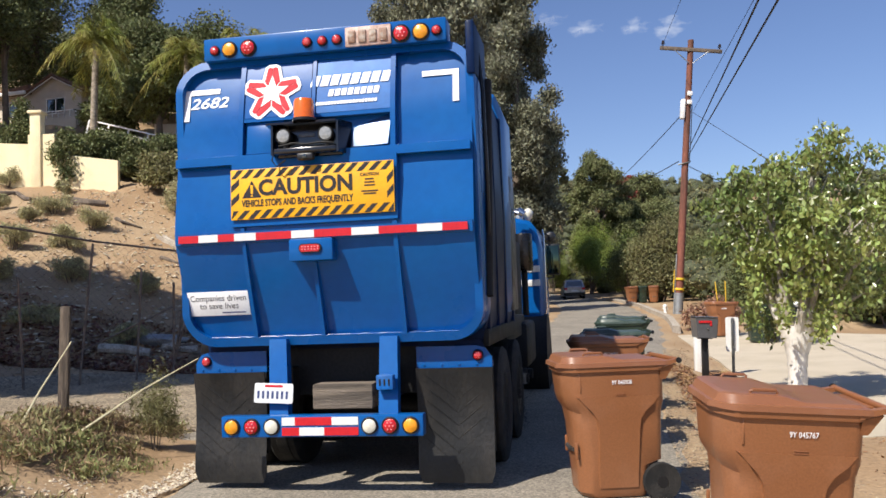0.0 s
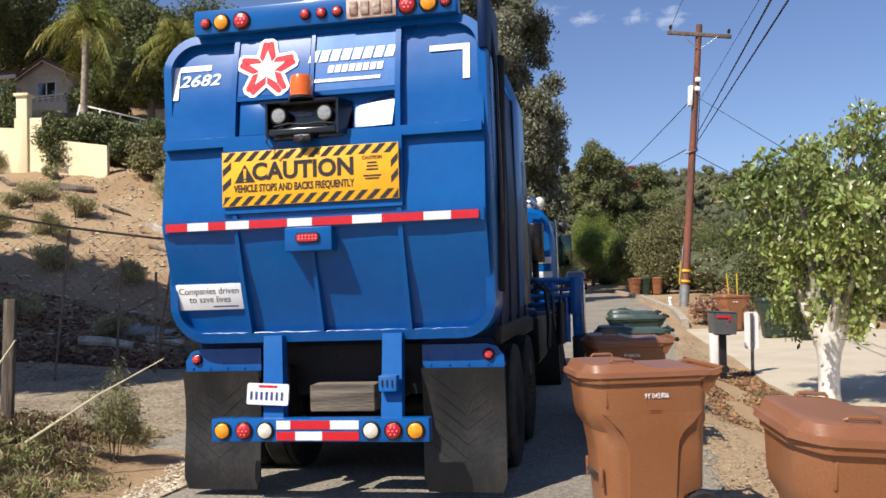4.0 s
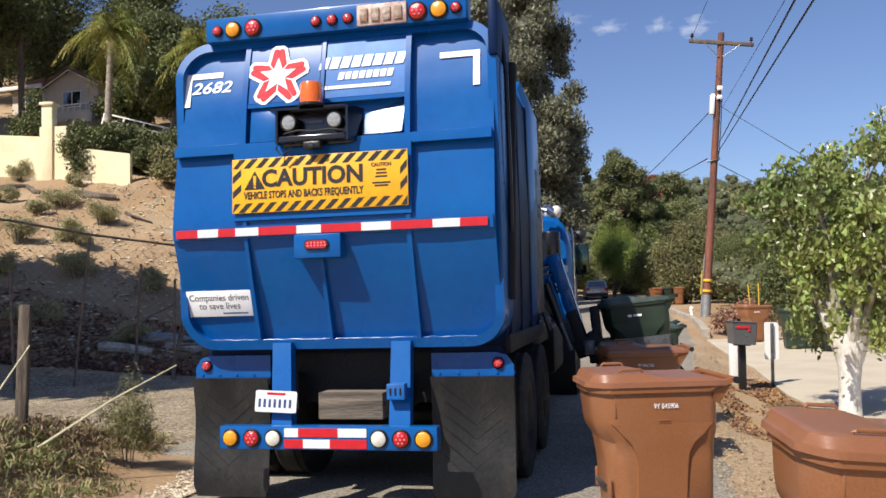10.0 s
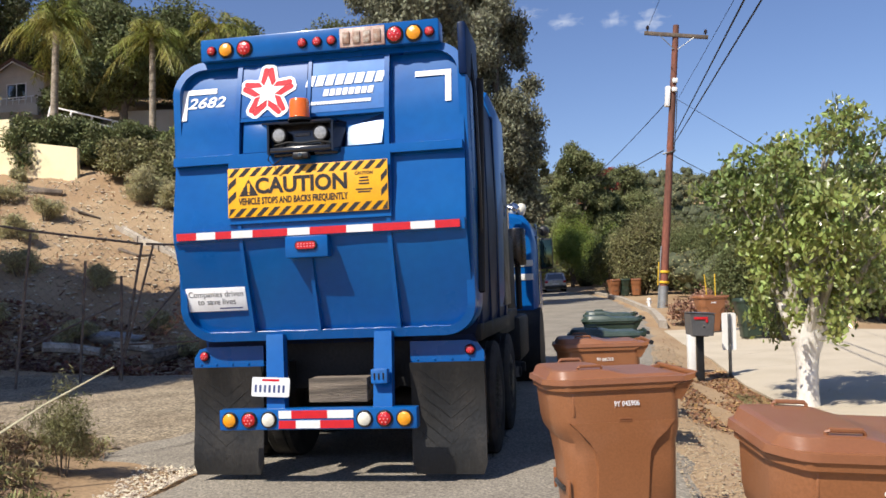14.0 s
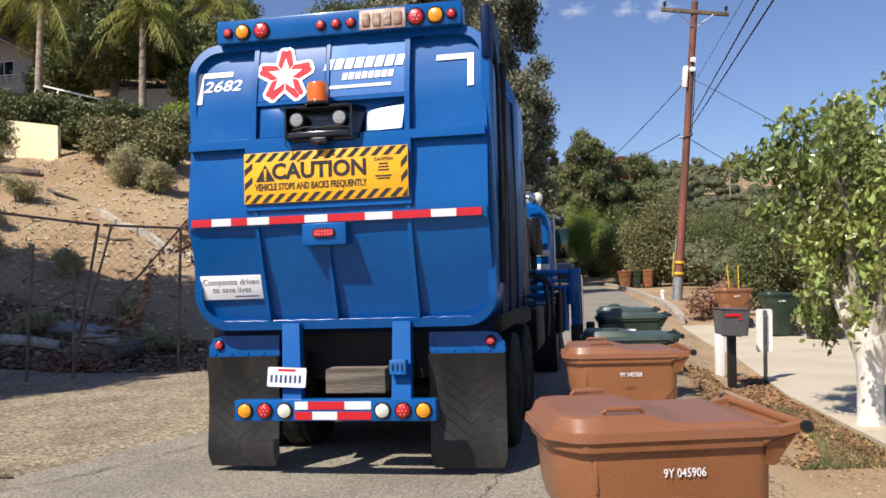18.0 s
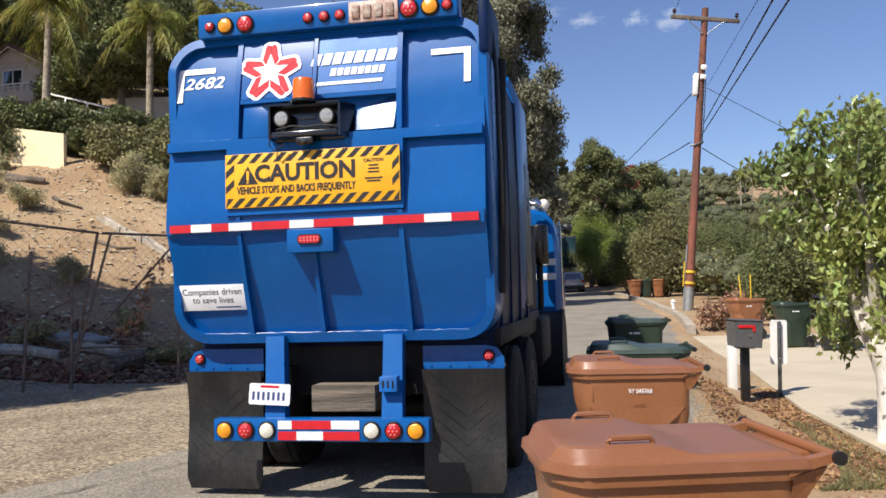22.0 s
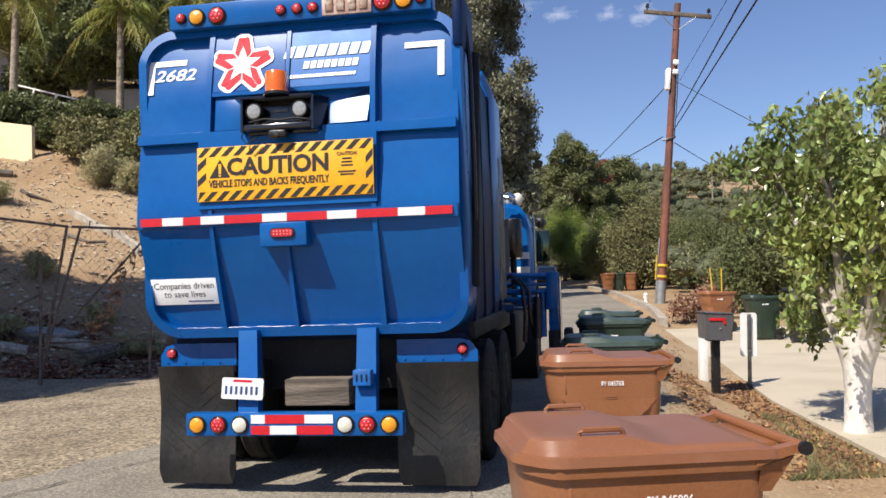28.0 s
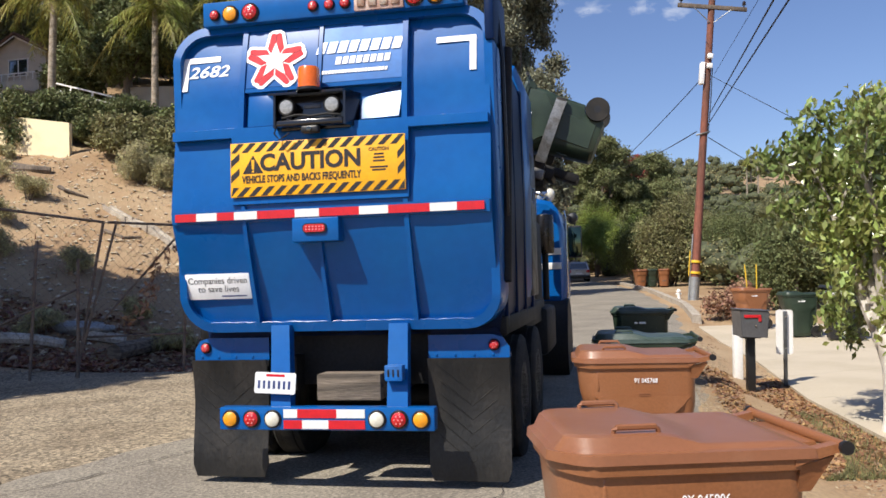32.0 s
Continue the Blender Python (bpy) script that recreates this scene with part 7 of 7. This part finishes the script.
scatter("gravel", "pale gravel on the road shoulder", "gravel", STONE, 12000, lambda a, b: (re_(3 + 17 * b) - 0.25 + 1.5 * a ** 1.6, 3 + 17 * b), 0.011, 61)
scatter("gravel", "pale gravel at the edge of the side drive", "gravel", PALE_STONE, 5500, lambda a, b: (le_(4.5 + 5.5 * b) - 0.85 * a ** 2.2 + 0.15, 4.5 + 5.5 * b), 0.016, 62)
scatter("gravel", "coarse grit on the side drive", "gravel", STONE, 20000, lambda a, b: (-8.5 + 8 * a, 9.0 + 9 * b), 0.011, 63)
scatter("rubble", "stones and rubble on the slope", "rubble", PALE_STONE, 4600, lambda a, b: (-15 + 13 * a, 19.5 + 13 * b), 0.055, 64)
scatter("rubble", "stones at the foot of the slope", "rubble", STONE, 600, lambda a, b: (-9 + 7 * a, 17.4 + 3 * b), 0.06, 65)
scatter("leaf_litter", "dry fallen leaves round the mailbox", "leaf litter", LITTER, 17000, lambda a, b: (2.95 + 1.3 * b + 1.9 * a ** 0.8, 10.4 + 6.1 * b), 0.035, 66, stones=False)
scatter("leaf_litter", "sparse fallen leaves on the shoulder", "leaf litter", LITTER, 2500, lambda a, b: (re_(5 + 20 * b) + 2.2 * a, 5 + 20 * b), 0.024, 67, stones=False)


MULCH = leaf_mat("dark_red_leaf_mulch", (0.26, 0.12, 0.075), (0.15, 0.075, 0.05), 0.5, 0.05)
scatter("leaf_litter", "dark reddish leaf mulch at the foot of the slope", "leaf litter", MULCH, 18000, lambda a, b: (-13 + 12.5 * a, 17.9 + 0.12 * (-13 + 12.5 * a) * -1 - 0.6 + 3.4 * b * b), 0.075, 68, stones=False)
scatter("dry_brush", "broken dry brush and twigs on the slope", "brush", LEAF_DRY, 1800, lambda a, b: (-15 + 13 * a, 19 + 14 * b + 0.6 * math.sin(9 * a)), 0.035, 69, stones=False, long=7, lift=0.02)


def lying(name, label, category, pts, r0, r1, mat, lift=0.05, group=""):
    """A crooked length of wood laid over the ground through the points."""
    return thing(name, label, category, group, bm=new_tube([(x, y, float(height(x, y)) + lift) for x, y in pts], r0, 8, r1), mat=mat)


lying("log", "dark fallen trunk lying on the dirt slope", "log", ((-13.7, 30.9), (-13.2, 30.4), (-12.8, 30.3), (-12.3, 30.45)), 0.2, 0.13, BARK, 0.06)
lying("fallen_branch", "long crooked dead branch on the dirt slope", "branch", ((-18.2, 30.6), (-17.2, 30.6), (-16.4, 30.8), (-15.9, 31.2), (-15.3, 30.6), (-14.9, 30.2)), 0.17, 0.06, BARK, 0.08, "fallen branches")
lying("fallen_branch", "thin dead branch on the dirt slope", "branch", ((-11.3, 28.9), (-10.9, 28.4), (-10.3, 28.6)), 0.07, 0.03, BARK, 0.05, "fallen branches")
lying("fallen_branch", "thin dead branch on the dirt slope", "branch", ((-9.0, 26.6), (-8.3, 26.2), (-7.9, 26.4)), 0.06, 0.03, BARK, 0.05, "fallen branches")


def slope_drain():
    """A pale concrete channel that runs slantwise down the slope."""
    d = thing("slope_drain", "pale concrete drain channel slanting down the slope", "drain")
    ends = ((-9.5, 28.0), (-8.6, 27.4), (-7.8, 26.9), (-6.9, 26.35), (-6.2, 25.9), (-4.6, 25.0))
    for (xa, ya), (xb, yb) in zip(ends, ends[1:]):
        u = Vector((xb - xa, yb - ya)).normalized()
        n = Vector((-u.y, u.x))
        rings = []
        for x, y in ((xa + u.x * 0.02, ya + u.y * 0.02), (xb - u.x * 0.02, yb - u.y * 0.02)):
            z = float(height(x, y))
            rings.append([(x + n.x * o, y + n.y * o, z + h) for o, h in ((-0.15, -0.15), (-0.15, 0.1), (-0.1, 0.1), (-0.07, 0.04), (0.07, 0.04), (0.1, 0.1), (0.15, 0.1), (0.15, -0.15))])
        bm = bmesh.new()
        loft(bm, rings)
        part("channel_length", bm, KERB, d)


slope_drain()


def weeds(name, label, mat, n, area, h, seed, width=0.012):
    rg = np.random.default_rng(seed)
    P = np.array([area(a, b) for a, b in rg.random((n, 2))])
    Z = height(P[:, 0], P[:, 1])
    hh = h * (0.4 + rg.random(n))
    dx, dy = rg.normal(size=n) * hh * 0.4, rg.normal(size=n) * hh * 0.4
    w = width
    ang = rg.random(n) * 6.28
    ux, uy = np.cos(ang) * w, np.sin(ang) * w
    V = np.stack([np.stack([P[:, 0] - ux, P[:, 1] - uy, Z - 0.01], 1), np.stack([P[:, 0] + ux, P[:, 1] + uy, Z - 0.01], 1), np.stack([P[:, 0] + dx, P[:, 1] + dy, Z + hh], 1)], 1).reshape(-1, 3)
    return tagged(new(name, fast_mesh(name, V, np.arange(n * 3).reshape(-1, 3), mat)), label, "weeds", kind="stuff")


weeds("weeds", "low green and dry weeds by the shoulder", LEAF_OLIVE, 4200, lambda a, b: (3.5 + 1.4 * a * a + 0.1 * b * 10, 10.4 + 3.0 * b * b), 0.05, 71, 0.006)
weeds("dry_grass", "dry grass on the slope", LEAF_SAGE, 4500, lambda a, b: (-16 + 14 * a, 18 + 14 * b), 0.09, 72, 0.01)


LEAF_STRAW = leaf_mat("straw_stem", (0.34, 0.23, 0.14), (0.22, 0.13, 0.08), 0.45, 0.1)


def groundcover():
    rg = random.Random(8)
    b = []
    for k in range(90):
        x, y = rg.uniform(-7.5, -2.9), rg.uniform(4.5, 10.0)
        if x > -2.6 - (y - 5) * 0.12:
            continue
        b.append((x, y, float(height(x, y)) + rg.uniform(0.0, 0.16), rg.uniform(0.18, 0.4), rg.uniform(0.18, 0.4), rg.uniform(0.06, 0.16)))
    tagged(new("groundcover", leaf_cloud("groundcover", b, 46000, 0.013, LEAF_ICE, 5.5, -0.7, 0.6, 8)), "succulent groundcover with dry patches", "groundcover", kind="stuff")
    tagged(new("dry_groundcover", leaf_cloud("dry_groundcover", b, 22000, 0.012, LEAF_STRAW, 6.0, -0.3, 0.8, 9)), "dry stems among the groundcover", "groundcover", kind="stuff")


groundcover()
bush("tall feathery weed beside the timber post", -3.0, 8.6, 0.34, 0.85, 5200, 0.006, LEAF_OLIVE, 240, "weeds", core=0.0, name="weed", long=9.0)
lying("log", "bleached log lying at the foot of the slope", "log", ((-8.1, 19.5), (-7.6, 19.7), (-7.0, 19.8)), 0.12, 0.1, PALE_BARK, 0.1, "logs at the slope's foot")
lying("log", "bleached log lying at the foot of the slope", "log", ((-6.9, 20.4), (-6.5, 20.45), (-6.1, 20.5)), 0.13, 0.11, PALE_BARK, 0.11, "logs at the slope's foot")
lying("log", "sawn log with its pale end towards the drive", "log", ((-5.72, 19.0), (-5.5, 19.6), (-5.2, 20.2)), 0.17, 0.15, WEATHERED, 0.15, "logs at the slope's foot")
lying("stick", "dark crooked stick lying on the side drive", "stick", ((-3.52, 9.47), (-3.4, 9.75), (-3.3, 10.0), (-3.05, 10.1)), 0.022, 0.014, BARK, 0.035)
TAR = material("dark_crack_tar", (0.05, 0.042, 0.034), 0.9, vary=0.3, scale=5, fine=60, bump=0.3)


def crack(pts, wide, seed):
    """A ragged crack in the asphalt, as a thin dark ribbon just over it."""
    rc = random.Random(seed)
    fine = []
    for (xa, ya), (xb, yb) in zip(pts, pts[1:]):
        n = max(2, int(math.hypot(xb - xa, yb - ya) / 0.09))
        fine += [(xa + (xb - xa) * k / n + rc.uniform(-0.025, 0.025), ya + (yb - ya) * k / n + rc.uniform(-0.025, 0.025)) for k in range(n)]
    bm = bmesh.new()
    left, right = [], []
    for k, (x, y) in enumerate(fine):
        xa, ya = fine[max(0, k - 1)]
        xb, yb = fine[min(len(fine) - 1, k + 1)]
        d = Vector((xb - xa, yb - ya)).normalized()
        w = wide * rc.uniform(0.25, 1.0) * min(1.0, 0.2 + 4 * min(k, len(fine) - 1 - k) / len(fine))
        z = float(height(x, y)) + 0.034
        left.append(bm.verts.new((x - d.y * w, y + d.x * w, z)))
        right.append(bm.verts.new((x + d.y * w, y - d.x * w, z)))
    for k in range(len(fine) - 1):
        bm.faces.new((left[k], right[k], right[k + 1], left[k + 1]))
    tagged(new("road_crack", finish("road_crack", bm, TAR, 0)), "ragged dark crack in the worn asphalt", "crack", "cracks in the asphalt", "structure")


for k, (pts, wide) in enumerate(((((-2.9, 9.6), (-2.49, 10.14), (-2.28, 10.46), (-2.08, 10.8), (-1.88, 11.09), (-1.6, 11.6), (-1.0, 12.4)), 0.013), (((0.5, 8.2), (0.9, 9.8), (1.0, 11.6), (1.4, 13.4)), 0.008))):
    crack(pts, wide, 300 + k)
bm = bmesh.new()
bmesh.ops.create_icosphere(bm, subdivisions=3, radius=1)
for v in bm.verts:
    w = 1 + 0.3 * noise.noise(v.co * 2.5)
    v.co = Vector((v.co.x * 0.75 * w, v.co.y * 0.3 * w, v.co.z * 0.16 * w))
thing("tarpaulin", "crumpled pale tarpaulin heap by the fence", "tarpaulin", at=pose(-7.1, 20.6, float(height(-7.1, 20.6)) + 0.06, 0, 0, -10), bm=bm, mat=GALV, smooth=70)


# ---- clouds and far skyline ----
def cloud_sheet(name, label, x, y, z, w, h, seed):
    m = bpy.data.materials.new("thin_cloud")
    m.use_nodes = True
    nt = m.node_tree
    node, link = nt.nodes.new, nt.links.new
    tc, n1 = node("ShaderNodeTexCoord"), node("ShaderNodeTexNoise")
    mp = node("ShaderNodeMapping")
    mp.inputs["Location"].default_value = (seed * 3.7, seed * 1.3, 0)
    mp.inputs["Scale"].default_value = (1, 1, 2.0)
    link(tc.outputs["Object"], mp.inputs["Vector"])
    link(mp.outputs[0], n1.inputs["Vector"])
    n1.inputs["Scale"].default_value, n1.inputs["Detail"].default_value = 4.0 / w, 6
    ln = node("ShaderNodeVectorMath")
    ln.operation = "LENGTH"
    sc = node("ShaderNodeMapping")
    sc.inputs["Scale"].default_value = (2 / w, 1, 2 / h)
    link(tc.outputs["Object"], sc.inputs["Vector"])
    link(sc.outputs[0], ln.inputs[0])
    mr = node("ShaderNodeMapRange")
    mr.inputs["From Min"].default_value, mr.inputs["From Max"].default_value = 0.0, 1.0
    mr.inputs["To Min"].default_value, mr.inputs["To Max"].default_value = 0.28, -0.45
    link(ln.outputs["Value"], mr.inputs["Value"])
    ad = node("ShaderNodeMath")
    link(n1.outputs[0], ad.inputs[0])
    link(mr.outputs[0], ad.inputs[1])
    al = node("ShaderNodeMapRange")
    al.inputs["From Min"].default_value, al.inputs["From Max"].default_value = 0.5, 0.95
    al.inputs["To Max"].default_value = 0.75
    link(ad.outputs[0], al.inputs["Value"])
    em, tr, mx = node("ShaderNodeEmission"), node("ShaderNodeBsdfTransparent"), node("ShaderNodeMixShader")
    em.inputs["Color"].default_value, em.inputs["Strength"].default_value = (0.72, 0.76, 0.86, 1), 0.85
    link(al.outputs[0], mx.inputs[0])
    link(tr.outputs[0], mx.inputs[1])
    link(em.outputs[0], mx.inputs[2])
    link(mx.outputs[0], nt.nodes["Material Output"].inputs["Surface"])
    bm = bmesh.new()
    vs = [bm.verts.new(p) for p in ((-w / 2, 0, -h / 2), (w / 2, 0, -h / 2), (w / 2, 0, h / 2), (-w / 2, 0, h / 2))]
    bm.faces.new(vs)
    ob = tagged(new(name, finish(name, bm, m, 0)), label, "cloud", kind="structure")
    ob.matrix_basis = pose(x, y, z)
    ob.visible_shadow = False


cloud_sheet("backdrop_cloud", "thin white cloud wisp in the sky", 255, 1400, 455, 150, 60, 1)
cloud_sheet("backdrop_cloud", "small white cloud puff in the sky", 340, 1400, 455, 110, 70, 2)
cloud_sheet("backdrop_cloud", "thin white cloud wisp in the sky", 400, 1400, 452, 110, 120, 3)
cloud_sheet("backdrop_cloud", "thin white cloud wisp in the sky", 190, 1400, 470, 120, 60, 4)
for x, y, top in ((60.2, 170, 23.5), (61.4, 171, 23.0), (62.4, 170, 25.2)):
    z0 = float(height(x, y))
    palm("far fan palm on the ridge", x, y, z0, top - z0, int(x * 10), 0.1, 1.3, 14)


def far_house():
    """A tiled roof among the trees on the far slope."""
    t = thing("far_house", "distant house with a red tiled roof among trees", "house", at=pose(23.4, 113, 8.0, 0, 0, 8))
    part("wall", new_box((-2.2, -1.5, -3.0), (2.2, 1.5, 3.9), 0.02), HOUSE_WALL, t)
    for sg in (-1, 1):
        bm = bmesh.new()
        loft(bm, [[(-2.6, 0, 4.75), (-2.6, sg * 1.9, 3.75), (-2.6, sg * 1.9, 3.63), (-2.6, 0, 4.6)], [(2.6, 0, 4.75), (2.6, sg * 1.9, 3.75), (2.6, sg * 1.9, 3.63), (2.6, 0, 4.6)]])
        part("roof", bm, RED_TILE, t, smooth=0)
    part("window", new_box((-0.8, -1.54, 2.4), (0.4, -1.48, 3.3), 0.01), GLASS, t)


RED_TILE = material("red_roof_tile", (0.36, 0.11, 0.06), 0.8, vary=0.2, scale=2, fine=8, bump=0.3)
far_house()


# ---- moving things ----
def truck_at(t):
    ts = [r[0] for r in TRUCK_ROWS]
    return pose(*[float(np.interp(t, ts, [r[k] for r in TRUCK_ROWS])) for k in (1, 2)], 0, 0, 0, float(np.interp(t, ts, [r[3] for r in TRUCK_ROWS])))


ARM_Y = 3.98
# seconds, centre of the held cart across and up in the truck's space, tilt towards the truck in degrees
LIFT_D = ((3.9, 2.12, 0.5, 0), (4.4, 2.12, 0.5, 0), (4.8, 2.06, 1.1, 6), (5.2, 1.93, 1.9, 22), (5.5, 1.76, 2.5, 38), (5.8, 1.59, 2.86, 48), (6.1, 1.46, 3.23, 74), (6.4, 1.15, 3.7, 115), (6.75, 0.55, 3.6, 142), (7.6, 0.5, 3.58, 148),
          (8.35, 0.6, 3.6, 142), (8.7, 1.33, 3.62, 105), (9.0, 1.5, 3.36, 70), (9.2, 1.64, 2.95, 47), (9.4, 1.72, 2.5, 35), (9.6, 1.9, 1.9, 25), (9.8, 2.0, 1.45, 14), (10.0, 2.1, 0.95, 5), (10.2, 2.12, 0.5, 0), (10.5, 2.12, 0.5, 0))
LIFT_E = ((17.9, 2.15, 0.5, 0), (18.1, 2.15, 0.55, 1), (18.3, 2.16, 0.95, 7), (18.6, 2.1, 1.36, 13), (18.9, 1.97, 1.8, 20), (19.2, 1.87, 2.27, 30), (19.5, 1.77, 2.66, 39), (19.8, 1.66, 3.12, 60), (20.1, 1.46, 3.47, 85), (20.4, 1.1, 3.7, 116), (20.75, 0.55, 3.6, 142), (21.5, 0.5, 3.58, 148),
          (22.25, 0.6, 3.6, 142), (22.6, 1.27, 3.7, 106), (22.8, 1.37, 3.45, 80), (23.0, 1.48, 3.22, 62), (23.2, 1.64, 2.93, 46), (23.4, 1.8, 2.42, 32), (23.6, 1.94, 1.87, 22), (23.8, 2.03, 1.45, 12), (24.0, 2.14, 0.95, 5), (24.25, 2.15, 0.5, 0), (24.5, 2.15, 0.5, 0),
          (29.4, 2.15, 0.5, 0), (29.6, 2.15, 0.72, 4), (29.9, 2.13, 1.25, 11), (30.2, 2.06, 1.65, 15), (30.8, 2.0, 1.75, 17), (31.0, 1.9, 1.98, 22), (31.4, 1.75, 2.53, 35), (31.8, 1.57, 2.98, 53), (32.0, 1.44, 3.2, 69))
HALF = 0.5
OUT = 0.19


def held(row):
    t, x, z, a = row
    x += OUT * max(0.0, min(1.0, (1.6 - z) / 1.1))
    return pose(x, ARM_Y, z, 0, -a, 0) @ pose(0, 0, -HALF)


def reach(t, x):
    return (t, x - OUT, 0.5, 0)


def motions():
    walk(truck, [(r[0], truck_at(r[0])) for r in TRUCK_ROWS])
    for cart, rows, home in ((cart_d, LIFT_D, D_HOME), (cart_e, LIFT_E, E_HOME)):
        keys = [(0.0, home)]
        first, last = truck_at(rows[0][0]) @ held(rows[0]), rows[-1]
        off = Matrix.Translation(home.translation - first.translation)
        for r in rows:
            low = max(0.0, min(1.0, (1.6 - r[2]) / 1.1))
            keys.append((r[0], Matrix.Translation(off.translation * low) @ truck_at(r[0]) @ held(r)))
        if last[0] < 32:
            keys.append((32.0, keys[-1][1]))
        walk(cart, keys)
    stow, out = 0.95, 2.12
    seq = [reach(0, stow), reach(2.7, stow), reach(3.0, 1.4), reach(3.5, 2.25)] + list(LIFT_D) + [reach(11.1, 2.2), reach(11.6, stow), reach(16.45, stow), reach(17.0, 2.1), reach(17.35, 2.3)] + [r for r in LIFT_E if r[0] < 25] + \
          [reach(24.9, 1.9), reach(25.4, stow), reach(26.9, stow), reach(27.3, 1.75), reach(27.8, 2.3)] + [r for r in LIFT_E if r[0] > 28]
    walk(gripper, [(r[0], held(r)) for r in seq])
    legs, rows = [], []
    for r in seq:
        foot = held(r) @ Vector((-0.62, 0, 0.54))
        turn = float(np.interp(r[3], (0, 5, 13, 22, 40, 78, 150), (0, 17, 24, 30, 52, 100, 128)))
        up = radians(90 + turn)
        head = foot + Vector((math.cos(up), 0, math.sin(up))) * 1.02
        legs.append((r[0], pose(foot.x, ARM_Y, foot.z, 0, -turn, 0)))
        d = head - Vector((0.35, head.y, 1.6))
        ang = math.degrees(math.atan2(d.z, max(d.x, 0.3)))
        rows.append((r[0], pose(head.x, ARM_Y, head.z, 0, -ang, 0)))
    walk(leg, legs)
    walk(boom, rows)


motions()
